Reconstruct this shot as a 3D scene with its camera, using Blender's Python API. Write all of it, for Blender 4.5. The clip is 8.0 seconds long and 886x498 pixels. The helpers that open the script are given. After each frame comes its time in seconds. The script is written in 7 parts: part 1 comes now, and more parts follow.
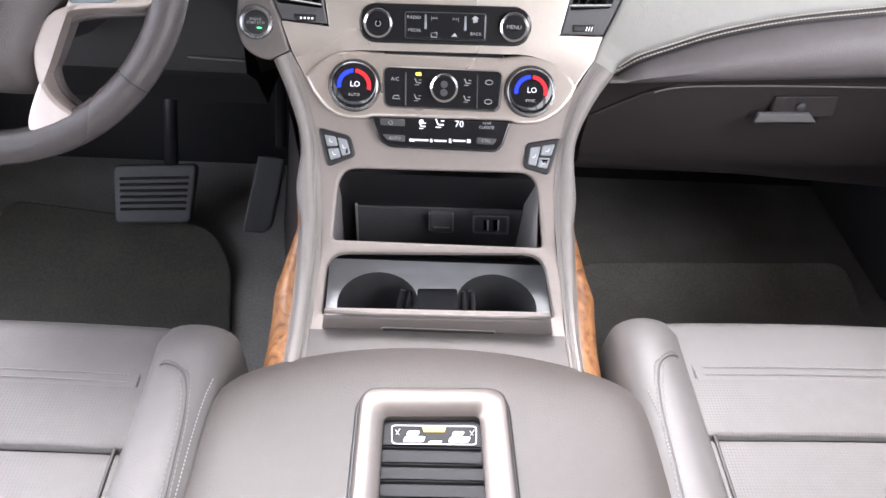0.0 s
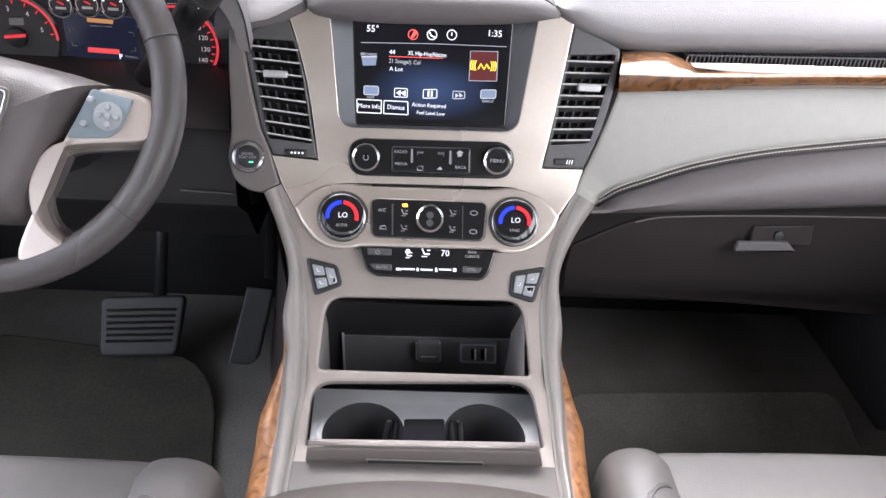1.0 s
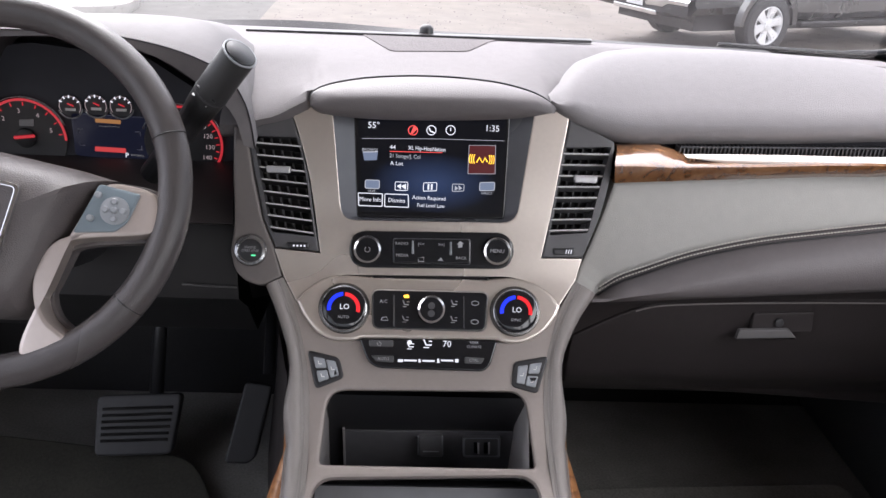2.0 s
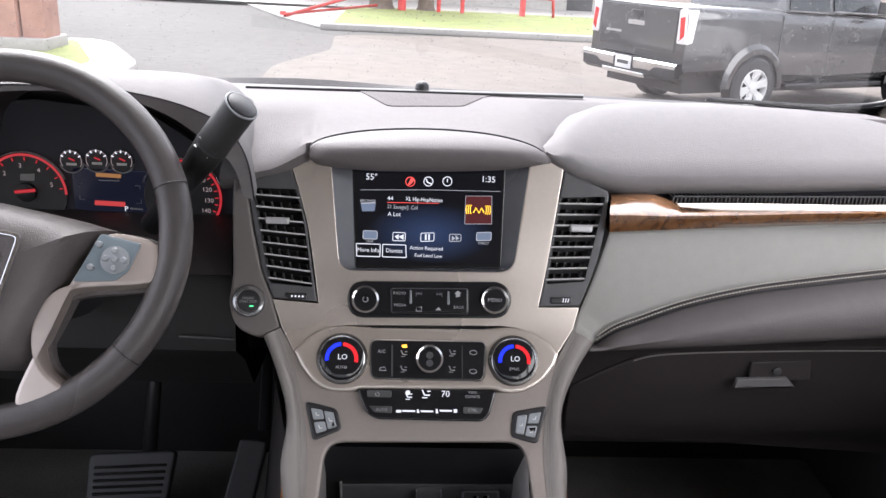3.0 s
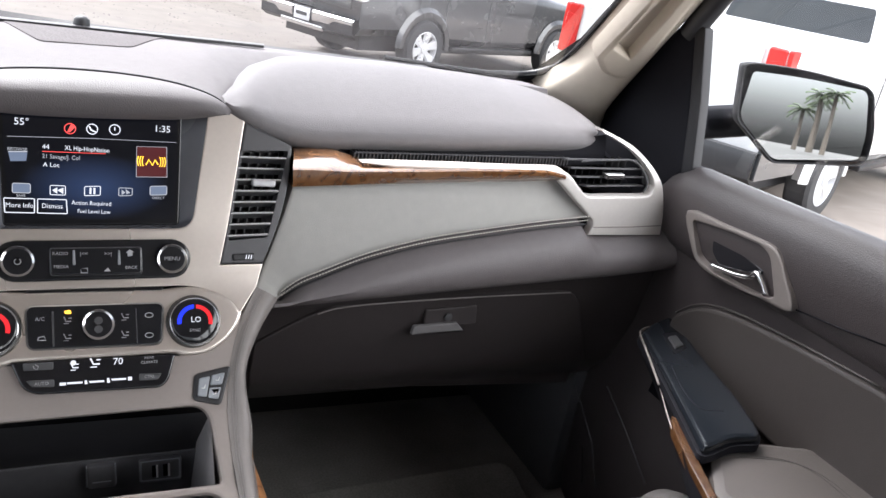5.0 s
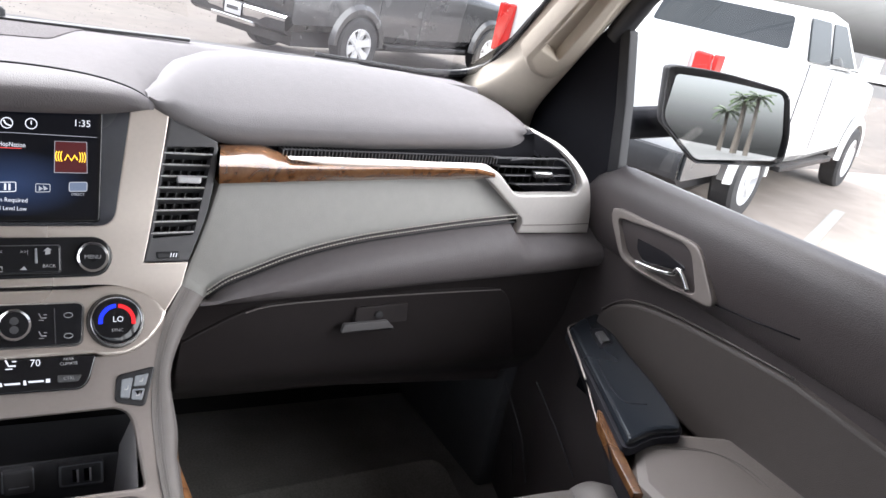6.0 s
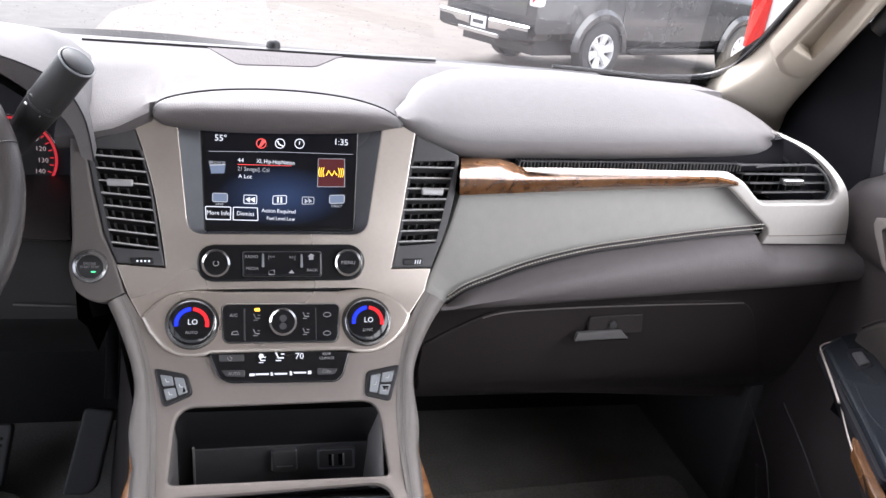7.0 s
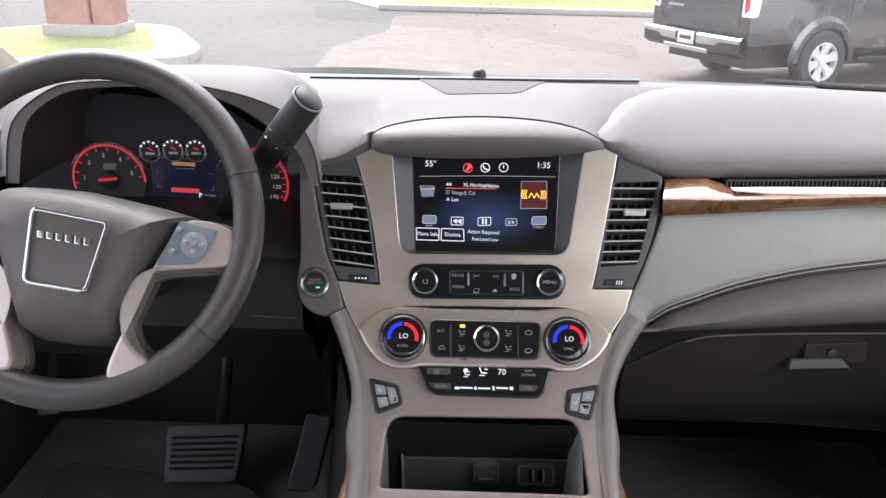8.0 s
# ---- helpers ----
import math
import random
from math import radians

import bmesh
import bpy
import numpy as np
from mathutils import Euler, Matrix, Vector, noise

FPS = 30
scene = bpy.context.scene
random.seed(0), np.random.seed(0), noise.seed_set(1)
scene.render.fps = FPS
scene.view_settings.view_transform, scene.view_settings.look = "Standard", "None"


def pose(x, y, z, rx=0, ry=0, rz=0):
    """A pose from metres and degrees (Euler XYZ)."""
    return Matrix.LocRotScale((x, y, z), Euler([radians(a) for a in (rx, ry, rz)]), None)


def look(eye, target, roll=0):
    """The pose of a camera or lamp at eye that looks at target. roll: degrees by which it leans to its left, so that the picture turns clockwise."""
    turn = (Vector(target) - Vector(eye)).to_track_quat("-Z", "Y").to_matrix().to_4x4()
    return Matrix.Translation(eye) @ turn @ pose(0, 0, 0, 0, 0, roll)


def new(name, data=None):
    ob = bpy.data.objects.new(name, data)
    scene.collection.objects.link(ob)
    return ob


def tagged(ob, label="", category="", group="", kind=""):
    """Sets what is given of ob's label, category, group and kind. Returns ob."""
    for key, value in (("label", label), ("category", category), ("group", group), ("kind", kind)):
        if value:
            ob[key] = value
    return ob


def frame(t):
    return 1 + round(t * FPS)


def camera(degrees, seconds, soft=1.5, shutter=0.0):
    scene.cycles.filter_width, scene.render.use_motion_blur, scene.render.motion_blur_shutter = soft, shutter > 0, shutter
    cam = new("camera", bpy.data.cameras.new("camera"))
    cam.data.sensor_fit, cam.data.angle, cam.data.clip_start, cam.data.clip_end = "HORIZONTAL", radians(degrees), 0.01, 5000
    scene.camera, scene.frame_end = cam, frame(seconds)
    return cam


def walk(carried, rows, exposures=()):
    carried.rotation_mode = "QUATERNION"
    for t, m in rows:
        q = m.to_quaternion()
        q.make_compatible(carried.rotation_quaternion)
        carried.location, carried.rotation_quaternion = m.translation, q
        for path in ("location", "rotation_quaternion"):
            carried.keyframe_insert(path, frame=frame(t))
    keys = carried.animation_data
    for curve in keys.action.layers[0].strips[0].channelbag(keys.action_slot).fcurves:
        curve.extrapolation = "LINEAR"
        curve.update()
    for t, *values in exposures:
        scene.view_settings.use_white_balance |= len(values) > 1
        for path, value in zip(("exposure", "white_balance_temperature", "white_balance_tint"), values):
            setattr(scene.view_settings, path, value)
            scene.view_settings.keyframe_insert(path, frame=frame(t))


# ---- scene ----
cam = camera(57.46, 8.0, 1.5)
# seconds, eye, yaw, pitch, roll: a camera held between the front seats turns and drifts a little
ROWS = [
    (0.00, -0.0413, 0.0165, 1.5832, -3.99, -40.60, 4.62),
    (0.50, -0.0405, 0.0133, 1.5843, -4.15, -35.58, 4.60),
    (1.00, -0.0363, 0.0091, 1.5802, -3.90, -31.08, 4.25),
    (1.50, -0.0443, 0.0079, 1.5736, -4.11, -27.79, 4.02),
    (2.00, -0.0428, 0.0021, 1.5746, -3.73, -24.18, 3.44),
    (2.20, -0.0418, -0.0020, 1.5740, -3.59, -22.51, 3.28),
    (2.75, -0.0455, -0.0070, 1.5674, -3.31, -20.15, 2.96),
    (3.30, -0.0498, -0.0095, 1.5608, -6.61, -19.53, 3.94),
    (3.50, -0.0503, -0.0076, 1.5602, -9.37, -19.26, 4.83),
    (4.00, -0.0520, -0.0036, 1.5603, -15.37, -19.70, 6.66),
    (4.50, -0.0534, -0.0002, 1.5617, -21.86, -20.96, 8.68),
    (5.00, -0.0482, 0.0031, 1.5622, -28.03, -20.38, 10.85),
    (5.20, -0.0479, 0.0037, 1.5626, -30.12, -20.02, 11.48),
    (5.75, -0.0452, -0.0002, 1.5633, -33.60, -19.45, 12.62),
    (6.30, -0.0433, -0.0063, 1.5648, -29.41, -20.16, 11.38),
    (6.50, -0.0451, -0.0110, 1.5670, -25.30, -20.83, 10.09),
    (7.00, -0.0440, -0.0198, 1.5746, -14.95, -21.94, 6.76),
    (7.50, -0.0442, -0.0333, 1.5775, -6.04, -21.85, 3.61),
    (8.00, -0.0480, -0.0436, 1.5821, 0.38, -21.42, 1.50),
]
walk(cam, [(t, pose(x, y, z, 90 + pitch, 0, yaw) @ pose(0, 0, 0, 0, 0, roll)) for t, x, y, z, yaw, pitch, roll in ROWS],
     [(0.0, 2.47, 6180, 16), (0.5, 2.54, 6150, 16), (1.0, 2.24, 6170, 15), (1.6, 1.60, 6200, 17), (2.2, 1.52, 6250, 16), (3.5, 1.61, 6200, 15), (4.4, 1.92, 6120, 14), (5.0, 1.61, 6200, 13), (6.5, 1.66, 6150, 13), (7.0, 1.78, 6150, 15), (7.5, 1.67, 6150, 17), (8.0, 1.53, 6250, 16)])

# ---- light: a bright overcast afternoon ----
world = bpy.data.worlds.new("sky")
scene.world = world
world.use_nodes = True
wn = world.node_tree.nodes
sky = wn.new("ShaderNodeTexSky")
sky.sky_type, sky.sun_disc = "NISHITA", False
sky.sun_elevation, sky.sun_rotation = radians(55), radians(-20)
sky.air_density, sky.dust_density, sky.ozone_density = 1.0, 6.0, 1.0
pale = wn.new("ShaderNodeHueSaturation")
pale.inputs["Saturation"].default_value = 0.25
world.node_tree.links.new(sky.outputs[0], pale.inputs["Color"])
world.node_tree.links.new(pale.outputs[0], wn["Background"].inputs[0])
wn["Background"].inputs[1].default_value = 0.26
# soft lamp added behind right to light the dash, opposite the sky's bright side
rear_fill = new("rear_fill", bpy.data.lights.new("rear_fill", "SUN"))
rear_fill.data.energy, rear_fill.data.angle, rear_fill.data.color = 1.9, radians(60), (1.0, 0.97, 0.93)
rear_fill.matrix_world = look((0, 0, 10), (-0.48, 0.75, 9.56))


# ---- materials ----
def mat(name, color, rough=0.5, metal=0.0, vary=0.12, scale=30.0, bump=0.0, bscale=400.0, cell=False, coat=0.0, sheen=0.0, big=3.0):
    """A surface with grain and broad variation in colour and gloss, and fine relief."""
    m = bpy.data.materials.new(name)
    m.use_nodes = True
    n, l = m.node_tree.nodes, m.node_tree.links
    b = n["Principled BSDF"]
    tc = n.new("ShaderNodeTexCoord")
    fine, broad = n.new("ShaderNodeTexNoise"), n.new("ShaderNodeTexNoise")
    fine.inputs["Scale"].default_value, broad.inputs["Scale"].default_value = scale, big
    fine.inputs["Detail"].default_value = 6
    for q in (fine, broad):
        l.new(tc.outputs["Object"], q.inputs["Vector"])
    add = n.new("ShaderNodeMath")
    add.operation = "ADD"
    l.new(fine.outputs[0], add.inputs[0])
    l.new(broad.outputs[0], add.inputs[1])
    ramp = n.new("ShaderNodeMapRange")
    for k, v in zip((1, 2, 3, 4), (0.6, 1.4, 1 - vary, 1 + vary)):
        ramp.inputs[k].default_value = v
    l.new(add.outputs[0], ramp.inputs[0])
    mul = n.new("ShaderNodeVectorMath")
    mul.operation = "SCALE"
    mul.inputs[0].default_value = color
    l.new(ramp.outputs[0], mul.inputs["Scale"])
    l.new(mul.outputs[0], b.inputs["Base Color"])
    rr = n.new("ShaderNodeMapRange")
    for k, v in zip((1, 2, 3, 4), (0.3, 0.7, max(rough - 0.08, 0.02), min(rough + 0.08, 1))):
        rr.inputs[k].default_value = v
    l.new(broad.outputs[0], rr.inputs[0])
    l.new(rr.outputs[0], b.inputs["Roughness"])
    b.inputs["Metallic"].default_value = metal
    b.inputs["Coat Weight"].default_value = coat
    b.inputs["Sheen Weight"].default_value = sheen
    if bump:
        tex = n.new("ShaderNodeTexVoronoi" if cell else "ShaderNodeTexNoise")
        tex.inputs["Scale"].default_value = bscale
        l.new(tc.outputs["Object"], tex.inputs["Vector"])
        bp = n.new("ShaderNodeBump")
        bp.inputs["Strength"].default_value, bp.inputs["Distance"].default_value = bump, 0.001
        l.new(tex.outputs[0], bp.inputs["Height"])
        l.new(bp.outputs[0], b.inputs["Normal"])
    return m


def glow(name, color, power=1.0):
    m = bpy.data.materials.new(name)
    m.use_nodes = True
    b = m.node_tree.nodes["Principled BSDF"]
    b.inputs["Base Color"].default_value = (0.01, 0.01, 0.01, 1)
    b.inputs["Emission Color"].default_value = (*color, 1)
    b.inputs["Emission Strength"].default_value = power
    b.inputs["Roughness"].default_value = 0.2
    return m


def glass(name, tint=(1, 1, 1), gloss=0.05):
    """A thin pane: mostly clear, with a faint mirror gloss."""
    m = bpy.data.materials.new(name)
    m.use_nodes = True
    n, l = m.node_tree.nodes, m.node_tree.links
    clear, shine, mix = n.new("ShaderNodeBsdfTransparent"), n.new("ShaderNodeBsdfGlossy"), n.new("ShaderNodeMixShader")
    clear.inputs[0].default_value = (*tint, 1)
    shine.inputs["Roughness"].default_value = 0.02
    mix.inputs[0].default_value = gloss
    l.new(clear.outputs[0], mix.inputs[1])
    l.new(shine.outputs[0], mix.inputs[2])
    l.new(mix.outputs[0], n["Material Output"].inputs[0])
    return m


def wood_mat(name, rough=0.16, coat=1.0, tone=1.0):
    m = mat(name, (0.3, 0.14, 0.06), rough, coat=coat)
    n, l = m.node_tree.nodes, m.node_tree.links
    tc = n.new("ShaderNodeTexCoord")
    sw = n.new("ShaderNodeTexNoise")
    sw.inputs["Scale"].default_value, sw.inputs["Detail"].default_value, sw.inputs["Distortion"].default_value = 38, 8, 2.4
    mp = n.new("ShaderNodeMapping")
    mp.inputs["Scale"].default_value = (0.8, 0.8, 0.8)
    l.new(tc.outputs["Object"], mp.inputs[0])
    l.new(mp.outputs[0], sw.inputs["Vector"])
    cr = n.new("ShaderNodeValToRGB")
    e = cr.color_ramp.elements
    e[0].position, e[0].color = 0.30, tuple(tone * q for q in (0.125, 0.050, 0.020)) + (1,)
    e[1].position, e[1].color = 0.70, tuple(tone * q for q in (0.36, 0.175, 0.072)) + (1,)
    a = e.new(0.44)
    a.color = tuple(tone * q for q in (0.24, 0.105, 0.040)) + (1,)
    l.new(sw.outputs[0], cr.inputs[0])
    l.new(cr.outputs[0], n["Principled BSDF"].inputs["Base Color"])
    n["Principled BSDF"].inputs["Coat IOR"].default_value = 2.2
    n["Principled BSDF"].inputs["Coat Roughness"].default_value = 0.12
    return m


LEATHER = mat("seat_leather", (0.120, 0.112, 0.108), 0.48, vary=0.07, scale=60, bump=0.25, bscale=900, cell=True)
PERF = mat("perforated_leather", (0.114, 0.106, 0.102), 0.55, vary=0.07, scale=60, bump=0.55, bscale=290, cell=True)
for q in PERF.node_tree.nodes:
    if q.bl_idname == "ShaderNodeTexVoronoi":
        q.inputs["Randomness"].default_value = 0.12
BROWV = mat("brow_vinyl", (0.135, 0.124, 0.125), 0.55, vary=0.06, scale=80, bump=0.3, bscale=700, cell=True)
# the pad's vinyl again, darkened where windshield light falls too strongly
DECKV = mat("dash_vinyl_dimmed", (0.166, 0.156, 0.158), 0.68, vary=0.07, scale=80, bump=0.3, bscale=700, cell=True)
PAD = mat("dash_vinyl", (0.182, 0.173, 0.176), 0.62, vary=0.07, scale=80, bump=0.3, bscale=700, cell=True)
PANEL = mat("panel_leather", (0.38, 0.377, 0.353), 0.46, vary=0.06, scale=80, bump=0.25, bscale=900, cell=True)
STRIP = mat("console_leather", (0.245, 0.224, 0.210), 0.45, vary=0.06, scale=80, bump=0.25, bscale=900, cell=True)
LID = mat("lid_leather", (0.066, 0.057, 0.052), 0.45, vary=0.05, scale=80, bump=0.2, bscale=900, cell=True)
LOW = mat("lower_dash_plastic", (0.039, 0.033, 0.033), 0.45, vary=0.1, scale=90, bump=0.3, bscale=700, cell=True)
# satin trim in two tones: brightened for the dim end cap, darker on the stack
SILVER = mat("satin_metallic_trim", (0.74, 0.71, 0.675), 0.36, metal=0.35, vary=0.04, scale=200, bump=0.05, bscale=1500)
BEZEL = mat("champagne_metallic_trim", (0.60, 0.540, 0.488), 0.32, metal=0.72, vary=0.04, scale=200, bump=0.05, bscale=1500)
TAUPE = mat("taupe_metallic_trim", (0.300, 0.264, 0.243), 0.50, metal=0.30, vary=0.04, scale=200, bump=0.05, bscale=1500)
CHROME = mat("bright_chrome", (0.66, 0.66, 0.67), 0.16, metal=1.0, vary=0.03)
PALETHREAD = mat("pale_thread", (0.66, 0.63, 0.58), 0.7, vary=0.1, scale=400)
BLACK = mat("black_plastic", (0.021, 0.021, 0.023), 0.38, vary=0.15, scale=120, bump=0.12, bscale=900)
GLOSS = mat("gloss_black", (0.010, 0.010, 0.012), 0.12, vary=0.1, scale=60)
GREY = mat("grey_plastic", (0.060, 0.060, 0.063), 0.42, vary=0.08, scale=120, bump=0.1, bscale=900)
SWITCH = mat("switch_grey", (0.30, 0.32, 0.34), 0.4, vary=0.06, scale=120)
RUBBER = mat("rubber", (0.035, 0.035, 0.037), 0.65, vary=0.15, scale=90, bump=0.2, bscale=600)
WHEEL = mat("wheel_leather", (0.072, 0.065, 0.065), 0.33, vary=0.1, scale=80, bump=0.25, bscale=900, cell=True)
HUB = mat("hub_vinyl", (0.112, 0.100, 0.099), 0.45, vary=0.08, scale=80, bump=0.3, bscale=800, cell=True)
CARPET = mat("carpet", (0.235, 0.228, 0.212), 0.95, vary=0.35, scale=250, bump=1.0, bscale=700, big=9)
BEIGE = mat("pillar_trim", (0.52, 0.46, 0.38), 0.6, vary=0.05, scale=90, bump=0.3, bscale=700, cell=True)
DOORTRIM = mat("door_vinyl", (0.044, 0.037, 0.037), 0.45, vary=0.08, scale=80, bump=0.3, bscale=700, cell=True)
DOORCLOTH = mat("door_leather", (0.042, 0.036, 0.033), 0.5, vary=0.07, scale=80, bump=0.25, bscale=900, cell=True)
SAIL = mat("sail_vinyl", (0.011, 0.011, 0.014), 0.7, vary=0.1, scale=80)
ROOF = mat("headliner", (0.62, 0.58, 0.53), 0.9, vary=0.06, scale=200, bump=0.4, bscale=900)
DECKV.node_tree.nodes["Principled BSDF"].inputs["Specular IOR Level"].default_value = 0.2
PAD.node_tree.nodes["Principled BSDF"].inputs["Specular IOR Level"].default_value = 0.22
SAIL.node_tree.nodes["Principled BSDF"].inputs["Specular IOR Level"].default_value = 0.12
STRIPTHREAD = mat("console_thread", (0.30, 0.277, 0.26), 0.7, vary=0.1, scale=400)
LTHREAD = mat("tonal_thread", (0.21, 0.20, 0.195), 0.7, vary=0.1, scale=400)
FOLD = mat("dark_fold_thread", (0.082, 0.077, 0.074), 0.55, vary=0.08, scale=80)
THREAD = mat("thread", (0.34, 0.325, 0.305), 0.7, vary=0.1, scale=400)
WOOD = wood_mat("burl_wood", 0.16, 1.0, 0.72)
# same burl, its colour darkened for the shade on the door armrest
WOODDOOR = wood_mat("shaded_burl_wood", 0.3, 0.25, 0.22)
WOODSIDE = wood_mat("satin_burl_wood", 0.45, 0.15, 1.25)
CLEAR = glass("clear_glass", (0.93, 0.95, 0.94))
WHITE_INK = glow("white_backlit_mark", (0.85, 0.87, 0.92), 0.42)
GREY_INK = mat("grey_print", (0.36, 0.36, 0.37), 0.5, vary=0.05)


# ---- geometry helpers ----
def part(name, bm, material, parent=None, label="", smooth=0.7):
    """Links a bmesh as one mesh object under a thing or under a part."""
    if smooth:
        for e in bm.edges:
            e.smooth = not (len(e.link_faces) == 2 and e.calc_face_angle(0) > smooth)
        for fc in bm.faces:
            fc.smooth = True
    me = bpy.data.meshes.new(name)
    bm.to_mesh(me)
    bm.free()
    me.materials.append(material)
    ob = new(name, me)
    if parent:
        ob.parent = parent
    if label:
        ob["label"] = label
    return ob


def thing(name, label, category, at=(0, 0, 0), group=""):
    ob = tagged(new(name), label, category, group)
    ob.empty_display_size = 0.05
    ob.location = (0, 0, 0)
    return ob


def ring(pts, closed=True, n=6):
    """A smooth curve through the points (Catmull-Rom)."""
    out, k = [], len(pts)
    for i in range(k if closed else k - 1):
        q = [Vector(pts[(i + j) % k] if closed else pts[min(max(i + j, 0), k - 1)]) for j in (-1, 0, 1, 2)]
        for s in range(n):
            t = s / n
            out.append(0.5 * (2 * q[1] + (q[2] - q[0]) * t + (2 * q[0] - 5 * q[1] + 4 * q[2] - q[3]) * t * t + (3 * q[1] - q[0] - 3 * q[2] + q[3]) * t ** 3))
    if not closed:
        out.append(Vector(pts[-1]))
    return out


def fillet(pts, r, n=5):
    """A closed outline with rounded corners; r is one radius or one for each corner."""
    out, k = [], len(pts)
    for i in range(k):
        p, a, b = Vector(pts[i]), Vector(pts[i - 1]), Vector(pts[(i + 1) % k])
        rad = r[i] if isinstance(r, (list, tuple)) else r
        u, w = (a - p), (b - p)
        d = min(rad, u.length * 0.49, w.length * 0.49)
        if d < 1e-5:
            out.append(p)
            continue
        s, e = p + u.normalized() * d, p + w.normalized() * d
        for j in range(n + 1):
            t = j / n
            out.append(s * (1 - t) ** 2 + p * 2 * t * (1 - t) + e * t * t)
    return out


def area(o):
    return sum(o[i - 1][0] * o[i][1] - o[i][0] * o[i - 1][1] for i in range(len(o))) / 2


def grow(o, d):
    """The outline moved outwards by d (inwards where negative)."""
    s, out, k = (1 if area(o) > 0 else -1), [], len(o)
    for i in range(k):
        a, p, b = Vector(o[i - 1]), Vector(o[i]), Vector(o[(i + 1) % k])
        n1, n2 = (p - a), (b - p)
        n1, n2 = Vector((n1.y, -n1.x)), Vector((n2.y, -n2.x))
        n1, n2 = (n1.normalized() if n1.length > 1e-9 else n2.normalized()), (n2.normalized() if n2.length > 1e-9 else n1.normalized())
        m = n1 + n2
        m = m / max(m.length_squared / 2, 0.5) if m.length > 1e-6 else n1
        out.append(p + m * d * s)
    return out


def plate(outline, sheet, h0, h1, r=0.002, holes=(), cuts=0.0, hr=0.0):
    """A panel with that outline on a sheet, from height h0 to h1 over it, with its top edge rounded by r; holes go through it."""
    bm = bmesh.new()
    o = [Vector(p) for p in outline]

    def loop(pts, h):
        return [bm.verts.new((p[0], p[1], h)) for p in pts]

    def wall(a, b):
        for i in range(len(a)):
            bm.faces.new((a[i - 1], a[i], b[i], b[i - 1]))

    base = loop(o, h0)
    last = loop(o, h1 - r)
    wall(base, last)
    if r > 0:
        for k in (1, 2):
            ang = k * math.pi / 4
            nxt = loop(grow(o, -r * (1 - math.cos(ang))), h1 - r + r * math.sin(ang))
            wall(last, nxt)
            last = nxt
    if r > 0:
        nxt = loop(grow(o, -r - 0.0008), h1)
        wall(last, nxt)
        last = nxt
    edges = [bm.edges.get((last[i - 1], last[i])) for i in range(len(last))]
    for hole in holes:
        q = [Vector(p) for p in hole]
        top = loop(grow(q, hr + 0.0008) if hr else q, h1)
        mid = top
        if hr:
            for k, h in ((hr, h1), (hr * 0.3, h1 - hr * 0.3), (0.0, h1 - hr)):
                nxt = loop(grow(q, k), h)
                wall(mid, nxt)
                mid = nxt
        wall(mid, loop(q, h0))
        edges += [bm.edges.get((top[i - 1], top[i])) for i in range(len(top))]
    bmesh.ops.triangle_fill(bm, edges=edges, use_beauty=True)
    if cuts:
        ys = [v.co.y for v in bm.verts]
        y = min(ys) + cuts
        while y < max(ys):
            bmesh.ops.bisect_plane(bm, geom=bm.verts[:] + bm.edges[:] + bm.faces[:], plane_co=(0, y, 0), plane_no=(0, 1, 0))
            y += cuts
    for v in bm.verts:
        v.co = sheet(*v.co)
    bmesh.ops.recalc_face_normals(bm, faces=bm.faces[:])
    return bm


def loft(rows, closed=False, caps=False):
    """A skin over rows of points; closed: each row is a ring."""
    bm = bmesh.new()
    vs = [[bm.verts.new(p) for p in r] for r in rows]
    for a, b in zip(vs, vs[1:]):
        for i in range(0 if closed else 1, len(a)):
            bm.faces.new((a[i - 1], a[i], b[i], b[i - 1]))
    if caps:
        for r in (vs[0], vs[-1]):
            bm.faces.new(r)
    bmesh.ops.recalc_face_normals(bm, faces=bm.faces[:])
    return bm


def tube(path, radius, seg=10, closed=False, flat=1.0, bm=None):
    """A round bar along a path; radius is one number or one for each point."""
    bm = bm or bmesh.new()
    p = [Vector(q) for q in path]
    k, rows, side = len(p), [], None
    for i in range(k):
        a, b = (p[i - 1] if i or closed else p[i]), (p[(i + 1) % k] if i < k - 1 or closed else p[i])
        d = (b - a).normalized()
        if side is None:
            side = d.orthogonal().normalized()
        side = (side - d * side.dot(d)).normalized()
        up = d.cross(side)
        rad = radius[i] if isinstance(radius, (list, tuple)) else radius
        rows.append([bm.verts.new(p[i] + (side * math.cos(t) + up * math.sin(t) * flat) * rad) for t in (2 * math.pi * j / seg for j in range(seg))])
    for i in range(k if closed else k - 1):
        a, b = rows[i], rows[(i + 1) % k]
        for j in range(seg):
            bm.faces.new((a[j - 1], a[j], b[j], b[j - 1]))
    if not closed:
        bm.faces.new(rows[0])
        bm.faces.new(rows[-1])
    return bm


def box(x0, x1, y0, y1, z0, z1, r=0.0, seg=2):
    bm = bmesh.new()
    bmesh.ops.create_cube(bm, size=1)
    for v in bm.verts:
        v.co = ((x0 + x1) / 2 + v.co.x * (x1 - x0), (y0 + y1) / 2 + v.co.y * (y1 - y0), (z0 + z1) / 2 + v.co.z * (z1 - z0))
    if r:
        bmesh.ops.bevel(bm, geom=bm.edges[:], offset=r, segments=seg, affect="EDGES", profile=0.5)
    return bm


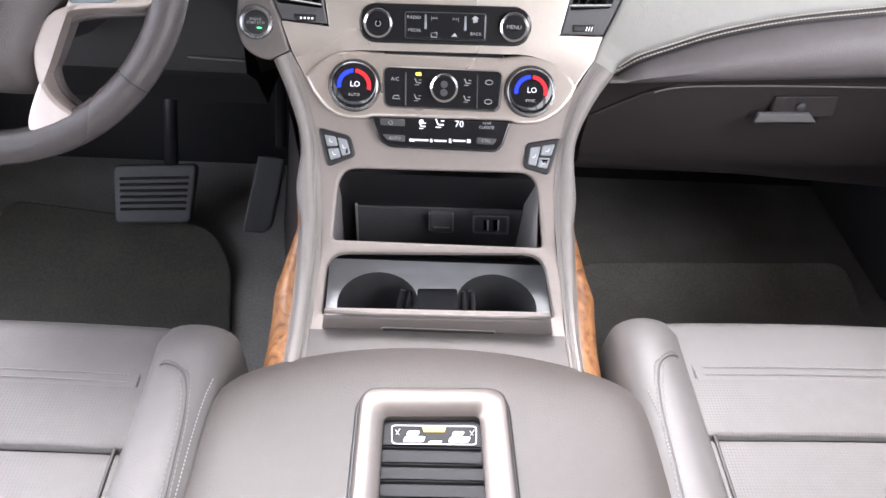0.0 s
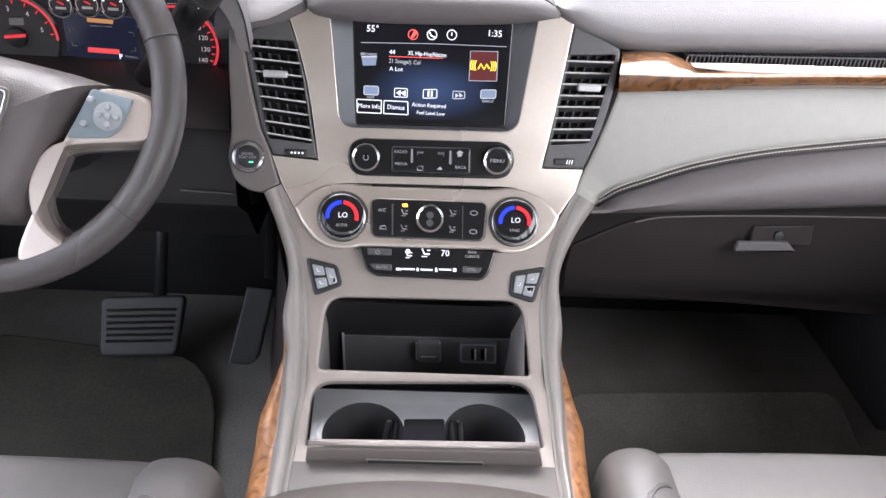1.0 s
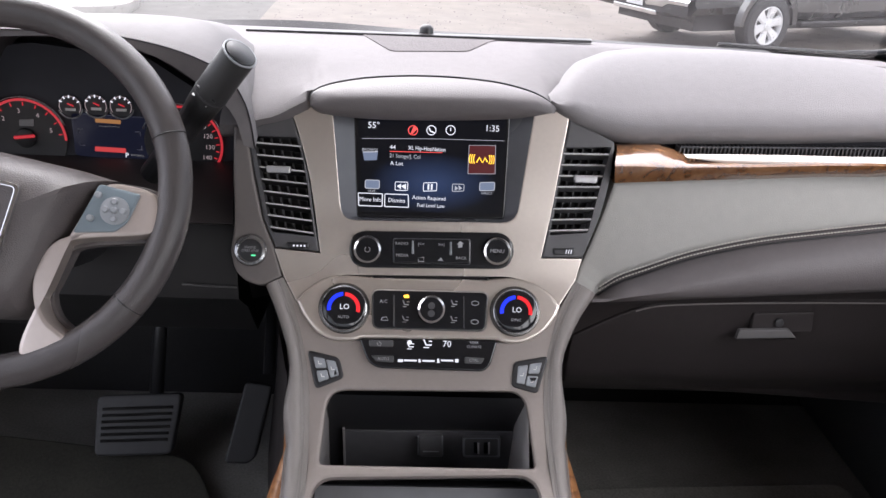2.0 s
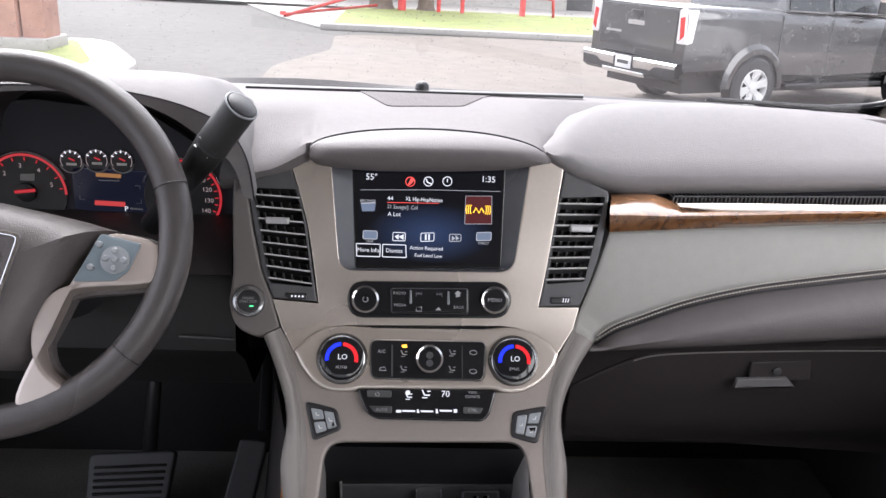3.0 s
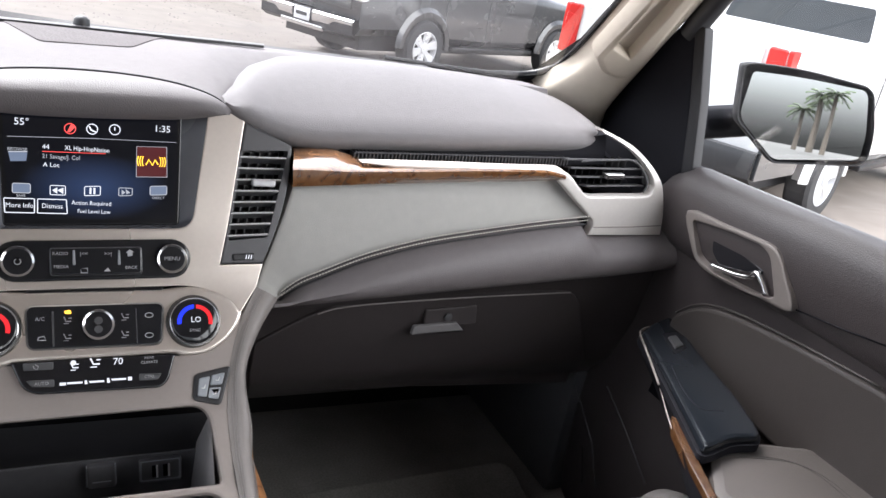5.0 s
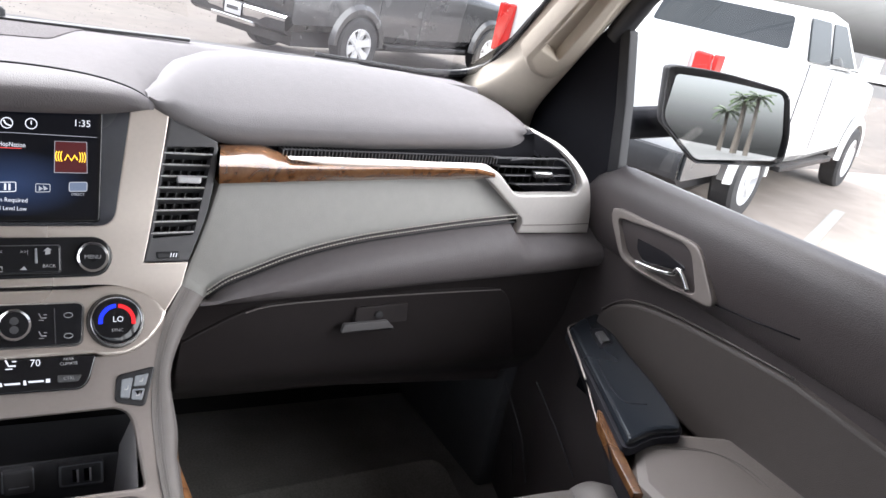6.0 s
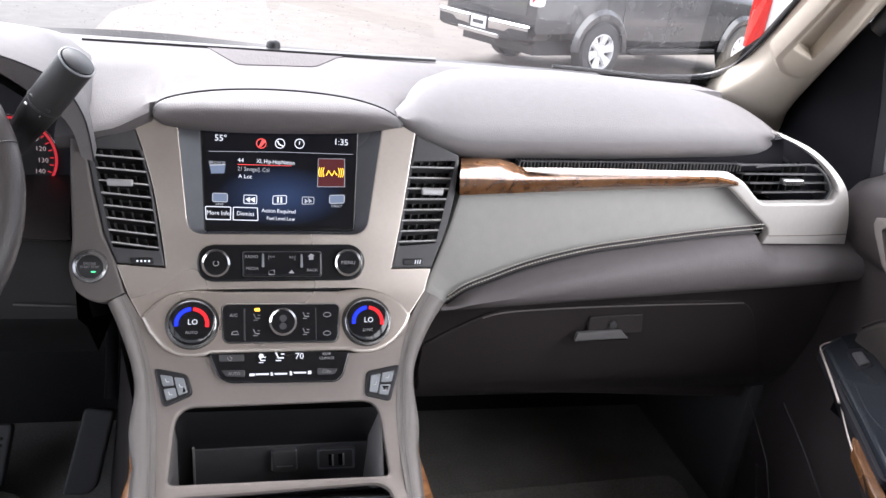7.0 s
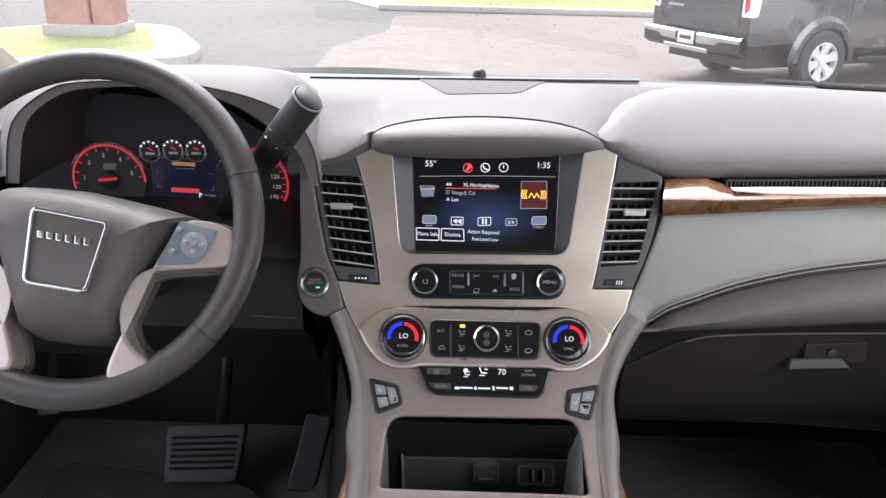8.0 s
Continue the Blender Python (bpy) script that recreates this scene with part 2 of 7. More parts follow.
def turned(profile, sheet, x, v, seg=36):
    """A body of rotation on a sheet, round the normal at (x, v); profile: radius, height."""
    bm = bmesh.new()
    rows = [[bm.verts.new(sheet(x + r * math.cos(2 * math.pi * j / seg), v + r * math.sin(2 * math.pi * j / seg), h)) for j in range(seg)] for r, h in profile]
    for a, b in zip(rows, rows[1:]):
        for j in range(seg):
            bm.faces.new((a[j - 1], a[j], b[j], b[j - 1]))
    bm.faces.new(rows[-1])
    bmesh.ops.recalc_face_normals(bm, faces=bm.faces[:])
    return bm


def ink(name, text, x, v, size, sheet, h, material, parent, up=-1, align="CENTER", wide=1.0, slant=0.0):
    """Flat lettering on a sheet. up: -1 where v runs downwards."""
    cu = bpy.data.curves.new(name, "FONT")
    cu.body, cu.size, cu.align_x, cu.align_y, cu.resolution_u = text, size, align, "CENTER", 2
    tmp = new("tmp_text", cu)
    me = bpy.data.meshes.new_from_object(tmp.evaluated_get(bpy.context.evaluated_depsgraph_get()))
    bpy.data.objects.remove(tmp)
    bpy.data.curves.remove(cu)
    bm = bmesh.new()
    bm.from_mesh(me)
    bpy.data.meshes.remove(me)
    for q in bm.verts:
        q.co = sheet(x + q.co.x * wide, v + up * q.co.y + slant * q.co.x, h)
    return part(name, bm, material, parent, smooth=0)


def stitches(path, n, r=0.0007, fill=0.62):
    """A row of sewn stitches along a path."""
    p = [Vector(q) for q in path]
    acc = [0.0]
    for a, b in zip(p, p[1:]):
        acc.append(acc[-1] + (b - a).length)

    def on(s):
        for i in range(1, len(p)):
            if s <= acc[i] or i == len(p) - 1:
                return p[i - 1].lerp(p[i], (s - acc[i - 1]) / max(acc[i] - acc[i - 1], 1e-9))

    bm = bmesh.new()
    for i in range(n):
        s0, s1 = acc[-1] * i / n, acc[-1] * (i + fill) / n
        tube([on(s0), on((s0 + s1) / 2), on(s1)], [r * 0.5, r, r * 0.5], 5, bm=bm)
    return bm


PROFILE = [(0.938, 1.350), (0.895, 1.210), (0.870, 1.145), (0.800, 1.029), (0.742, 0.966), (0.660, 0.925), (0.560, 0.925)]
STATION = [0.0]
for _a, _b in zip(PROFILE, PROFILE[1:]):
    STATION.append(STATION[-1] + math.hypot(_b[0] - _a[0], _b[1] - _a[1]))


def stack(x, v, h=0.0):
    """The centre stack's face: x across, v down along its profile from under the brow, h out of it."""
    def pos(s):
        i = 1
        while i < len(STATION) - 1 and s > STATION[i]:
            i += 1
        t = (s - STATION[i - 1]) / (STATION[i] - STATION[i - 1])
        return Vector((PROFILE[i - 1][0] + t * (PROFILE[i][0] - PROFILE[i - 1][0]), PROFILE[i - 1][1] + t * (PROFILE[i][1] - PROFILE[i - 1][1])))
    p = (pos(v - 0.012) + pos(v) * 2 + pos(v + 0.012)) / 4
    d = (pos(v + 0.02) - pos(v - 0.02)).normalized()
    return Vector((x, p.x + d.y * h, p.y - d.x * h))


def upright(y0, lean=0.0):
    """A sheet of x and z facing the cabin at y0."""
    return lambda x, z, h=0.0: Vector((x, y0 - h + lean * (z - 1.2), z))


def level(z0):
    return lambda x, y, h=0.0: Vector((x, y, z0 + h))


def sidewall(x0, lean=0.0):
    """A sheet of y and z on the passenger's side, facing the cabin."""
    return lambda y, z, h=0.0: Vector((x0 - h + lean * (z - 1.2), y, z))


# ---- the setting: parking lot and car shell ----
ASPHALT = mat("lot_surface", (0.070, 0.066, 0.062), 0.85, vary=0.30, scale=4, bump=0.5, bscale=60, big=0.22)
CONCRETE = mat("concrete", (0.30, 0.29, 0.275), 0.85, vary=0.12, scale=12, bump=0.4, bscale=80)
GRASS = mat("grass_soil", (0.185, 0.215, 0.070), 0.9, vary=0.4, scale=14, bump=0.6, bscale=90, big=1.5)
STUCCO = mat("stucco", (0.34, 0.29, 0.265), 0.9, vary=0.08, scale=8, bump=0.4, bscale=60)
REDPAINT = mat("red_pipe_paint", (0.42, 0.035, 0.03), 0.45, vary=0.12, scale=30)
LINE = mat("lot_line_paint", (0.35, 0.34, 0.32), 0.7, vary=0.15, scale=20)


def setting(name, bm, material, label, category):
    return tagged(part(name, bm, material), label, category, kind="structure")


def grid(x0, x1, y0, y1, z, n=24):
    return loft([[(x0 + (x1 - x0) * i / n, y0 + (y1 - y0) * j / n, z) for i in range(n + 1)] for j in range(n + 1)])


GZ = -0.22
setting("ground", grid(-220, 220, -220, 220, GZ), ASPHALT, "pale worn asphalt of a parking lot", "ground")
_m = plate(fillet([(-1.45, 19.0), (-1.3, 16.0), (-2.04, 13.5), (-1.7, 2.0), (32.0, 2.0), (32.0, 20.1), (1.6, 20.1)], 0.6), level(GZ), -0.02, 0.006, 0.0, cuts=0.8)
setting("lot_apron", _m, mat("worn_concrete", (0.118, 0.100, 0.086), 0.8, vary=0.28, scale=3, bump=0.4, bscale=50, big=0.35), "pale brownish worn concrete apron", "pavement")
# lighter slab added over the apron to brighten ground seen past the side window
_m = plate(fillet([(5.2, 2.2), (31.0, 2.2), (31.0, 7.2), (9.2, 7.2), (6.2, 5.6)], 0.3), level(GZ), -0.02, 0.012, 0.0, cuts=0.8)
setting("apron_brightened", _m, mat("brightened_concrete", (0.30, 0.255, 0.22), 0.8, vary=0.22, scale=3, bump=0.4, bscale=50, big=0.35), "paler copy of the apron, brightening the ground beside the car", "pavement")
for _x, _y, _r in ((6.6, 4.3, 62), (10.2, 4.6, 62)):
    _m = box(-0.06, 0.06, -2.2, 2.2, 0.0, 0.018)
    bmesh.ops.transform(_m, matrix=pose(_x, _y, GZ, 0, 0, -_r), verts=_m.verts[:])
    setting("lot_line", _m, LINE, "worn white painted parking stall line", "marking")

# cabin shell
setting("floor", grid(-0.90, 0.90, -2.6, 1.45, 0.62, 12), CARPET, "dark carpeted car floor", "floor")
setting("underbody", box(-0.92, 0.92, -2.65, 1.5, 0.35, 0.60), BLACK, "black underside of the car", "car body")
setting("ceiling", box(-0.80, 0.80, -2.6, 0.72, 1.78, 1.83, 0.01), ROOF, "light beige fabric headliner", "ceiling")
BODY = mat("car_paint", (0.045, 0.045, 0.05), 0.25, vary=0.05, scale=40, coat=1.0)
setting("roof_skin", loft([[(x * (0.97 if abs(y + 0.95) > 1.6 else 1), y, 1.838 + 0.035 * (1 - (x / 0.8) ** 2)) for x in (-0.82, -0.6, -0.3, 0, 0.3, 0.6, 0.82)] for y in (-2.62, -2.4, -1.5, -0.5, 0.3, 0.74)]), BODY, "dark painted car roof", "car roof")
setting("wall_rear", box(-0.86, 0.86, -2.66, -2.6, 0.62, 1.30), LOW, "plain dark rear end of the cabin", "wall")
# the left side is left open between these two walls to let light in
setting("wall_left", box(-0.92, -0.84, -2.66, -0.42, 0.55, 1.33), DOORTRIM, "dark vinyl side of the cabin behind an opening added for light", "wall")
setting("wall_left_front", box(-0.92, -0.84, 0.92, 1.46, 0.55, 1.30), DOORTRIM, "dark kick panel before an opening added for light", "wall")
setting("kick_panel", box(0.815, 0.858, 1.03, 1.40, 0.622, 0.90, 0.01), mat("kick_plastic", (0.065, 0.066, 0.070), 0.55, vary=0.1, scale=60), "dark grey plastic kick panel of the passenger footwell", "wall")
setting("wall_right", box(0.86, 0.92, -2.66, 1.46, 0.50, 1.30), BODY, "painted car side outside the door trim", "wall")
for _s, _n in ((-1, "left"), (1, "right")):
    for _y in (-0.42, -1.45, -2.55):
        post = [[(_s * (0.88 - 0.12 * k - dx), _y + dy, 1.30 + 0.50 * k) for dx, dy in ((0, 0), (0, 0.1), (0.05, 0.1), (0.05, 0))] for k in (0, 1)]
        setting("pillar_" + _n, loft(post, closed=True), BEIGE, "beige pillar between the side windows", "pillar")
    setting("roof_rail_" + _n, loft([[(_s * 0.82, y, 1.74), (_s * 0.74, y, 1.79), (_s * 0.80, y, 1.84), (_s * 0.87, y, 1.80)] for y in (-2.6, 0.3, 0.74)], closed=True), BEIGE, "beige roof edge trim", "trim")
setting("firewall", loft([[(x, 1.38, 0.60), (x, 1.42, 0.95), (x, 1.36, 1.30), (x, 1.30, 1.36)] for x in (-0.92, 0, 0.92)]), BLACK, "dark felt-covered front end of the footwells", "wall")


# unseen rear panes, their tint chosen to control light from behind
REARTINT = glass("rear_light_tint", (0.72, 0.74, 0.73), 0.06)
for _s, _n in ((-1, "left"), (1, "right")):
    _m = bmesh.new()
    _m.faces.new([_m.verts.new(p) for p in ((_s * 0.865, -0.42, 1.28), (_s * 0.865, -2.62, 1.28), (_s * 0.79, -2.62, 1.80), (_s * 0.79, -0.42, 1.80))])
    setting("rear_window_" + _n, _m, REARTINT, "unseen rear side window, tint set for the cabin light", "window").visible_shadow = False
_m = bmesh.new()
_m.faces.new([_m.verts.new(p) for p in ((-0.86, -2.63, 1.28), (0.86, -2.63, 1.28), (0.79, -2.55, 1.80), (-0.79, -2.55, 1.80))])
setting("rear_window", _m, REARTINT, "unseen tailgate window, tint set for the cabin light", "window").visible_shadow = False


def base_y(x):
    return 1.285 - 0.10 * x * x


WS_TOP = [(x, 0.73 - 0.10 * x * x, 1.79) for x in (-0.66, -0.33, 0, 0.33, 0.66)]
WS_LOW = [(x * 1.21, base_y(x * 1.21), 1.366) for x in (-0.66, -0.33, 0, 0.33, 0.66)]
ws = setting("window_1", loft([[Vector(a).lerp(Vector(b), k / 6) + Vector((0, 0.03, 0.05)) * math.sin(math.pi * k / 6) for a, b in zip(WS_LOW, WS_TOP)] for k in range(7)]), glass("windshield_glass", (0.84, 0.855, 0.845), 0.15), "rain-spotted curved windshield", "window")
ws.visible_shadow = False
setting("roof_front", loft([[(x, 0.72 - 0.10 * x * x, 1.785), (x, 0.60, 1.83), (x, 0.84, 1.83), (x, 0.76 - 0.10 * x * x, 1.795)] for x in (-0.74, -0.3, 0.3, 0.74)], closed=True, caps=True), ROOF, "beige front edge of the headliner", "trim")

# ---- dashboard ----
dash = thing("dashboard", "taupe vinyl dashboard with padded top, burl wood and satin metal trim", "dashboard")


def pick(table, x):
    """Linear look-up in a table of (x, value)."""
    if x <= table[0][0]:
        return table[0][1]
    for (a, p), (b, q) in zip(table, table[1:]):
        if x <= b:
            return p + (q - p) * (x - a) / (b - a)
    return table[-1][1]


# screen brow: seam, front crease and lower edge, placed to fit the camera's view
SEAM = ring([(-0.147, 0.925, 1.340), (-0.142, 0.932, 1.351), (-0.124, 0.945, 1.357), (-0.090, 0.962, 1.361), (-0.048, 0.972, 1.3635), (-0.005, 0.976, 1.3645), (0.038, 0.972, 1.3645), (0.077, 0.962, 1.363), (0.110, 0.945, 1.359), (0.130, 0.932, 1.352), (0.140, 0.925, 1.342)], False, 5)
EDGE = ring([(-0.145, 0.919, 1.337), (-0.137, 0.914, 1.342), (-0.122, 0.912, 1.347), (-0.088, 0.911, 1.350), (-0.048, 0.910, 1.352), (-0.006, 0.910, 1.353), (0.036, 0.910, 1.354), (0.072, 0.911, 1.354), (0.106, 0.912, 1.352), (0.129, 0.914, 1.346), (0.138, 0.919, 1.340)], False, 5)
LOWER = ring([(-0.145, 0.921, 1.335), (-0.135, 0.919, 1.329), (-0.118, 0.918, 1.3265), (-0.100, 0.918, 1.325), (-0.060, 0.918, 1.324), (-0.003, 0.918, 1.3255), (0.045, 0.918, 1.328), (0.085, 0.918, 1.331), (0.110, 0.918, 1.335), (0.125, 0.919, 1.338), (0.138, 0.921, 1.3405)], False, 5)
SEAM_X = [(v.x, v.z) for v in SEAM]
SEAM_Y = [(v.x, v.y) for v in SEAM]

# deck under the windshield, rolling down to the front edge
LIP = [(-0.86, 1.29), (-0.55, 1.30), (-0.25, 1.300), (-0.233, 1.302), (-0.211, 1.307), (-0.187, 1.313), (-0.165, 1.325), (-0.148, 1.335), (0.13, 1.342), (0.145, 1.338), (0.17, 1.325), (0.22, 1.312), (0.45, 1.318), (0.66, 1.338), (0.86, 1.30)]
deck = []
for i in range(173):
    x = -0.86 + 0.01 * i
    z, b = pick(LIP, x), base_y(x)
    back = [(x, b + 0.02, 1.352), (x, b - 0.015, 1.366), (x, b - 0.10, 1.372), (x, 1.10, 1.370), (x, 1.03, 1.366)]
    if -0.63 < x < -0.255:
        back[3:] = [(x, 1.15, 1.370), (x, 1.12, 1.366)]
        fall = [(x, 1.10, 1.35), (x, 1.095, 1.33), (x, 1.09, 1.31), (x, 1.09, 1.30), (x, 1.09, 1.29), (x, 1.09, 1.28), (x, 1.09, 1.27)]
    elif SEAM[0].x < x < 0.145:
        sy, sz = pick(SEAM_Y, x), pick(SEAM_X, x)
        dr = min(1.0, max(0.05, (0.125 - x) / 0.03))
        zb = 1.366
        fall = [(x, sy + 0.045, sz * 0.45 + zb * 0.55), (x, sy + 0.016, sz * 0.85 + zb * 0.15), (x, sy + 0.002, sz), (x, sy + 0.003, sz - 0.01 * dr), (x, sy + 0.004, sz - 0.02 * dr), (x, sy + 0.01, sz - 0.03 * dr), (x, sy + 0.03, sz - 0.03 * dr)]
    elif x > 0.695:
        zc = pick([(0.695, 1.338), (0.72, 1.325), (0.76, 1.298), (0.79, 1.262), (0.86, 1.21)], x)
        back = [(x, b + 0.02, 1.345), (x, b - 0.015, 1.343), (x, 1.17, max(zc, 1.315)), (x, 1.10, zc + 0.004), (x, 1.05, zc)]
        fall = [(x, 1.02, zc - 0.002), (x, 1.00, zc - 0.005), (x, 0.985, zc - 0.012), (x, 0.980, zc - 0.02), (x, 0.978, zc - 0.03), (x, 0.978, zc - 0.05), (x, 0.978, zc - 0.08)]
    elif 0.145 <= x < 0.72:
        kd = min(1.0, (x - 0.145) / 0.10)
        back[3:] = [(x, 1.12, 1.370 - 0.020 * kd), (x, 1.03, 1.366 - 0.046 * kd)]
        yd = 0.968 + 0.044 * kd
        fall = [(x, 1.00 + 0.02 * kd, 1.363 - 0.048 * kd), (x, 0.982 + 0.033 * kd, 1.352 - 0.040 * kd), (x, yd, 1.335 - 0.025 * kd), (x, yd, 1.30), (x, yd, 1.29), (x, yd, 1.28), (x, yd, 1.27)]
    elif -0.255 <= x < 0:
        back[3:] = [(x, 1.10, 1.371), (x, 1.055, 1.369)]
        fall = [(x, 1.035, 1.364), (x, 0.98, z * 0.42 + 1.364 * 0.58), (x, 0.930, z + 0.017), (x, 0.922, z + 0.008), (x, 0.927, z - 0.004), (x, 0.940, z - 0.011), (x, 0.99, z - 0.014)]
    else:
        fall = [(x, 0.985, z + 0.034), (x, 0.945, z + 0.026), (x, 0.926, z + 0.017), (x, 0.921, z + 0.008), (x, 0.927, z - 0.004), (x, 0.940, z - 0.011), (x, 0.99, z - 0.014)]
    deck.append(back + fall)
# the deck's last stretch is coloured near black for the shaded gap by the door
part("dash_end", loft(deck[155:]), SAIL, dash, "end of the dashboard, near black for the unlit gap")
part("upper_dash", loft(deck[:156]), DECKV, dash, "soft grained vinyl top")

# raised airbag pad before the passenger
pad = []
for i in range(61):
    x = 0.134 + 0.556 * i / 60
    z = pick([(0.134, 1.343), (0.145, 1.338), (0.156, 1.3315), (0.17, 1.324), (0.188, 1.316), (0.22, 1.308), (0.25, 1.305), (0.305, 1.306), (0.434, 1.311), (0.61, 1.322), (0.66, 1.3245), (0.69, 1.329)], x)
    f = pick([(0.134, 0.927), (0.15, 0.924), (0.17, 0.926), (0.22, 0.932), (0.3, 0.940), (0.6, 0.942), (0.65, 0.946), (0.675, 0.955), (0.685, 0.965), (0.69, 0.980)], x)
    t = pick([(0.134, 1.3535), (0.15, 1.358), (0.17, 1.3655), (0.2, 1.374), (0.24, 1.380), (0.3, 1.384), (0.41, 1.387), (0.56, 1.383), (0.64, 1.374), (0.69, 1.364)], x)
    c = pick([(0.134, 0.948), (0.16, 0.985), (0.18, 1.025), (0.2, 1.060), (0.24, 1.10), (0.3, 1.12), (0.69, 1.12)], x)
    row = [(x, f + 0.060, z - 0.013), (x, f + 0.030, z - 0.012), (x, f + 0.012, z - 0.006), (x, f + 0.003, z + 0.003), (x, f, z + 0.010), (x, f + 0.004, z + min(0.020, (t - z) * 0.6))]
    y1, z1 = row[-1][1:]
    row += [(x, y1 + (c - y1) * q, z1 + (t - z1) * (1 - (1 - q) ** 1.9)) for q in (0.15, 0.35, 0.55, 0.75, 0.9)]
    pad.append(row + [(x, c, t), (x, c + 0.03, t - 0.003), (x, c + 0.07, t - 0.014), (x, c + 0.11, t - 0.035)])
_c = sum((Vector(p) for p in pad[-1][:12]), Vector()) / 12
for _dx, _k in ((0.005, 0.10), (0.009, 0.28), (0.011, 0.6)):
    pad.append([Vector(p).lerp(_c, _k) + Vector((_dx, 0, 0)) for p in pad[60]])
part("airbag_pad", loft(pad), PAD, dash, "raised padded lid over the passenger airbag", 1.5)

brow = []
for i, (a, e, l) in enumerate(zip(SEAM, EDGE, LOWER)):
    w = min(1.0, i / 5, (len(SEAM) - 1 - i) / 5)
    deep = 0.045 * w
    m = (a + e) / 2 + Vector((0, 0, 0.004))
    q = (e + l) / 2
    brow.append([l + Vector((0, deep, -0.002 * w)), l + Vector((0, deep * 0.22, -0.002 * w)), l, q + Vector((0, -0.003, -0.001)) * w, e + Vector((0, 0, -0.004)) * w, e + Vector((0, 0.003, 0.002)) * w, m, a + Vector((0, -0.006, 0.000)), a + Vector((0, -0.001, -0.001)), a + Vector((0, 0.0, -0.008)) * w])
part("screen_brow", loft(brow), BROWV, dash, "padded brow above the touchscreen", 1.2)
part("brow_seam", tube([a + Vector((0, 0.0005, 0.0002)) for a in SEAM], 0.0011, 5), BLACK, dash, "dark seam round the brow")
GRILLE = mat("speaker_grille", (0.118, 0.108, 0.109), 0.75, vary=0.1, scale=80, bump=0.8, bscale=260, cell=True)
GRILLE.node_tree.nodes["Principled BSDF"].inputs["Specular IOR Level"].default_value = 0.15
part("speaker_grille", plate(fillet([(-0.102, 1.199), (0.100, 1.219), (0.047, 1.111), (-0.057, 1.091)], 0.01), lambda x, y, h=0.0: Vector((x, y, pick([(1.03, 1.366), (1.10, 1.370), (1.185, 1.372), (1.27, 1.366)], y) + 0.0004 + h)), -0.006, 0.001, 0.0008, cuts=0.02), GRILLE, dash, "perforated speaker cover")
part("defroster_slot", plate(fillet([(-0.266, 1.196), (0.245, 1.243), (0.241, 1.225), (-0.263, 1.180)], 0.001), level(1.375), -0.004, 0.0, 0.0), BLACK, dash, "narrow dark defroster outlet")
part("light_sensor", turned([(0.011, -0.004), (0.010, 0.006), (0.006, 0.010), (0.002, 0.011)], level(1.376), *(-0.007, 1.223)), BLACK, dash, "small black dome sensor")
cowl = [[(x, base_y(x) + 0.01, 1.362), (x, base_y(x) + 0.02, 1.3645 + 0.007 * math.exp(-((x + 0.20) / 0.14) ** 2)), (x, base_y(x) + 0.06, 1.352), (x, base_y(x) + 0.30, 1.20)] for x in (-0.8 + 0.05 * i for i in range(33))]
setting("cowl", loft(cowl), mat("cowl_plastic", (0.018, 0.018, 0.020), 0.6, vary=0.15, scale=40), "black plastic cowl with a parked wiper", "trim")

# passenger front: wood strip, leather panel, lower dash
W_TOP = [(0.220, 1.300), (0.246, 1.302), (0.272, 1.303), (0.291, 1.298), (0.312, 1.291), (0.396, 1.289), (0.481, 1.291), (0.534, 1.292), (0.589, 1.294), (0.619, 1.288)]
W_MID = [(0.210, 1.288), (0.235, 1.289), (0.260, 1.289), (0.279, 1.289), (0.297, 1.290), (0.377, 1.294), (0.458, 1.299), (0.508, 1.301), (0.561, 1.302), (0.591, 1.297)]
W_LOW = [(0.215, 1.263), (0.242, 1.265), (0.267, 1.267), (0.286, 1.268), (0.305, 1.270), (0.386, 1.275), (0.468, 1.281), (0.520, 1.283), (0.573, 1.287), (0.602, 1.290)]
rows = []
for t, m, l in zip(W_TOP, W_MID, W_LOW):
    rows.append([(t[0], 0.955, t[1] - 0.004), (t[0], 0.934, t[1]), (t[0], 0.930, t[1] - 0.001), (m[0] * 0.5 + t[0] * 0.5, 0.910, t[1] * 0.5 + m[1] * 0.5 + 0.0012), (m[0], 0.893, m[1] + 0.002), (m[0], 0.890, m[1]), (m[0], 0.8905, m[1] - 0.003), (l[0], 0.900, l[1] + 0.001), (l[0], 0.906, l[1] - 0.001), (l[0], 0.94, l[1])])
part("wood_trim", loft(rows), WOOD, dash, "glossy burl wood strip")
slot = [(0.267, 1.306), (0.61, 1.330), (0.690, 1.346), (0.700, 1.300), (0.595, 1.294), (0.312, 1.287), (0.292, 1.295)]
for _k in range(64):
    _x = 0.300 + 0.320 * _k / 63
    _fz = 1.2985 + 0.0105 * _k / 63
    part("vent_fin", box(_x - 0.0009, _x + 0.0009, 0.936, 0.954, _fz - 0.009, _fz + 0.001), GREY, dash)
part("slot_edge", tube([Vector((x, 0.937, z)) for x, z in [(0.300, 1.3005), (0.622, 1.3115)]], 0.0012, 6), GREY, dash, "thin upper lip of the slot")
part("vent_slot", plate(slot, upright(0.955), -0.02, 0.0, 0.0), SAIL, dash, "dark slot outlet above the wood")
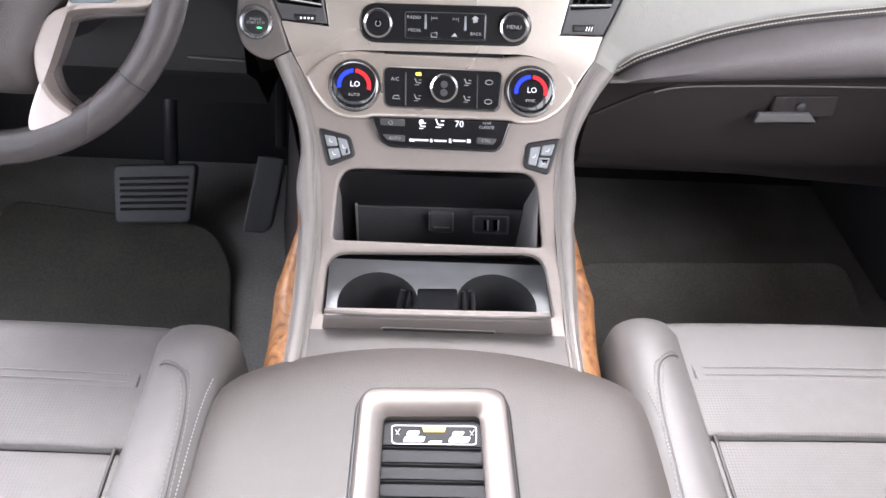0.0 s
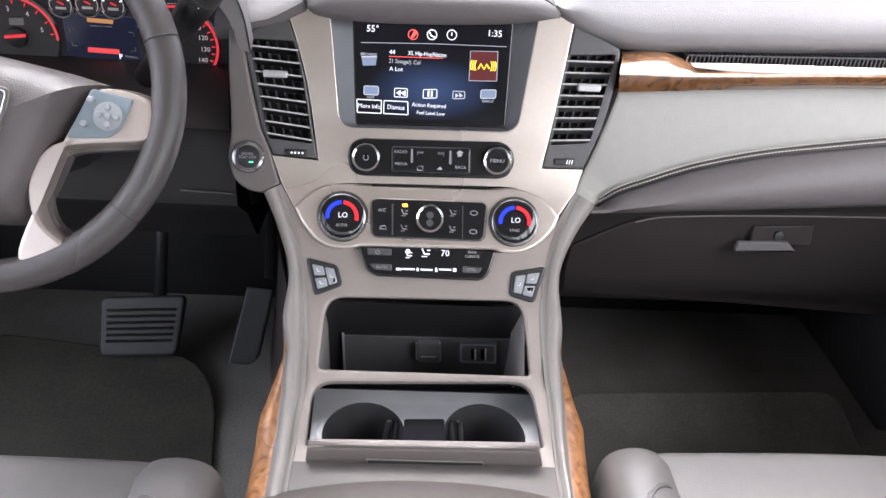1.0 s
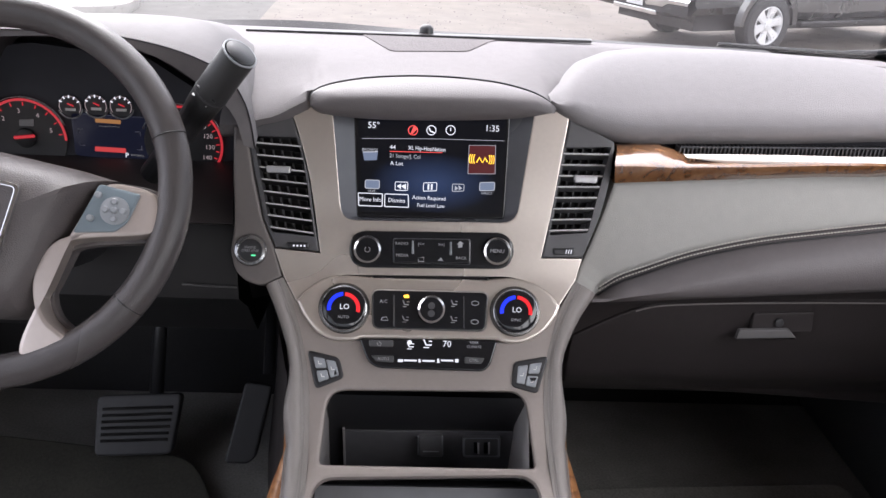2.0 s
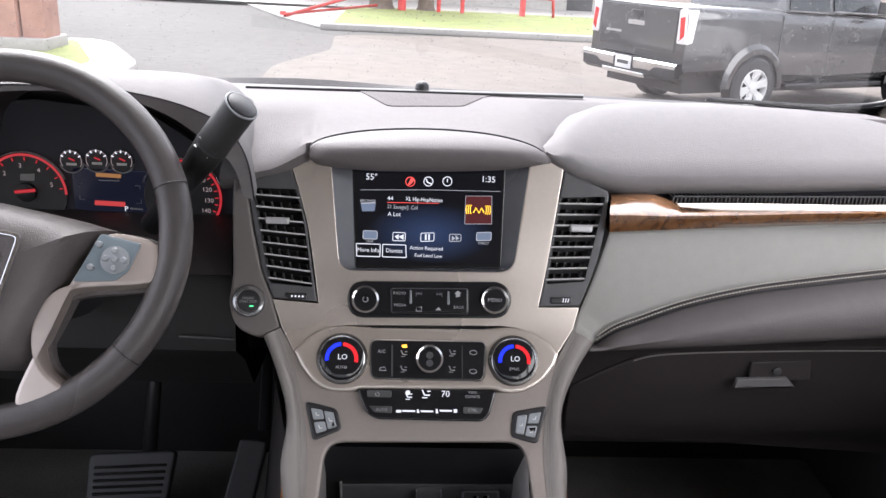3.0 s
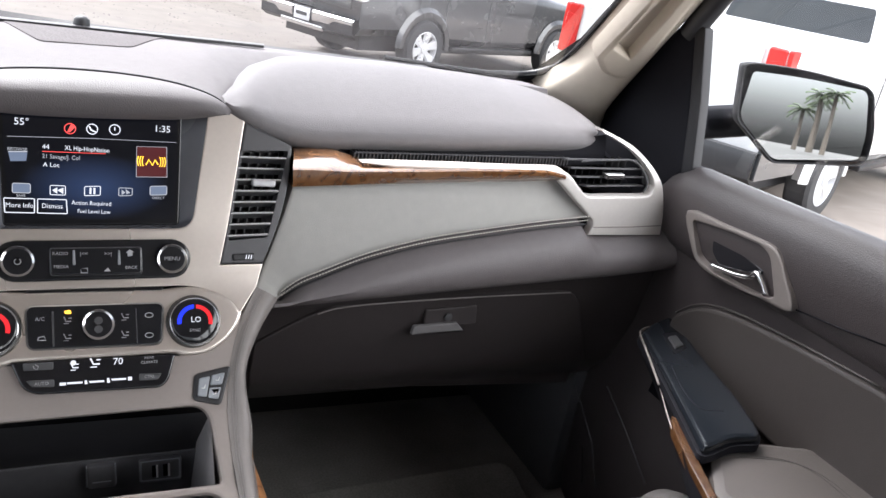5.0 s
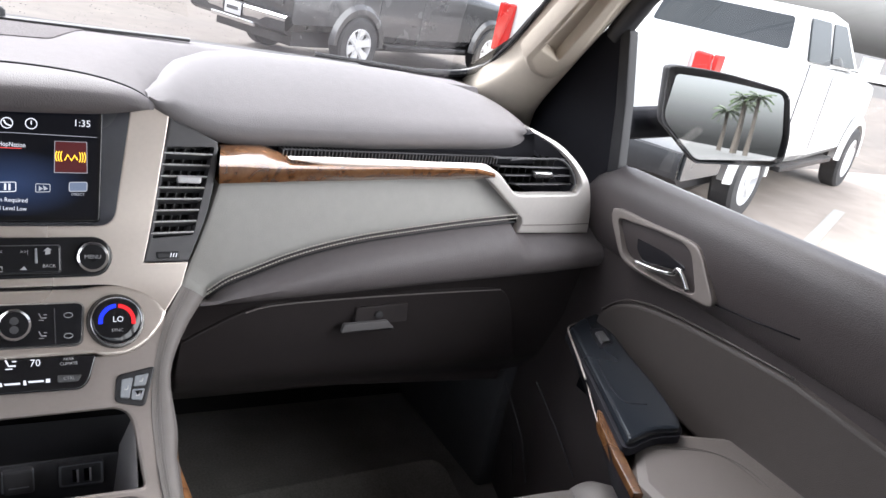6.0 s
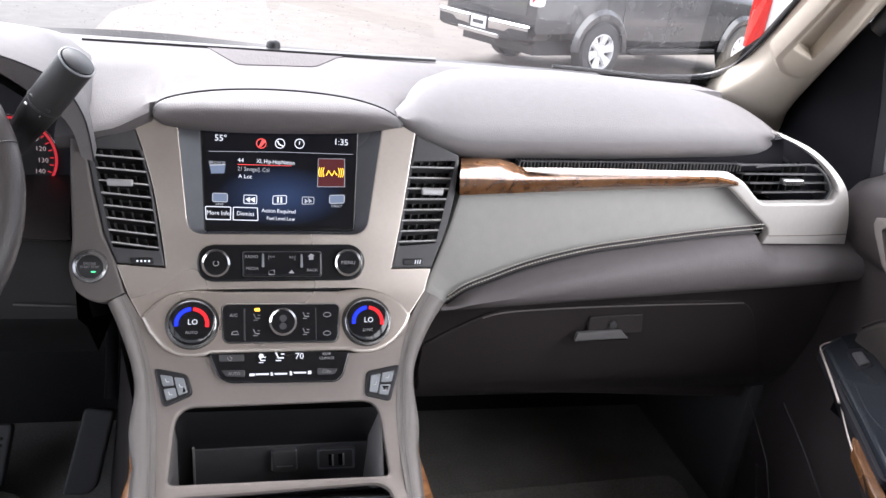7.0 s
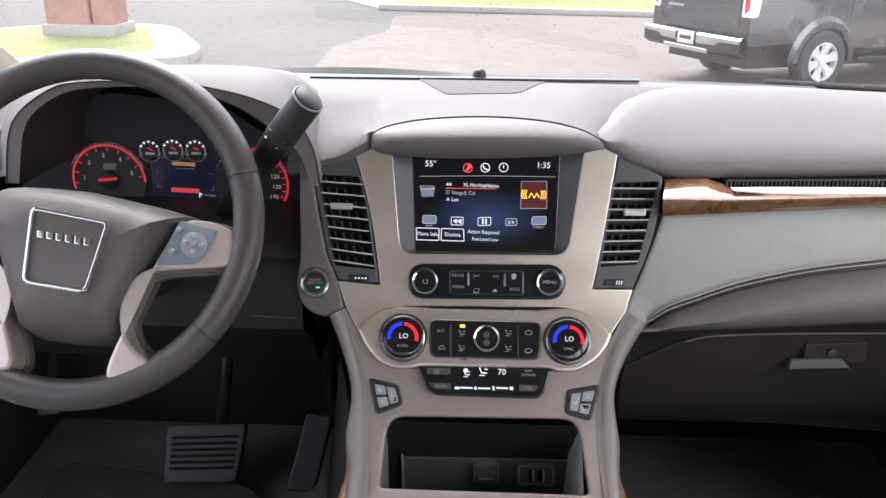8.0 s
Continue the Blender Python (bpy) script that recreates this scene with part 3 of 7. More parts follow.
panel_out = ring([(0.221, 1.257), (0.396, 1.270), (0.604, 1.284), (0.642, 1.252), (0.670, 1.229)], False, 4) + ring([(0.664, 1.2285), (0.571, 1.218), (0.484, 1.205), (0.402, 1.191), (0.324, 1.170), (0.265, 1.146), (0.236, 1.133), (0.214, 1.115)], False, 4) + [Vector((0.198, 1.109)), Vector((0.178, 1.116))] + ring([(0.182, 1.130), (0.197, 1.176), (0.211, 1.221)], False, 3)
part("leather_panel", plate(panel_out, lambda x, z, h=0.0: Vector((x, 0.93 - h - 0.020 * math.sin(min(max((1.27 - z) / 0.13, 0), 1) * math.pi / 2) - 0.016 * min(max((1.150 - z) / 0.045, 0), 1) * min(max((0.228 - x) / 0.03, 0), 1), z)), -0.03, 0.004, 0.004, cuts=0.012), PANEL, dash, "stitched grey leather panel")
_edge = ring([(0.652, 1.2275), (0.571, 1.218), (0.484, 1.205), (0.402, 1.191), (0.324, 1.170), (0.265, 1.146), (0.236, 1.133), (0.214, 1.116)], False, 8)
for _o in (0.0105, 0.0045):
    part("seam_stitching", stitches([Vector((x, 0.8975, z + _o)) for x, z in _edge], 110, 0.0011, 0.86), PALETHREAD, dash, "pale twin stitching")
part("panel_seam", tube([Vector((x, 0.8985, z + 0.0075)) for x, z in _edge], 0.0007, 5), LOW, dash, "dark fold between the stitching")
part("panel_gap", tube([Vector((x, 0.899, z - 0.0015)) for x, z in _edge], 0.0013, 6), BLACK, dash, "dark gap below the panel")
lower = []
for i in range(37):
    x = 0.20 + 0.64 * i / 36
    k = pick([(0.20, 0.0), (0.25, 0.5), (0.32, 1), (0.80, 1), (0.84, 0.8)], x)
    zt = pick([(0.216, 1.115), (0.236, 1.133), (0.265, 1.146), (0.324, 1.170), (0.402, 1.191), (0.484, 1.205), (0.571, 1.218), (0.652, 1.2255), (0.664, 1.202), (0.813, 1.210)], x)
    zc = pick([(0.199, 1.122), (0.253, 1.126), (0.358, 1.134), (0.525, 1.147), (0.715, 1.161), (0.84, 1.174)], x)
    lower.append([(x, 0.935, zt + 0.01), (x, 0.912, zt + 0.002), (x, 0.900, zt - 0.003), (x, 0.882, zt * 0.78 + zc * 0.22), (x, 0.872, zt * 0.52 + zc * 0.48), (x, 0.868, zt * 0.28 + zc * 0.72), (x, 0.870, zc + 0.001), (x, 0.878, zc - 0.008), (x, 0.900, zc - 0.017), (x, 0.925, zc - 0.030), (x, 0.94, 1.08), (x, 0.95, 1.03), (x, 0.975, 0.95), (x, 1.04, 0.88), (x, 1.30, 0.84)])
# one surface in two colours: paler lit shelf, darker shaded underside
part("lower_shelf", loft([r[:9] for r in lower]), mat("shelf_vinyl", (0.125, 0.113, 0.114), 0.42, vary=0.08, scale=80, bump=0.3, bscale=700, cell=True), dash, "rolled vinyl shelf below the leather panel")
part("lower_dash", loft([r[8:] for r in lower]), LOW, dash, "grained lower dash, darkened for the shade under the shelf")
glove_out = ring([(0.193, 1.021), (0.258, 1.065), (0.311, 1.088), (0.385, 1.098), (0.518, 1.104), (0.633, 1.105), (0.683, 1.099), (0.708, 1.076)], False, 4) + [Vector(p) for p in [(0.794, 0.916), (0.788, 0.877), (0.299, 0.904), (0.213, 0.915)]]
glove = part("glovebox_door", plate(glove_out, lambda x, z, h=0.0: Vector((x, pick([(0.90, 1.02), (0.95, 0.974), (1.03, 0.949), (1.08, 0.939), (1.13, 0.930)], z) - h, z)), -0.01, 0.004, 0.003, cuts=0.02), LOW, dash, "dark glovebox door")
# pale tube paints the bright line of light on the door's top edge
part("glovebox_edge", tube([Vector((x, 0.931, z)) for x, z in ring([(0.278, 1.076), (0.312, 1.085), (0.395, 1.091), (0.520, 1.096), (0.635, 1.099), (0.680, 1.100)], False, 5)], 0.0012, 6), mat("glove_edge_highlight", (0.22, 0.20, 0.195), 0.4, vary=0.05), glove, "rounded top edge, its highlight painted pale")
part("latch_plate", plate(fillet([(0.438, 1.077), (0.520, 1.082), (0.524, 1.051), (0.439, 1.048)], 0.003), upright(0.934), -0.004, 0.003, 0.0015), LOW, glove, "dark latch surround")
part("lock", turned([(0.006, 0), (0.006, 0.003), (0.004, 0.004)], upright(0.930), *(0.474, 1.066)), GREY, glove, "small dark lock")
part("pull", plate(fillet([(0.420, 1.055), (0.488, 1.058), (0.502, 1.044), (0.418, 1.041)], 0.002), upright(0.927), -0.003, 0.003, 0.0015), mat("pull_grey", (0.16, 0.155, 0.155), 0.4, vary=0.06), glove, "grey pull lip")

# satin end cap with the round-cornered side vent
cap_shape = [Vector(p) for p in [(0.298, 1.2975), (0.342, 1.292)]] + ring([(0.421, 1.292), (0.505, 1.293), (0.565, 1.2935), (0.589, 1.287), (0.630, 1.256), (0.664, 1.230)], False, 4) + ring([(0.667, 1.222), (0.662, 1.206)], False, 2) + ring([(0.798, 1.208), (0.792, 1.245), (0.779, 1.281), (0.765, 1.303), (0.742, 1.325), (0.714, 1.342), (0.665, 1.358)], False, 4)
cap_shape += ring([(0.666, 1.354), (0.711, 1.336), (0.737, 1.319), (0.754, 1.300), (0.761, 1.285)], False, 4) + ring([(0.758, 1.274), (0.748, 1.270), (0.700, 1.268), (0.652, 1.266), (0.636, 1.272), (0.611, 1.293), (0.596, 1.301), (0.580, 1.305), (0.511, 1.303), (0.426, 1.3015), (0.347, 1.2995)], False, 4)


def capface(x, z, h=0.0):
    """The end cap's face, falling back towards its upper corner."""
    return Vector((x, 0.915 - h + 0.035 * min(max((z - 1.285) / 0.07, 0.0), 1.0) ** 1.5 * min(max((x - 0.6) / 0.06, 0.0), 1.0), z))


endcap = part("end_cap", plate(cap_shape, capface, -0.003, 0.012, 0.003), SILVER, dash, "bright satin metal end cap")
part("cap_crease", tube([Vector((x, 0.9026, z)) for x, z in ((0.668, 1.2195), (0.74, 1.2215), (0.792, 1.2245))], 0.0008, 5), TAUPE, endcap, "fine crease across the cap")
part("vent_frame", tube([capface(x, z, 0.004) for x, z in ring([(0.630, 1.314), (0.690, 1.317), (0.722, 1.318), (0.740, 1.308), (0.752, 1.287), (0.748, 1.273)], False, 4)], 0.0018, 6), GREY, dash, "grey inner frame of the side vent")
part("vent_housing", plate([(0.615, 1.316), (0.679, 1.351), (0.720, 1.342), (0.765, 1.319), (0.796, 1.287), (0.806, 1.263), (0.688, 1.254), (0.657, 1.269)], upright(0.985), -0.01, 0.0, 0.0), SAIL, dash, "black side vent housing")
VENTBLK = mat("vent_black", (0.012, 0.012, 0.013), 0.6, vary=0.1, scale=100)
VENT_GREY = mat("side_slat_plastic", (0.14, 0.14, 0.145), 0.35, vary=0.06, scale=100)
for _k in range(4):
    _p = [[(0.610, 1.313), (0.734, 1.318)], [(0.620, 1.301), (0.746, 1.305)], [(0.633, 1.288), (0.754, 1.293)], [(0.654, 1.275), (0.757, 1.280)]][_k]
    _m = loft([[(x, 0.924, z + 0.0011), (x, 0.924, z - 0.0011), (x, 0.944, z - 0.006), (x, 0.944, z - 0.004)] for x, z in _p], closed=True, caps=True)
    part("vent_slat", _m, VENT_GREY, dash)
for _k in range(9):
    _x = 0.640 + 0.0125 * _k
    part("vent_vane", box(_x - 0.0007, _x + 0.0007, 0.956, 0.978, 1.268, 1.308), VENTBLK, dash)
part("vent_tab", plate(fillet([(0.676, 1.298), (0.709, 1.299), (0.712, 1.290), (0.679, 1.289)], 0.002), upright(0.92), -0.004, 0.006, 0.002), CHROME, dash, "bright vent slider")
part("vent_thumbwheel", plate(fillet([(0.750, 1.307), (0.756, 1.304), (0.765, 1.283), (0.759, 1.281)], 0.002), upright(0.925), -0.005, 0.005, 0.002), GREY, dash, "ribbed thumbwheel")

# ---- centre stack ----
cs = thing("center_stack", "satin metal centre stack with touchscreen, vents and climate controls", "center stack")
part("backing", plate([(-0.226, 0.033), (0.209, 0.030), (0.190, 0.192), (0.157, 0.244), (0.151, 0.342), (-0.142, 0.348), (-0.157, 0.248), (-0.193, 0.205)], stack, -0.06, -0.030, 0.0, cuts=0.03), BLACK, cs)
screen_hole = fillet([(-0.121, 0.015), (0.117, 0.009), (0.101, 0.146), (-0.107, 0.150)], [0.002, 0.002, 0.018, 0.018])
bezel = ring([(-0.169, 0.022), (-0.158, 0.054), (-0.146, 0.099), (-0.137, 0.150), (-0.131, 0.190)], False, 3) + [Vector(p) for p in [(-0.185, 0.186), (-0.173, 0.219)]] + ring([(-0.157, 0.248), (-0.143, 0.233), (-0.124, 0.220), (-0.098, 0.215)], False, 3) + ring([(0.067, 0.212), (0.097, 0.212), (0.122, 0.218), (0.141, 0.229), (0.157, 0.244)], False, 3) + [Vector(p) for p in [(0.176, 0.214), (0.183, 0.187)]] + ring([(0.133, 0.188), (0.142, 0.139), (0.151, 0.072), (0.158, 0.018)], False, 3) + [Vector(p) for p in [(0.140, 0.007), (0.122, 0.001)]]+ [Vector(p) for p in [(-0.138, 0.008)]]
part("bezel", plate(bezel, stack, -0.02, 0.0018, 0.0008, holes=[screen_hole], cuts=0.012, hr=0.001), BEZEL, cs, "satin champagne metal surround")


def rim_loft(a, b, ha, hb, sheet):
    return loft([[sheet(p[0], p[1], h) for p in o + o[:1]] for o, h in ((a, ha), (b, hb))])


glass_out = fillet([(-0.097, 0.025), (0.090, 0.018), (0.089, 0.143), (-0.090, 0.147)], 0.004)
SURR = mat("screen_surround_plastic", (0.115, 0.118, 0.130), 0.24, vary=0.08, scale=60)
part("screen_surround", rim_loft(screen_hole, fillet([(-0.097, 0.017), (0.090, 0.010), (0.089, 0.143), (-0.090, 0.147)], [0.002, 0.002, 0.004, 0.004]), 0.001, -0.016, stack), SURR, cs, "dark sloping screen surround")
screen = part("touchscreen", plate(glass_out, stack, -0.024, -0.016, 0.001, cuts=0.05), GLOSS, cs, "lit touchscreen with a radio menu and a fuel warning")

# left and right vent panels
VENTP = mat("vent_plastic", (0.082, 0.081, 0.085), 0.40, vary=0.08, scale=120, bump=0.1, bscale=900)
vl = ring([(-0.219, 0.049), (-0.195, 0.039), (-0.169, 0.025)], False, 2) + ring([(-0.169, 0.025), (-0.159, 0.054), (-0.147, 0.099), (-0.139, 0.150), (-0.132, 0.188)], False, 3) + [Vector(p) for p in [(-0.184, 0.185), (-0.198, 0.153), (-0.209, 0.101)]]
vl_hole = fillet([(-0.212, 0.055), (-0.157, 0.055), (-0.138, 0.171), (-0.190, 0.167)], 0.004)
vlp = part("vent_panel", plate(vl, stack, -0.02, 0.001, 0.002, holes=[vl_hole], cuts=0.05), VENTP, cs, "dark grey louvred vent panel")
vr = [Vector(p) for p in [(0.159, 0.021), (0.214, 0.045)]] + ring([(0.215, 0.051), (0.212, 0.089), (0.202, 0.137), (0.184, 0.185)], False, 3) + [Vector(p) for p in [(0.134, 0.187)]] + ring([(0.143, 0.139), (0.152, 0.072), (0.159, 0.021)], False, 3)[:-1]
vr_hole = fillet([(0.154, 0.054), (0.211, 0.051), (0.189, 0.155), (0.140, 0.160)], 0.004)
vrp = part("vent_panel", plate(vr, stack, -0.02, 0.001, 0.002, holes=[vr_hole], cuts=0.05), VENTP, cs, "dark grey louvred vent panel")


def slat(a, b, depth, sheet, parent, material, t=0.0011, h=-0.002):
    """A vent louvre from a to b, set back into its opening."""
    m = loft([[sheet(p[0], p[1] - t, h), sheet(p[0], p[1] + t, h), sheet(p[0], p[1] + t + 0.006, h - depth), sheet(p[0], p[1] - t + 0.006, h - depth)] for p in (a, b)], closed=True, caps=True)
    return part("vent_slat", m, material, parent)


def corner(o, u, w):
    """A point inside a four-cornered outline."""
    a, b, c, d = (Vector(p) for p in o)
    return a.lerp(b, u).lerp(d.lerp(c, u), w)


TABM = mat("satin_tab_metal", (0.50, 0.50, 0.51), 0.38, metal=0.4, vary=0.04)
SLAT = mat("slat_plastic", (0.44, 0.435, 0.435), 0.32, vary=0.06, scale=100)
for quad, panel in (([(-0.212, 0.055), (-0.157, 0.055), (-0.138, 0.171), (-0.190, 0.167)], vlp), ([(0.154, 0.054), (0.211, 0.051), (0.189, 0.155), (0.140, 0.160)], vrp)):
    part("vent_duct", plate([corner(quad, u, w) for u, w in ((-0.02, -0.02), (1.02, -0.02), (1.02, 1.02), (-0.02, 1.02))], stack, -0.045, -0.040, 0.0), BLACK, panel, "black duct behind the louvres")
    for k in range(8):
        w = (k + 0.62) / 8
        # louvres black at left, grey at right: shade and light put into their colours
        sl = slat(corner(quad, 0.01, w - 0.008), corner(quad, 0.99, w + 0.012), 0.022, stack, panel, VENTBLK if panel is vlp else VENT_GREY, 0.0012, 0.0002)
        # pale tube paints the lit front edge of each louvre
        part("slat_edge", tube([stack(*corner(quad, 0.012, w - 0.008), 0.0004), stack(*corner(quad, 0.988, w + 0.012), 0.0004)], 0.0011, 6), SLAT, sl, "front edge, its highlight painted pale")
    for k in range(5):
        u = (k + 0.5) / 5
        m = loft([[stack(p[0] - 0.0008, p[1], -0.020), stack(p[0] + 0.0008, p[1], -0.020), stack(p[0] + 0.0008, p[1], -0.040), stack(p[0] - 0.0008, p[1], -0.040)] for p in (corner(quad, u, 0.02), corner(quad, u, 0.98))], closed=True)
        part("vent_vane", m, VENTP, panel)
part("vent_tab", plate(fillet([(-0.196, 0.089), (-0.168, 0.089), (-0.168, 0.097), (-0.195, 0.097)], 0.002), stack, -0.004, 0.005, 0.0015), TABM, vlp, "satin slider tab")
part("vent_tab", plate(fillet([(0.168, 0.086), (0.196, 0.086), (0.195, 0.095), (0.169, 0.095)], 0.002), stack, -0.004, 0.005, 0.0015), TABM, vrp, "satin slider tab")
part("thumbwheel", plate(fillet([(-0.171, 0.178), (-0.145, 0.178), (-0.144, 0.185), (-0.168, 0.186)], 0.002), stack, -0.002, 0.0035, 0.0015), BLACK, vlp, "ribbed vent thumbwheel")
part("thumbwheel", plate(fillet([(0.147, 0.175), (0.173, 0.174), (0.173, 0.182), (0.148, 0.183)], 0.002), stack, -0.002, 0.0035, 0.0015), BLACK, vrp, "ribbed vent thumbwheel")
for _i in range(4):
    part("thumbwheel_mark", plate([(-0.163, 0.181), (-0.161, 0.181), (-0.161, 0.183), (-0.163, 0.183)], lambda x, v, h=0.0, o=_i: stack(x + 0.0042 * o, v, h), 0.002, 0.004, 0.0), WHITE_INK, vlp)
    if _i < 3:
        part("thumbwheel_mark", plate([(0.163, 0.176), (0.164, 0.176), (0.163, 0.181), (0.162, 0.181)], lambda x, v, h=0.0, o=_i: stack(x + 0.0030 * o, v, h), 0.002, 0.004, 0.0), WHITE_INK, vrp)

# driver-side column with the start button
column = ring([(-0.234, 0.044), (-0.234, 0.103), (-0.232, 0.154), (-0.235, 0.187)], False, 3) + ring([(-0.235, 0.192), (-0.229, 0.214), (-0.214, 0.227), (-0.195, 0.230), (-0.175, 0.219)], False, 3) + [Vector(p) for p in [(-0.185, 0.186), (-0.199, 0.153), (-0.210, 0.102), (-0.219, 0.049)]]
part("side_column", plate(column, stack, -0.03, 0.003, 0.003, cuts=0.03), mat("dark_taupe_trim", (0.155, 0.139, 0.131), 0.46, metal=0.2, vary=0.05, scale=150), cs, "taupe trim beside the instrument cluster")
_sx, _sv = (-0.212, 0.189)
button = part("start_button", turned([(0.0195, -0.004), (0.0195, 0.005), (0.0178, 0.008), (0.0150, 0.0085), (0.0145, 0.006)], stack, _sx, _sv), mat("button_ring_metal", (0.40, 0.40, 0.41), 0.25, metal=0.9, vary=0.03), cs, "engine start button with a chrome ring")
part("button_face", turned([(0.0142, 0.0045), (0.013, 0.0075), (0.008, 0.0082)], stack, _sx, _sv), BLACK, button)
for _dv, _s, _w in ((-0.0035, "ENGINE", 0.9), (0.0005, "START STOP", 0.85)):
    ink("button_lettering", _s, _sx, _sv + _dv, 0.0042, stack, 0.0086, GREY_INK, button, wide=_w)
part("button_light", plate(fillet([(_sx + 0.0015, _sv + 0.005), (_sx + 0.0065, _sv + 0.005), (_sx + 0.0065, _sv + 0.0065), (_sx + 0.0015, _sv + 0.0065)], 0.0005), stack, 0.006, 0.0086, 0.0), glow("green_led", (0.1, 0.9, 0.35), 0.6), button, "small green light")

# radio panel
radio = fillet([(-0.097, 0.162), (0.097, 0.158), (0.099, 0.202), (-0.096, 0.206)], 0.024, 8)
PANELBLK = mat("panel_black", (0.010, 0.0105, 0.013), 0.2, vary=0.1, scale=120)
rp = part("radio_panel", plate(radio, stack, -0.01, 0.006, 0.002), PANELBLK, cs, "black radio control panel")


KRING = mat("satin_chrome_ring", (0.46, 0.46, 0.47), 0.26, metal=0.85, vary=0.03)


def knob(sheet, x, v, r, hgt, parent, label, face=PANELBLK, ringmat=CHROME):
    k = part("knob", turned([(r * 1.32, -0.002), (r * 1.32, 0.003), (r * 1.22, 0.005), (r * 1.02, 0.005), (r, hgt * 0.3), (r * 0.98, hgt * 0.9), (r * 0.93, hgt)], sheet, x, v), face, parent, label)
    part("knob_ring", turned([(r * 0.985, hgt * 0.93), (r * 0.985, hgt * 1.00), (r * 0.95, hgt * 1.05), (r * 0.82, hgt * 1.02), (r * 0.77, hgt * 0.93)], sheet, x, v), ringmat, k, "bright metal ring")
    part("knob_face", turned([(r * 0.81, hgt * 0.95), (r * 0.78, hgt * 0.99), (r * 0.3, hgt)], sheet, x, v), face, k)
    return k


_lx, _lv = (-0.075, 0.183)
_rx, _rv = (0.078, 0.180)
k1 = knob(stack, _lx, _lv, 0.0165, 0.016, rp, "volume knob with a bright ring")
k2 = knob(stack, _rx, _rv, 0.0165, 0.016, rp, "menu knob with a bright ring")
part("power_mark", tube([stack(_lx + 0.003 * math.sin(a), _lv - 0.003 * math.cos(a), 0.0165) for a in (0.5 + 5.3 * i / 14 for i in range(15))], 0.0005, 5), GREY_INK, k1)
ink("menu_lettering", "MENU", _rx, _rv, 0.0062, stack, 0.0166, GREY_INK, k2)
part("button_field", plate(fillet([(-0.046, 0.169), (0.047, 0.167), (0.048, 0.198), (-0.045, 0.199)], 0.004), stack, 0.004, 0.008, 0.0015), GREY, rp, "dark button field with a pale outline")
part("button_block", plate(fillet([(-0.045, 0.170), (0.046, 0.168), (0.047, 0.197), (-0.044, 0.198)], 0.004), stack, 0.006, 0.0090, 0.001), PANELBLK, rp)
for _p in ([(-0.023, 0.171), (-0.021, 0.171), (-0.020, 0.187), (-0.023, 0.187)], [(0.022, 0.171), (0.024, 0.171), (0.025, 0.187), (0.022, 0.187)]):
    part("divider", plate(fillet(_p, 0.001), stack, 0.008, 0.0105, 0.0008), SWITCH, rp, "pale divider bar")
for _s, _p, _z in (("RADIO", (-0.035, 0.175), 0.0050), ("MEDIA", (-0.034, 0.189), 0.0050), ("BACK", (0.036, 0.190), 0.0050), ("|<<", (-0.012, 0.175), 0.0056), (">>|", (0.012, 0.175), 0.0056)):
    ink("button_lettering", _s, _p[0], _p[1], _z, stack, 0.0094, GREY_INK, rp)
part("home_mark", plate([(0.034, 0.170), (0.039, 0.173), (0.037, 0.173), (0.037, 0.177), (0.032, 0.178), (0.032, 0.174), (0.030, 0.174)], stack, 0.008, 0.0094, 0.0), GREY_INK, rp)
part("display_mark", rim_loft([Vector(p) for p in [(-0.015, 0.191), (-0.008, 0.190), (-0.008, 0.196), (-0.015, 0.196)]], [Vector(p) for p in [(-0.015, 0.191), (-0.009, 0.191), (-0.008, 0.195), (-0.014, 0.195)]], 0.0094, 0.0094, stack), GREY_INK, rp)
part("eject_mark", plate([(0.012, 0.190), (0.015, 0.194), (0.008, 0.194)], stack, 0.008, 0.0094, 0.0), GREY_INK, rp)
part("disc_slot", plate(fillet([(-0.068, 0.215), (0.071, 0.213), (0.068, 0.218), (-0.065, 0.220)], 0.002), stack, -0.004, 0.0045, 0.0005), GLOSS, cs, "narrow black disc slot")

# climate panel with its two lobes
lobes = ring([(-0.157, 0.247), (-0.143, 0.233), (-0.124, 0.220), (-0.100, 0.216), (-0.064, 0.217)], False, 4) + ring([(0.068, 0.216), (0.098, 0.213), (0.123, 0.218), (0.143, 0.229), (0.157, 0.245)], False, 4) + ring([(0.153, 0.257), (0.138, 0.276), (0.116, 0.289), (0.092, 0.291), (0.082, 0.288)], False, 4) + ring([(-0.079, 0.290), (-0.089, 0.293), (-0.111, 0.293), (-0.131, 0.284), (-0.148, 0.264)], False, 4)
part("climate_bezel", plate(lobes, stack, -0.03, 0.0085, 0.0038, cuts=0.012), BEZEL, cs, "satin metal climate surround with round lobes")
GREY_RIM = mat("satin_grey_rim", (0.30, 0.29, 0.28), 0.35, metal=0.7, vary=0.05)
well = fillet([(-0.067, 0.233), (0.069, 0.232), (0.067, 0.277), (-0.065, 0.277)], 0.008)
cw = part("climate_panel", plate(well, stack, 0.0, 0.0115, 0.001), PANELBLK, cs, "black climate panel with a fan dial")
part("panel_rim", rim_loft(grow(well, 0.0016), well, 0.0100, 0.0120, stack), GREY_RIM, cw, "thin bright rim")
for _p in ([(-0.043, 0.238), (-0.041, 0.238), (-0.040, 0.275), (-0.042, 0.275)], [(0.040, 0.237), (0.041, 0.237), (0.042, 0.275), (0.041, 0.275)]):
    part("divider", plate(_p, stack, 0.010, 0.0125, 0.0), GREY, cw)
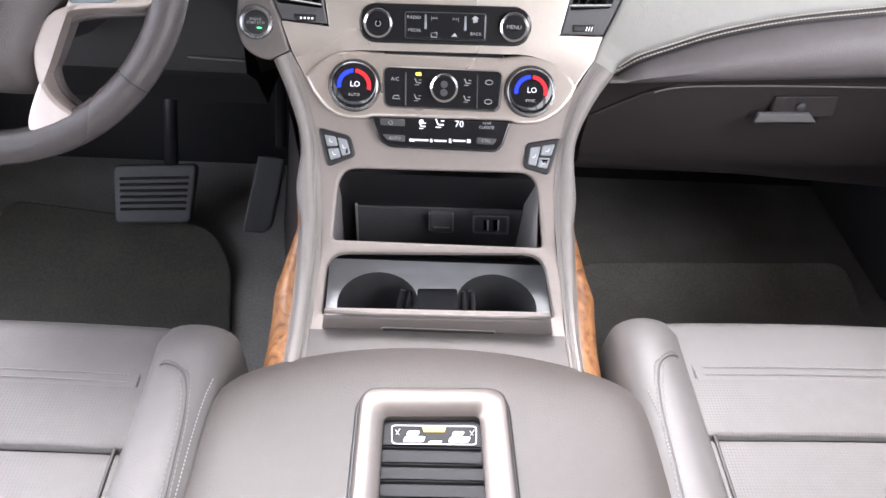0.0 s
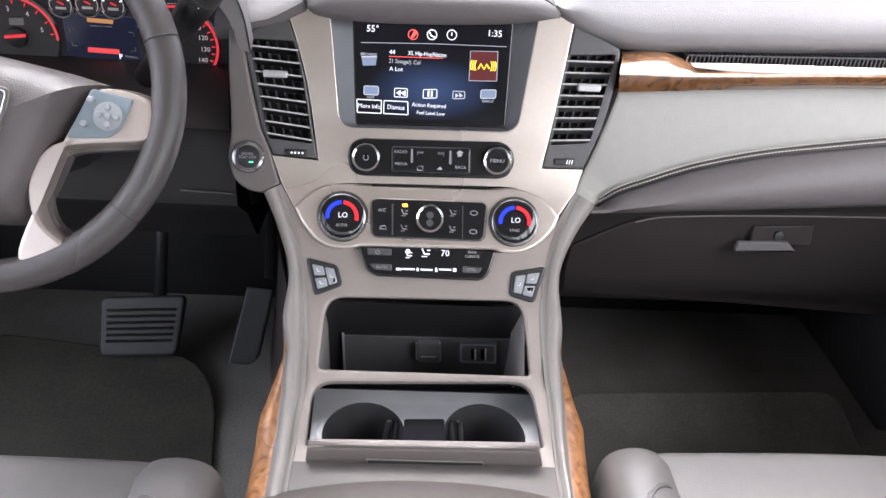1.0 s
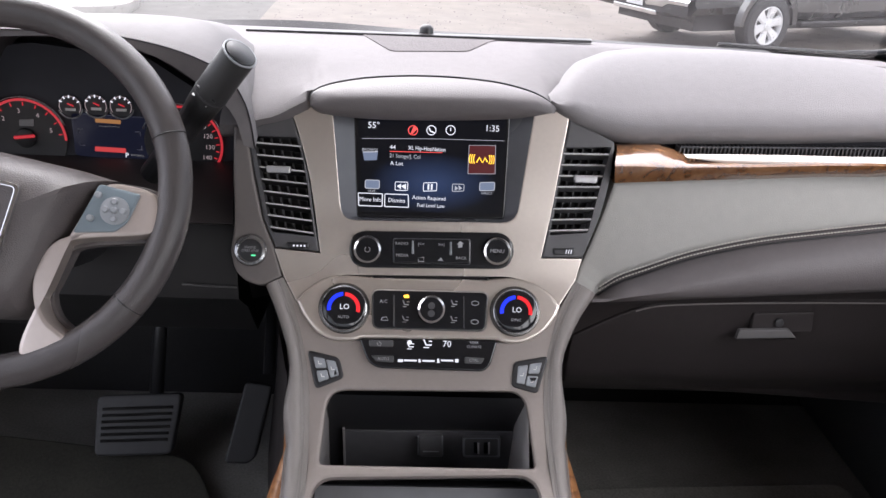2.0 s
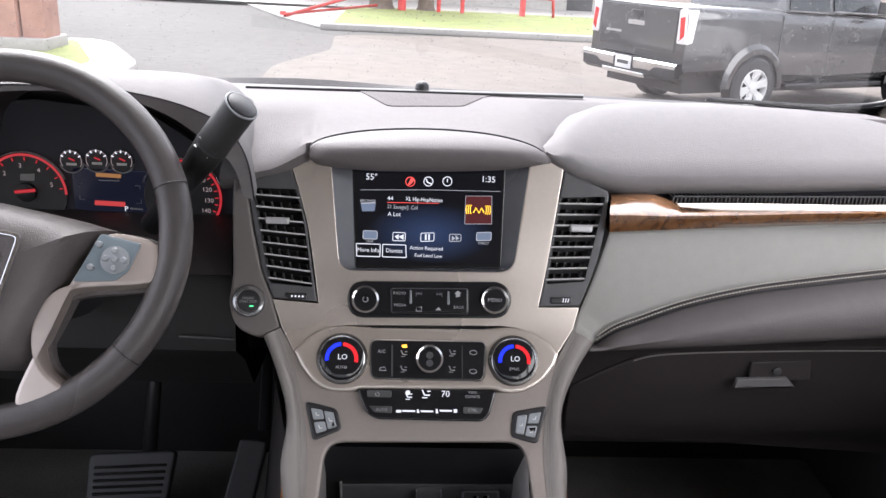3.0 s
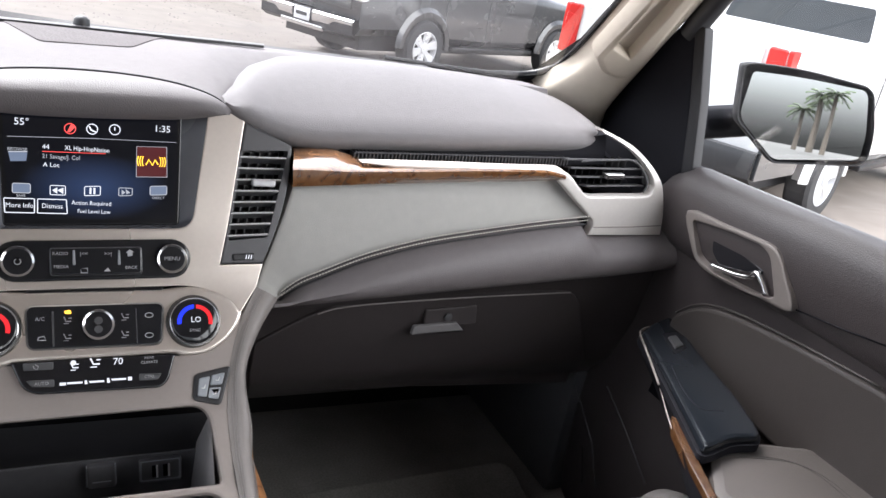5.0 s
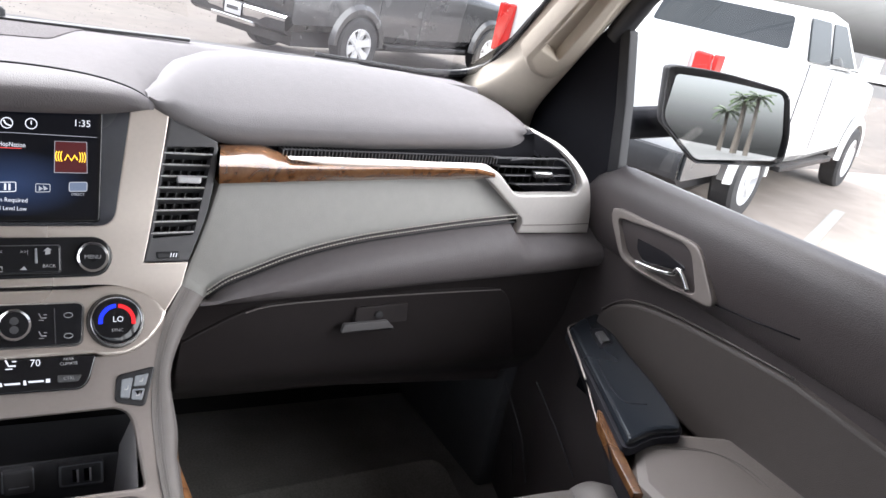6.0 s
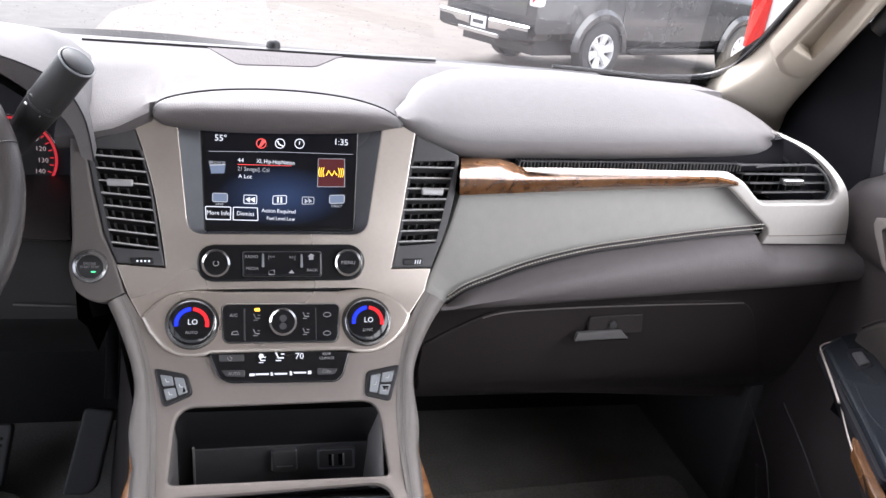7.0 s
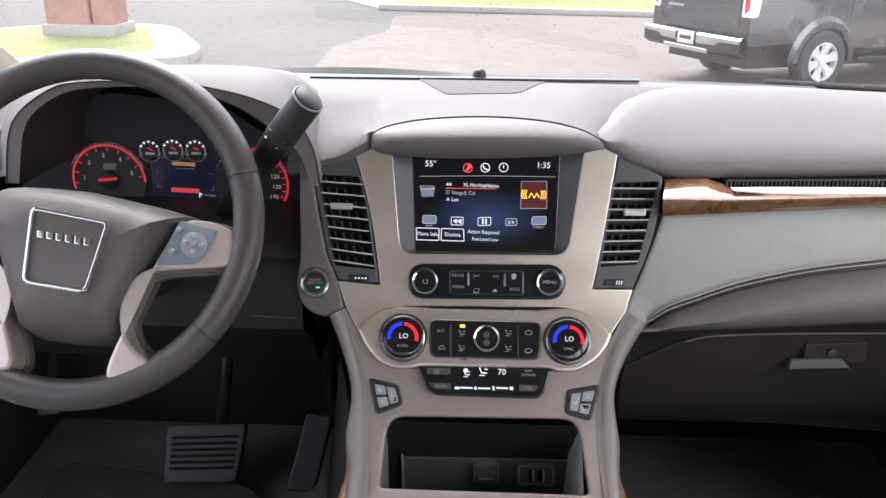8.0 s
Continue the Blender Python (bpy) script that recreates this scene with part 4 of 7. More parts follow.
_fx, _fv = (0.002, 0.254)
kf = knob(stack, _fx, _fv, 0.0165, 0.023, cw, "fan dial with a chrome ring")
part("fan_mark", turned([(0.0042, 0.022), (0.0042, 0.0236), (0.0030, 0.0236)], stack, _fx, _fv - 0.004, 14), GREY, kf)
part("fan_mark", turned([(0.0042, 0.022), (0.0042, 0.0236), (0.0030, 0.0236)], stack, _fx, _fv + 0.005, 14), GREY, kf)
ink("button_lettering", "A/C", *(-0.054, 0.246), 0.0056, stack, 0.0124, GREY_INK, cw)
AMBER = glow("amber_led", (1.0, 0.45, 0.04), 1.2)
part("amber_light", plate(fillet([(-0.031, 0.238), (-0.025, 0.237), (-0.024, 0.241), (-0.030, 0.241)], 0.001), stack, 0.011, 0.0126, 0.0), AMBER, cw, "small amber light")


def seat_mark(x, v, s, sheet, h, material, parent, back=1):
    """A seated-figure airflow symbol: a bent bar and two arrow strokes."""
    pts = [(-0.45 * back, -0.5), (-0.15 * back, 0.15), (0.5 * back, 0.15)]
    m = tube([sheet(x + a * s, v + b * s, h) for a, b in pts], s * 0.09, 5)
    tube([sheet(x + a * s, v + b * s, h) for a, b in ((0.15 * back, -0.3), (0.55 * back, -0.3))], s * 0.07, 5, bm=m)
    tube([sheet(x + a * s, v + b * s, h) for a, b in ((-0.45 * back, 0.45), (0.2 * back, 0.45))], s * 0.06, 5, bm=m)
    return part("airflow_mark", m, material, parent)


for _p in ((-0.028, 0.248), (-0.028, 0.266), (0.029, 0.246), (0.029, 0.265)):
    seat_mark(_p[0], _p[1], 0.0076, stack, 0.0122, GREY_INK, cw)
for _p in ((0.054, 0.245), (0.054, 0.267)):
    part("defrost_mark", tube([stack(_p[0] + 0.0036 * math.cos(a) * 1.2, _p[1] + 0.0026 * math.sin(a), 0.0122) for a in (math.pi * 2 * i / 12 for i in range(12))], 0.0005, 5, closed=True), GREY_INK, cw)
part("recirculation_mark", tube([stack(a, b, 0.0122) for a, b in [(-0.056, 0.268), (-0.055, 0.265), (-0.050, 0.264), (-0.048, 0.268), (-0.056, 0.268)]], 0.0006, 5), GREY_INK, cw)
DIALRIM = mat("dial_rim", (0.10, 0.097, 0.095), 0.28, metal=0.8, vary=0.05)
BLUE, RED = glow("blue_arc", (0.01, 0.025, 0.75), 0.8), glow("red_arc", (0.62, 0.015, 0.02), 0.6)
for _p, _s in (((-0.100, 0.255), "AUTO"), ((0.102, 0.253), "SYNC")):
    x, v = _p
    t = part("temperature_dial", turned([(0.0305, 0.004), (0.0302, 0.011), (0.0285, 0.0145), (0.0262, 0.0150), (0.0258, 0.013)], stack, x, v), DIALRIM, cs, "temperature dial with blue and red arcs and LO reading")
    part("dial_face", turned([(0.0256, 0.012), (0.0250, 0.0178), (0.0228, 0.0190), (0.010, 0.0190)], stack, x, v), GLOSS, t)
    part("dial_ring", turned([(0.0266, 0.013), (0.0266, 0.0158), (0.0258, 0.0162), (0.0254, 0.015)], stack, x, v), KRING, t, "thin bright ring")
    for a0, a1, m in ((172, 266, BLUE), (274, 372, RED)):
        arc = [[stack(x + r * math.cos(radians(a)), v + r * math.sin(radians(a)) + 0.001, 0.0196) for a in (a0 + (a1 - a0) * i / 12 for i in range(13))] for r in (0.0148, 0.0192)]
        part("colour_arc", loft(arc), m, t)
    ink("reading", "LO", x + 0.001, v - 0.001, 0.0088, stack, 0.0197, WHITE_INK, t)
    ink("dial_lettering", _s, x, v + 0.0108, 0.0048, stack, 0.0197, GREY_INK, t)

# rear climate strip
rc = part("rear_climate_panel", plate(fillet([(-0.081, 0.290), (0.082, 0.289), (0.074, 0.318), (0.066, 0.325), (-0.058, 0.324), (-0.070, 0.317)], [0.004, 0.004, 0.006, 0.006, 0.006, 0.006]), stack, -0.004, 0.010, 0.002, cuts=0.03), GLOSS, cs, "gloss black rear climate strip")
for _p in ([(-0.070, 0.291), (-0.041, 0.291), (-0.041, 0.299), (-0.069, 0.299)], [(-0.067, 0.309), (-0.040, 0.309), (-0.040, 0.317), (-0.061, 0.316)], [(0.043, 0.308), (0.067, 0.309), (0.063, 0.316), (0.043, 0.316)]):
    part("strip_button", plate(fillet(_p, 0.002), stack, 0.008, 0.0118, 0.001), GREY, rc)
ink("strip_lettering", "AUTO", *(-0.052, 0.313), 0.0048, stack, 0.0122, GREY_INK, rc)
ink("strip_lettering", "REAR", *(0.054, 0.2915), 0.0044, stack, 0.0105, GREY_INK, rc)
ink("strip_lettering", "CLIMATE", *(0.054, 0.2965), 0.0044, stack, 0.0105, GREY_INK, rc)
ink("strip_lettering", "CTRL", *(0.054, 0.312), 0.0046, stack, 0.0122, GREY_INK, rc)
ink("reading", "70", *(0.022, 0.294), 0.0105, stack, 0.0106, WHITE_INK, rc)
part("power_mark", tube([stack(a, b, 0.012) for a, b in [(-0.058, 0.293), (-0.055, 0.295), (-0.056, 0.298), (-0.059, 0.297), (-0.060, 0.294)]], 0.0005, 5), GREY_INK, rc)
part("fan_mark", turned([(0.0028, 0.009), (0.0028, 0.0106), (0.002, 0.0107)], stack, *(-0.022, 0.293), 10), WHITE_INK, rc)
seat_mark(*(-0.021, 0.297), 0.008, stack, 0.0106, WHITE_INK, rc)
seat_mark(*(-0.001, 0.294), 0.010, stack, 0.0106, WHITE_INK, rc)
for _p in ([(-0.035, 0.313), (-0.029, 0.313), (-0.029, 0.316), (-0.035, 0.316)], [(-0.028, 0.313), (-0.013, 0.313), (-0.013, 0.315), (-0.028, 0.315)], [(-0.011, 0.312), (-0.009, 0.312), (-0.008, 0.316), (-0.011, 0.316)], [(-0.007, 0.313), (0.008, 0.313), (0.008, 0.315), (-0.006, 0.315)], [(0.011, 0.311), (0.013, 0.311), (0.014, 0.316), (0.011, 0.316)], [(0.015, 0.312), (0.030, 0.312), (0.030, 0.314), (0.016, 0.314)], [(0.032, 0.311), (0.036, 0.311), (0.036, 0.315), (0.032, 0.315)]):
    part("slider_mark", plate(_p, stack, 0.009, 0.0106, 0.0), WHITE_INK, rc)

# ---- console skin with storage bin, cup holders and stitched sides ----
cc = thing("center_console", "taupe centre console with storage bin and cup holders", "center console")
left_in = ring([(-0.174, 0.220), (-0.157, 0.263), (-0.144, 0.309), (-0.136, 0.361), (-0.134, 0.413)], False, 4) + ring([(-0.133, 0.466), (-0.137, 0.514), (-0.139, 0.645)], False, 3)
left_out = ring([(-0.194, 0.231), (-0.177, 0.270), (-0.162, 0.322), (-0.166, 0.375), (-0.159, 0.413)], False, 4) + ring([(-0.159, 0.466), (-0.159, 0.515), (-0.159, 0.645)], False, 3)
right_in = ring([(0.176, 0.214), (0.157, 0.254), (0.144, 0.302), (0.139, 0.356), (0.141, 0.409)], False, 4) + ring([(0.145, 0.459), (0.148, 0.508), (0.147, 0.645)], False, 3)
right_out = ring([(0.202, 0.230), (0.179, 0.267), (0.162, 0.315), (0.167, 0.375), (0.164, 0.409)], False, 4) + ring([(0.165, 0.458), (0.164, 0.508), (0.158, 0.645)], False, 3)
bin_hole = fillet([(-0.115, 0.351), (0.117, 0.348), (0.128, 0.436), (-0.121, 0.435)], [0.022, 0.022, 0.006, 0.006], 6)
cup_hole = fillet([(-0.125, 0.451), (0.128, 0.444), (0.138, 0.522), (-0.127, 0.527)], [0.024, 0.024, 0.004, 0.004], 6)
skin = left_in + right_in[::-1] + [Vector(p) for p in [(0.153, 0.257), (0.138, 0.276), (0.092, 0.291), (-0.092, 0.293), (-0.131, 0.284), (-0.148, 0.264)]]
part("console_skin", plate(skin, stack, -0.008, 0.0, 0.0, holes=[bin_hole, cup_hole], cuts=0.02, hr=0.004), TAUPE, cc, "taupe metallic console skin")
for a, b in ((left_out, left_in), (right_out, right_in)):
    rows = []
    for k in range(7):
        u = k / 6
        rows.append([stack(*(p.lerp(q, u)), 0.008 * math.sin(math.pi * min(u * 1.25, 1)) ** 0.7 if 0 < u < 0.8 else (-0.004 if u == 0 else 0.001)) for p, q in zip(a, b)])
    strip = loft(rows)
    strip.faces.new([strip.verts.new(r[0]) for r in rows] + [strip.verts.new(stack(*(b[0] if k else a[0]), -0.02)) for k in (1, 0)])
    part("leather_strip", strip, STRIP, cc, "leather side strip with tonal stitching")
    n = len(a)
    for off in (0.70, 0.82):
        part("strip_stitching", stitches([stack(*(p.lerp(q, off)), 0.0055 - 0.002 * (off > 0.75)) for p, q in zip(a, b)], 130, 0.0005, 0.85), STRIPTHREAD, cc, "tonal stitching")
    s = -1 if a is left_out else 1
    wall, timber = [], []
    for i, p in enumerate(a):
        e = stack(p[0], p[1], -0.003)
        zf = 0.62
        fl = min(1.0, max(0.0, (0.775 - e.y) / 0.07))
        if fl == 0.0:
            wall.append([e, e + Vector((-s * 0.004, 0.01, -0.012)), Vector((e.x - s * 0.012, e.y + 0.06, e.z - 0.10)), Vector((e.x - s * 0.015, e.y + 0.1, 0.75)), Vector((e.x - s * 0.015, e.y + 0.1, zf))])
            continue
        s0, s = s, s * fl
        w0, w1 = e + Vector((s * 0.002, 0, -0.004)), e + Vector((s * 0.026, 0.0, -0.020))
        timber.append([e + Vector((0, 0, -0.004)), w0 + Vector((s * 0.003, 0, 0.001)), w0.lerp(w1, 0.5) + Vector((s * 0.003, 0, 0.003)), w1, w1 + Vector((s * 0.001, 0, -0.006))])
        wall.append([e, w1 + Vector((-s * 0.002, 0, -0.006)), Vector((e.x + s * 0.040, e.y + 0.010, e.z - (e.z - zf) * 0.35)), Vector((e.x + s * 0.05, e.y + 0.035, e.z - (e.z - zf) * 0.75)), Vector((e.x + s * 0.055, e.y + 0.04, zf))])
        s = s0
    last = wall[-1]
    wall.append([v + Vector((0, -0.30, 0)) for v in last])
    part("side_wall", loft(wall), STRIP, cc, "grey console side wall")
    part("wood_trim", loft(timber + [[v + Vector((0, -0.06, 0)) for v in timber[-1]]]), WOODSIDE, cc, "burl wood side trim")
# storage bin with sockets
BINM = mat("bin_plastic", (0.115, 0.115, 0.122), 0.45, vary=0.1, scale=90, bump=0.15, bscale=800)
PRINTW = mat("port_tongue_white", (0.7, 0.7, 0.7), 0.5, vary=0.04)
SOCK = mat("socket_plastic", (0.125, 0.125, 0.13), 0.4, vary=0.08, scale=120)
BINS = mat("bin_side_plastic", (0.32, 0.305, 0.30), 0.45, vary=0.08, scale=90)
part("bin_liner", loft([[(x, 0.800, 1.024), (x, 0.868, 0.935), (x, 0.886, 0.845), (x, 0.80, 0.900), (x, 0.742, 0.950)] for x in (-0.120, -0.05, 0.05, 0.122)]), BLACK, cc, "black bin liner")
for _s in (-1, 1):
    bm = bmesh.new()
    bm.faces.new([bm.verts.new(p) for p in ((_s * 0.121, 0.800, 1.026), (_s * 0.121, 0.872, 0.935), (_s * 0.121, 0.888, 0.842), (_s * 0.121, 0.800, 0.898), (_s * 0.121, 0.742, 0.960))])
    part("bin_side", bm, BINS, cc, "grey side of the bin")
BIN = lambda x, z, h=0.0: Vector((x, 0.868 + (0.935 - z) * 0.2 - h, z))
part("bin_panel", plate(fillet([(-0.101, 0.921), (0.122, 0.924), (0.131, 0.845), (-0.100, 0.842)], 0.003), BIN, -0.004, 0.003, 0.001), BINM, cc, "dark panel at the back of the bin")
for _p in ([(-0.103, 0.925), (-0.100, 0.925), (-0.099, 0.844), (-0.102, 0.844)], [(0.121, 0.923), (0.124, 0.923), (0.132, 0.846), (0.130, 0.846)]):
    part("bin_rib", plate(_p, BIN, 0.0, 0.005, 0.0005), BINS, cc)
sock = part("power_socket_cover", plate(fillet([(-0.005, 0.918), (0.028, 0.919), (0.031, 0.879), (-0.002, 0.879)], 0.005), BIN, 0.0, 0.010, 0.003), SOCK, cc, "dark hinged power outlet cover")
for _p in ([(-0.005, 0.919), (-0.004, 0.919), (-0.002, 0.885), (-0.004, 0.885)], [(0.026, 0.920), (0.028, 0.920), (0.030, 0.885), (0.029, 0.885)], [(0.003, 0.892), (0.024, 0.892), (0.024, 0.891), (0.003, 0.890)]):
    part("cover_edge", plate(_p, BIN, 0.008, 0.0112, 0.0004), SWITCH, sock)
usb = part("usb_panel", plate(fillet([(0.054, 0.917), (0.104, 0.918), (0.107, 0.879), (0.057, 0.879)], 0.004), BIN, 0.0, 0.010, 0.002), SOCK, cc, "twin charging port panel")
part("port_frame", rim_loft(fillet([(0.054, 0.919), (0.102, 0.920), (0.106, 0.883), (0.057, 0.883)], 0.003), fillet([(0.057, 0.917), (0.100, 0.918), (0.103, 0.886), (0.059, 0.886)], 0.003), 0.0108, 0.0108, BIN), SWITCH, usb)
for _p in ([(0.069, 0.910), (0.076, 0.910), (0.078, 0.890), (0.071, 0.890)], [(0.082, 0.910), (0.090, 0.911), (0.092, 0.890), (0.084, 0.890)]):
    port = part("port", plate(_p, BIN, 0.008, 0.0115, 0.0005), GLOSS, usb)
    part("port_tongue", plate([(_p[1][0] - 0.0022, _p[1][1]), (_p[1][0], _p[1][1]), (_p[2][0], _p[2][1]), (_p[2][0] - 0.0022, _p[2][1])], BIN, 0.010, 0.0125, 0.0), PRINTW, port)

# cup holders
CUPMET = mat("cup_insert_metal", (0.60, 0.61, 0.63), 0.34, metal=0.35, vary=0.08, scale=50)
WELL = mat("cup_rubber", (0.060, 0.061, 0.065), 0.42, vary=0.12, scale=60)
CUP = lambda x, y, h=0.0: Vector((x, y, 0.912 + 0.30 * max(0.0, y - 0.753) + h))
cups = (-0.065, 0.696), (0.075, 0.699)
holes = [[(c[0] + 0.048 * math.cos(2 * math.pi * i / 32), c[1] + 0.054 * math.sin(2 * math.pi * i / 32)) for i in range(32)] for c in cups]
part("cup_insert", plate(fillet([(-0.124, 0.640), (0.138, 0.640), (0.140, 0.770), (-0.128, 0.770)], 0.012), CUP, -0.004, 0.0, 0.0, holes=holes, cuts=0.012), CUPMET, cc, "blue-grey metal cup insert")
for c in cups:
    s = 1 if c[0] < 0 else -1
    rows = [[CUP(c[0] + q * 0.048 * math.cos(a), c[1] + q * 0.054 * math.sin(a), h) if h > -0.01 else Vector((c[0] + q * 0.048 * math.cos(a), c[1] + q * 0.052 * math.sin(a), 0.912 + h)) for a in (2 * math.pi * i / 32 for i in range(32))] for q, h in ((1.0, 0.0), (0.99, -0.012), (0.95, -0.04), (0.90, -0.075), (0.05, -0.076))]
    part("cup_well", loft(rows, closed=True), WELL, cc, "black cup well")
    for _k in (-0.005, 0.006):
        part("cup_finger", tube([Vector((c[0] + s * 0.034 + _k, c[1] + 0.030, 0.905)), Vector((c[0] + s * 0.031 + _k, c[1] + 0.026, 0.885)), Vector((c[0] + s * 0.031 + _k, c[1] + 0.024, 0.855))], [0.0035, 0.0042, 0.004], 8), SOCK, cc, "grey spring finger")
part("cup_bridge", plate(fillet([(-0.019, 0.640), (0.029, 0.640), (0.029, 0.724), (-0.019, 0.722)], 0.004), CUP, -0.006, 0.0012, 0.0005), SAIL, cc, "black rubber bridge between the cups")
part("cup_back", loft([[(x, 0.735, 0.946), (x, 0.755, 0.933), (x, 0.766, 0.924), (x, 0.771, 0.90)] for x in (-0.124, 0, 0.136)]), BLACK, cc)
# darker copy of the taupe trim: the tray's shade put into its colour
TRAYM = mat("tray_taupe_dimmed", (0.20, 0.178, 0.168), 0.5, metal=0.25, vary=0.05, scale=120)
TRAY = lambda x, z, h=0.0: Vector((x, 0.643 - (z - 0.93) * 0.20 - h, z))
tray = part("tray_front", plate(fillet([(-0.122, 0.949), (0.127, 0.953), (0.137, 0.913), (-0.127, 0.911)], 0.003), TRAY, -0.010, 0.004, 0.003), TRAYM, cc, "taupe drawer front below the cup holders")
part("tray_lip", tube([TRAY(x, z + 0.001, 0.0) for x, z in [(-0.121, 0.953), (-0.063, 0.951), (0.002, 0.952), (0.067, 0.952), (0.126, 0.956)]], 0.0022, 8), TRAYM, tray, "rounded lip")
slot_o = fillet([(-0.059, 0.932), (0.067, 0.931), (0.068, 0.924), (-0.058, 0.924)], 0.0015)
part("finger_slot", plate(grow(slot_o, -0.0008), TRAY, 0.0, 0.0046, 0.0), WELL, tray, "thin finger slot")
part("slot_edge", tube([TRAY(p[0], p[1], 0.0046) for p in slot_o], 0.0008, 6, closed=True), TAUPE, tray, "raised slot edge")

# added cover, darker than the trim, to tone down glare on the flat skin
part("console_glare_cover", plate(fillet([(-0.1385, 0.545), (0.1465, 0.545), (0.1465, 0.637), (-0.1385, 0.637)], 0.002), level(0.9265), -0.004, 0.0015, 0.001), mat("glare_cover_dark", (0.105, 0.094, 0.088), 0.5, vary=0.06, scale=80, bump=0.2, bscale=800, cell=True), cc, "dark strip added to tone down the overlit console end")

# armrest lid
arm = thing("armrest_lid", "padded grey leather armrest lid with a satin-framed tambour", "armrest")
lid = []
for k in range(26):
    y = 0.566 - 0.61 * (k / 25) ** 1.4
    d = 0.566 - y
    xl = -0.237 + 0.020 * math.exp(-d / 0.012) + 0.010 * math.exp(-d / 0.06)
    xr = 0.232 - 0.020 * math.exp(-d / 0.012) - 0.010 * math.exp(-d / 0.06)
    top = 0.947 - 0.016 * math.exp(-d / 0.02)
    row = []
    for j in range(29):
        u = j / 28
        x = xl + (xr - xl) * u
        e = min(u, 1 - u) * (xr - xl)
        row.append((x, y + (0.044 - 0.040 * abs(2 * u - 1) ** 2.2) * math.exp(-d / 0.06), top - 0.018 * math.exp(-e / 0.012) - 0.004 * abs(2 * u - 1) ** 2))
    row = [(xl + 0.004, y, top - 0.10), (xl - 0.002, y, top - 0.045)] + row + [(xr + 0.002, y, top - 0.045), (xr - 0.004, y, top - 0.10)]
    lid.append(row)
first = [(x, y + 0.004, max(z - 0.03, 0.86)) for x, y, z in lid[0]]
part("lid_cushion", loft([first] + lid), LID, arm, "smooth grey leather cushion")
part("lid_stitching", stitches([(-0.231 + 0.05 * math.exp(-(0.61 - y) / 0.03), y, 0.942) for y in (0.55 - 0.02 * i for i in range(14))], 60, 0.0008), THREAD, arm, "pale edge stitching")
part("lid_stitching", stitches([(0.226 - 0.05 * math.exp(-(0.61 - y) / 0.03), y, 0.942) for y in (0.55 - 0.02 * i for i in range(14))], 60, 0.0008), THREAD, arm, "pale edge stitching")
ARM = level(0.9545)
f_out = fillet([(-0.076, 0.530), (0.069, 0.534), (0.0725, 0.28), (-0.0795, 0.28)], [0.022, 0.022, 0.006, 0.006], 7)
f_in = fillet([(-0.0515, 0.498), (0.041, 0.501), (0.043, 0.30), (-0.0535, 0.30)], [0.007, 0.007, 0.004, 0.004], 7)
FRAME = mat("frame_taupe_metal", (0.165, 0.146, 0.136), 0.36, metal=0.75, vary=0.04, scale=200)
f_mid = [Vector(p).lerp(Vector(q), 0.55) for p, q in zip(f_out, f_in)]
f_low = [Vector(p).lerp(Vector(q), 0.92) for p, q in zip(f_out, f_in)]
part("tambour_frame", loft([[ARM(p[0], p[1], h) for p in o] for o, h in ((f_out, -0.012), (f_out, 0.003), (grow(f_out, -0.0015), 0.0065), (grow(f_out, -0.0045), 0.0085), (f_mid, 0.0075), (f_low, 0.0035), (f_in, 0.0015), (f_in, -0.012))], closed=True), FRAME, arm, "satin taupe metal frame")
# black tube paints the recess shadow between frame and leather
part("frame_recess_shade", tube([ARM(p[0], p[1], -0.006) for p in grow(f_out, 0.0012)], 0.0022, 6, closed=True), BLACK, arm, "black tube for the recess shade round the frame")
part("tambour_bed", plate([(-0.058, 0.295), (0.048, 0.295), (0.046, 0.508), (-0.056, 0.508)], ARM, -0.012, -0.008, 0.0), BLACK, arm)
ys = [0.510, 0.466] + [0.4475 - 0.0178 * i for i in range(9)]
TSLAT = mat("tambour_plastic", (0.012, 0.0125, 0.015), 0.7, vary=0.1, scale=90, bump=0.15, bscale=800)
for a, b in zip(ys, ys[1:]):
    part("tambour_slat", plate(fillet([(-0.062, b + 0.0012), (0.050, b + 0.0012), (0.050, a - 0.0012), (-0.062, a - 0.0012)], 0.001), ARM, -0.012, -0.004, 0.0018), TSLAT, arm)
plq = [(-0.044, 0.492), (0.038, 0.493), (0.037, 0.471), (-0.043, 0.470)]
lab = part("instruction_label", rim_loft(fillet(plq, 0.004), fillet([corner(plq, u, w) for u, w in ((0.012, 0.05), (0.988, 0.05), (0.988, 0.95), (0.012, 0.95))], 0.004), -0.0032, -0.0032, ARM), WHITE_INK, arm, "printed instruction label with two small tray symbols")
PRINT = mat("white_print", (0.75, 0.75, 0.74), 0.6, vary=0.04)
lab.data.materials[0] = PRINT
for u0, u1, w0, w1 in ((0.13, 0.40, 0.58, 0.86), (0.17, 0.34, 0.30, 0.52), (0.66, 0.93, 0.58, 0.86), (0.70, 0.86, 0.30, 0.52), (0.42, 0.60, 0.80, 0.90)):
    part("printed_bar", plate(fillet([corner(plq, u0 + 0.03, w0), corner(plq, u1, w0), corner(plq, u1 - 0.03, w1), corner(plq, u0, w1)], 0.002), ARM, -0.006, -0.0031, 0.0), PRINT, lab)
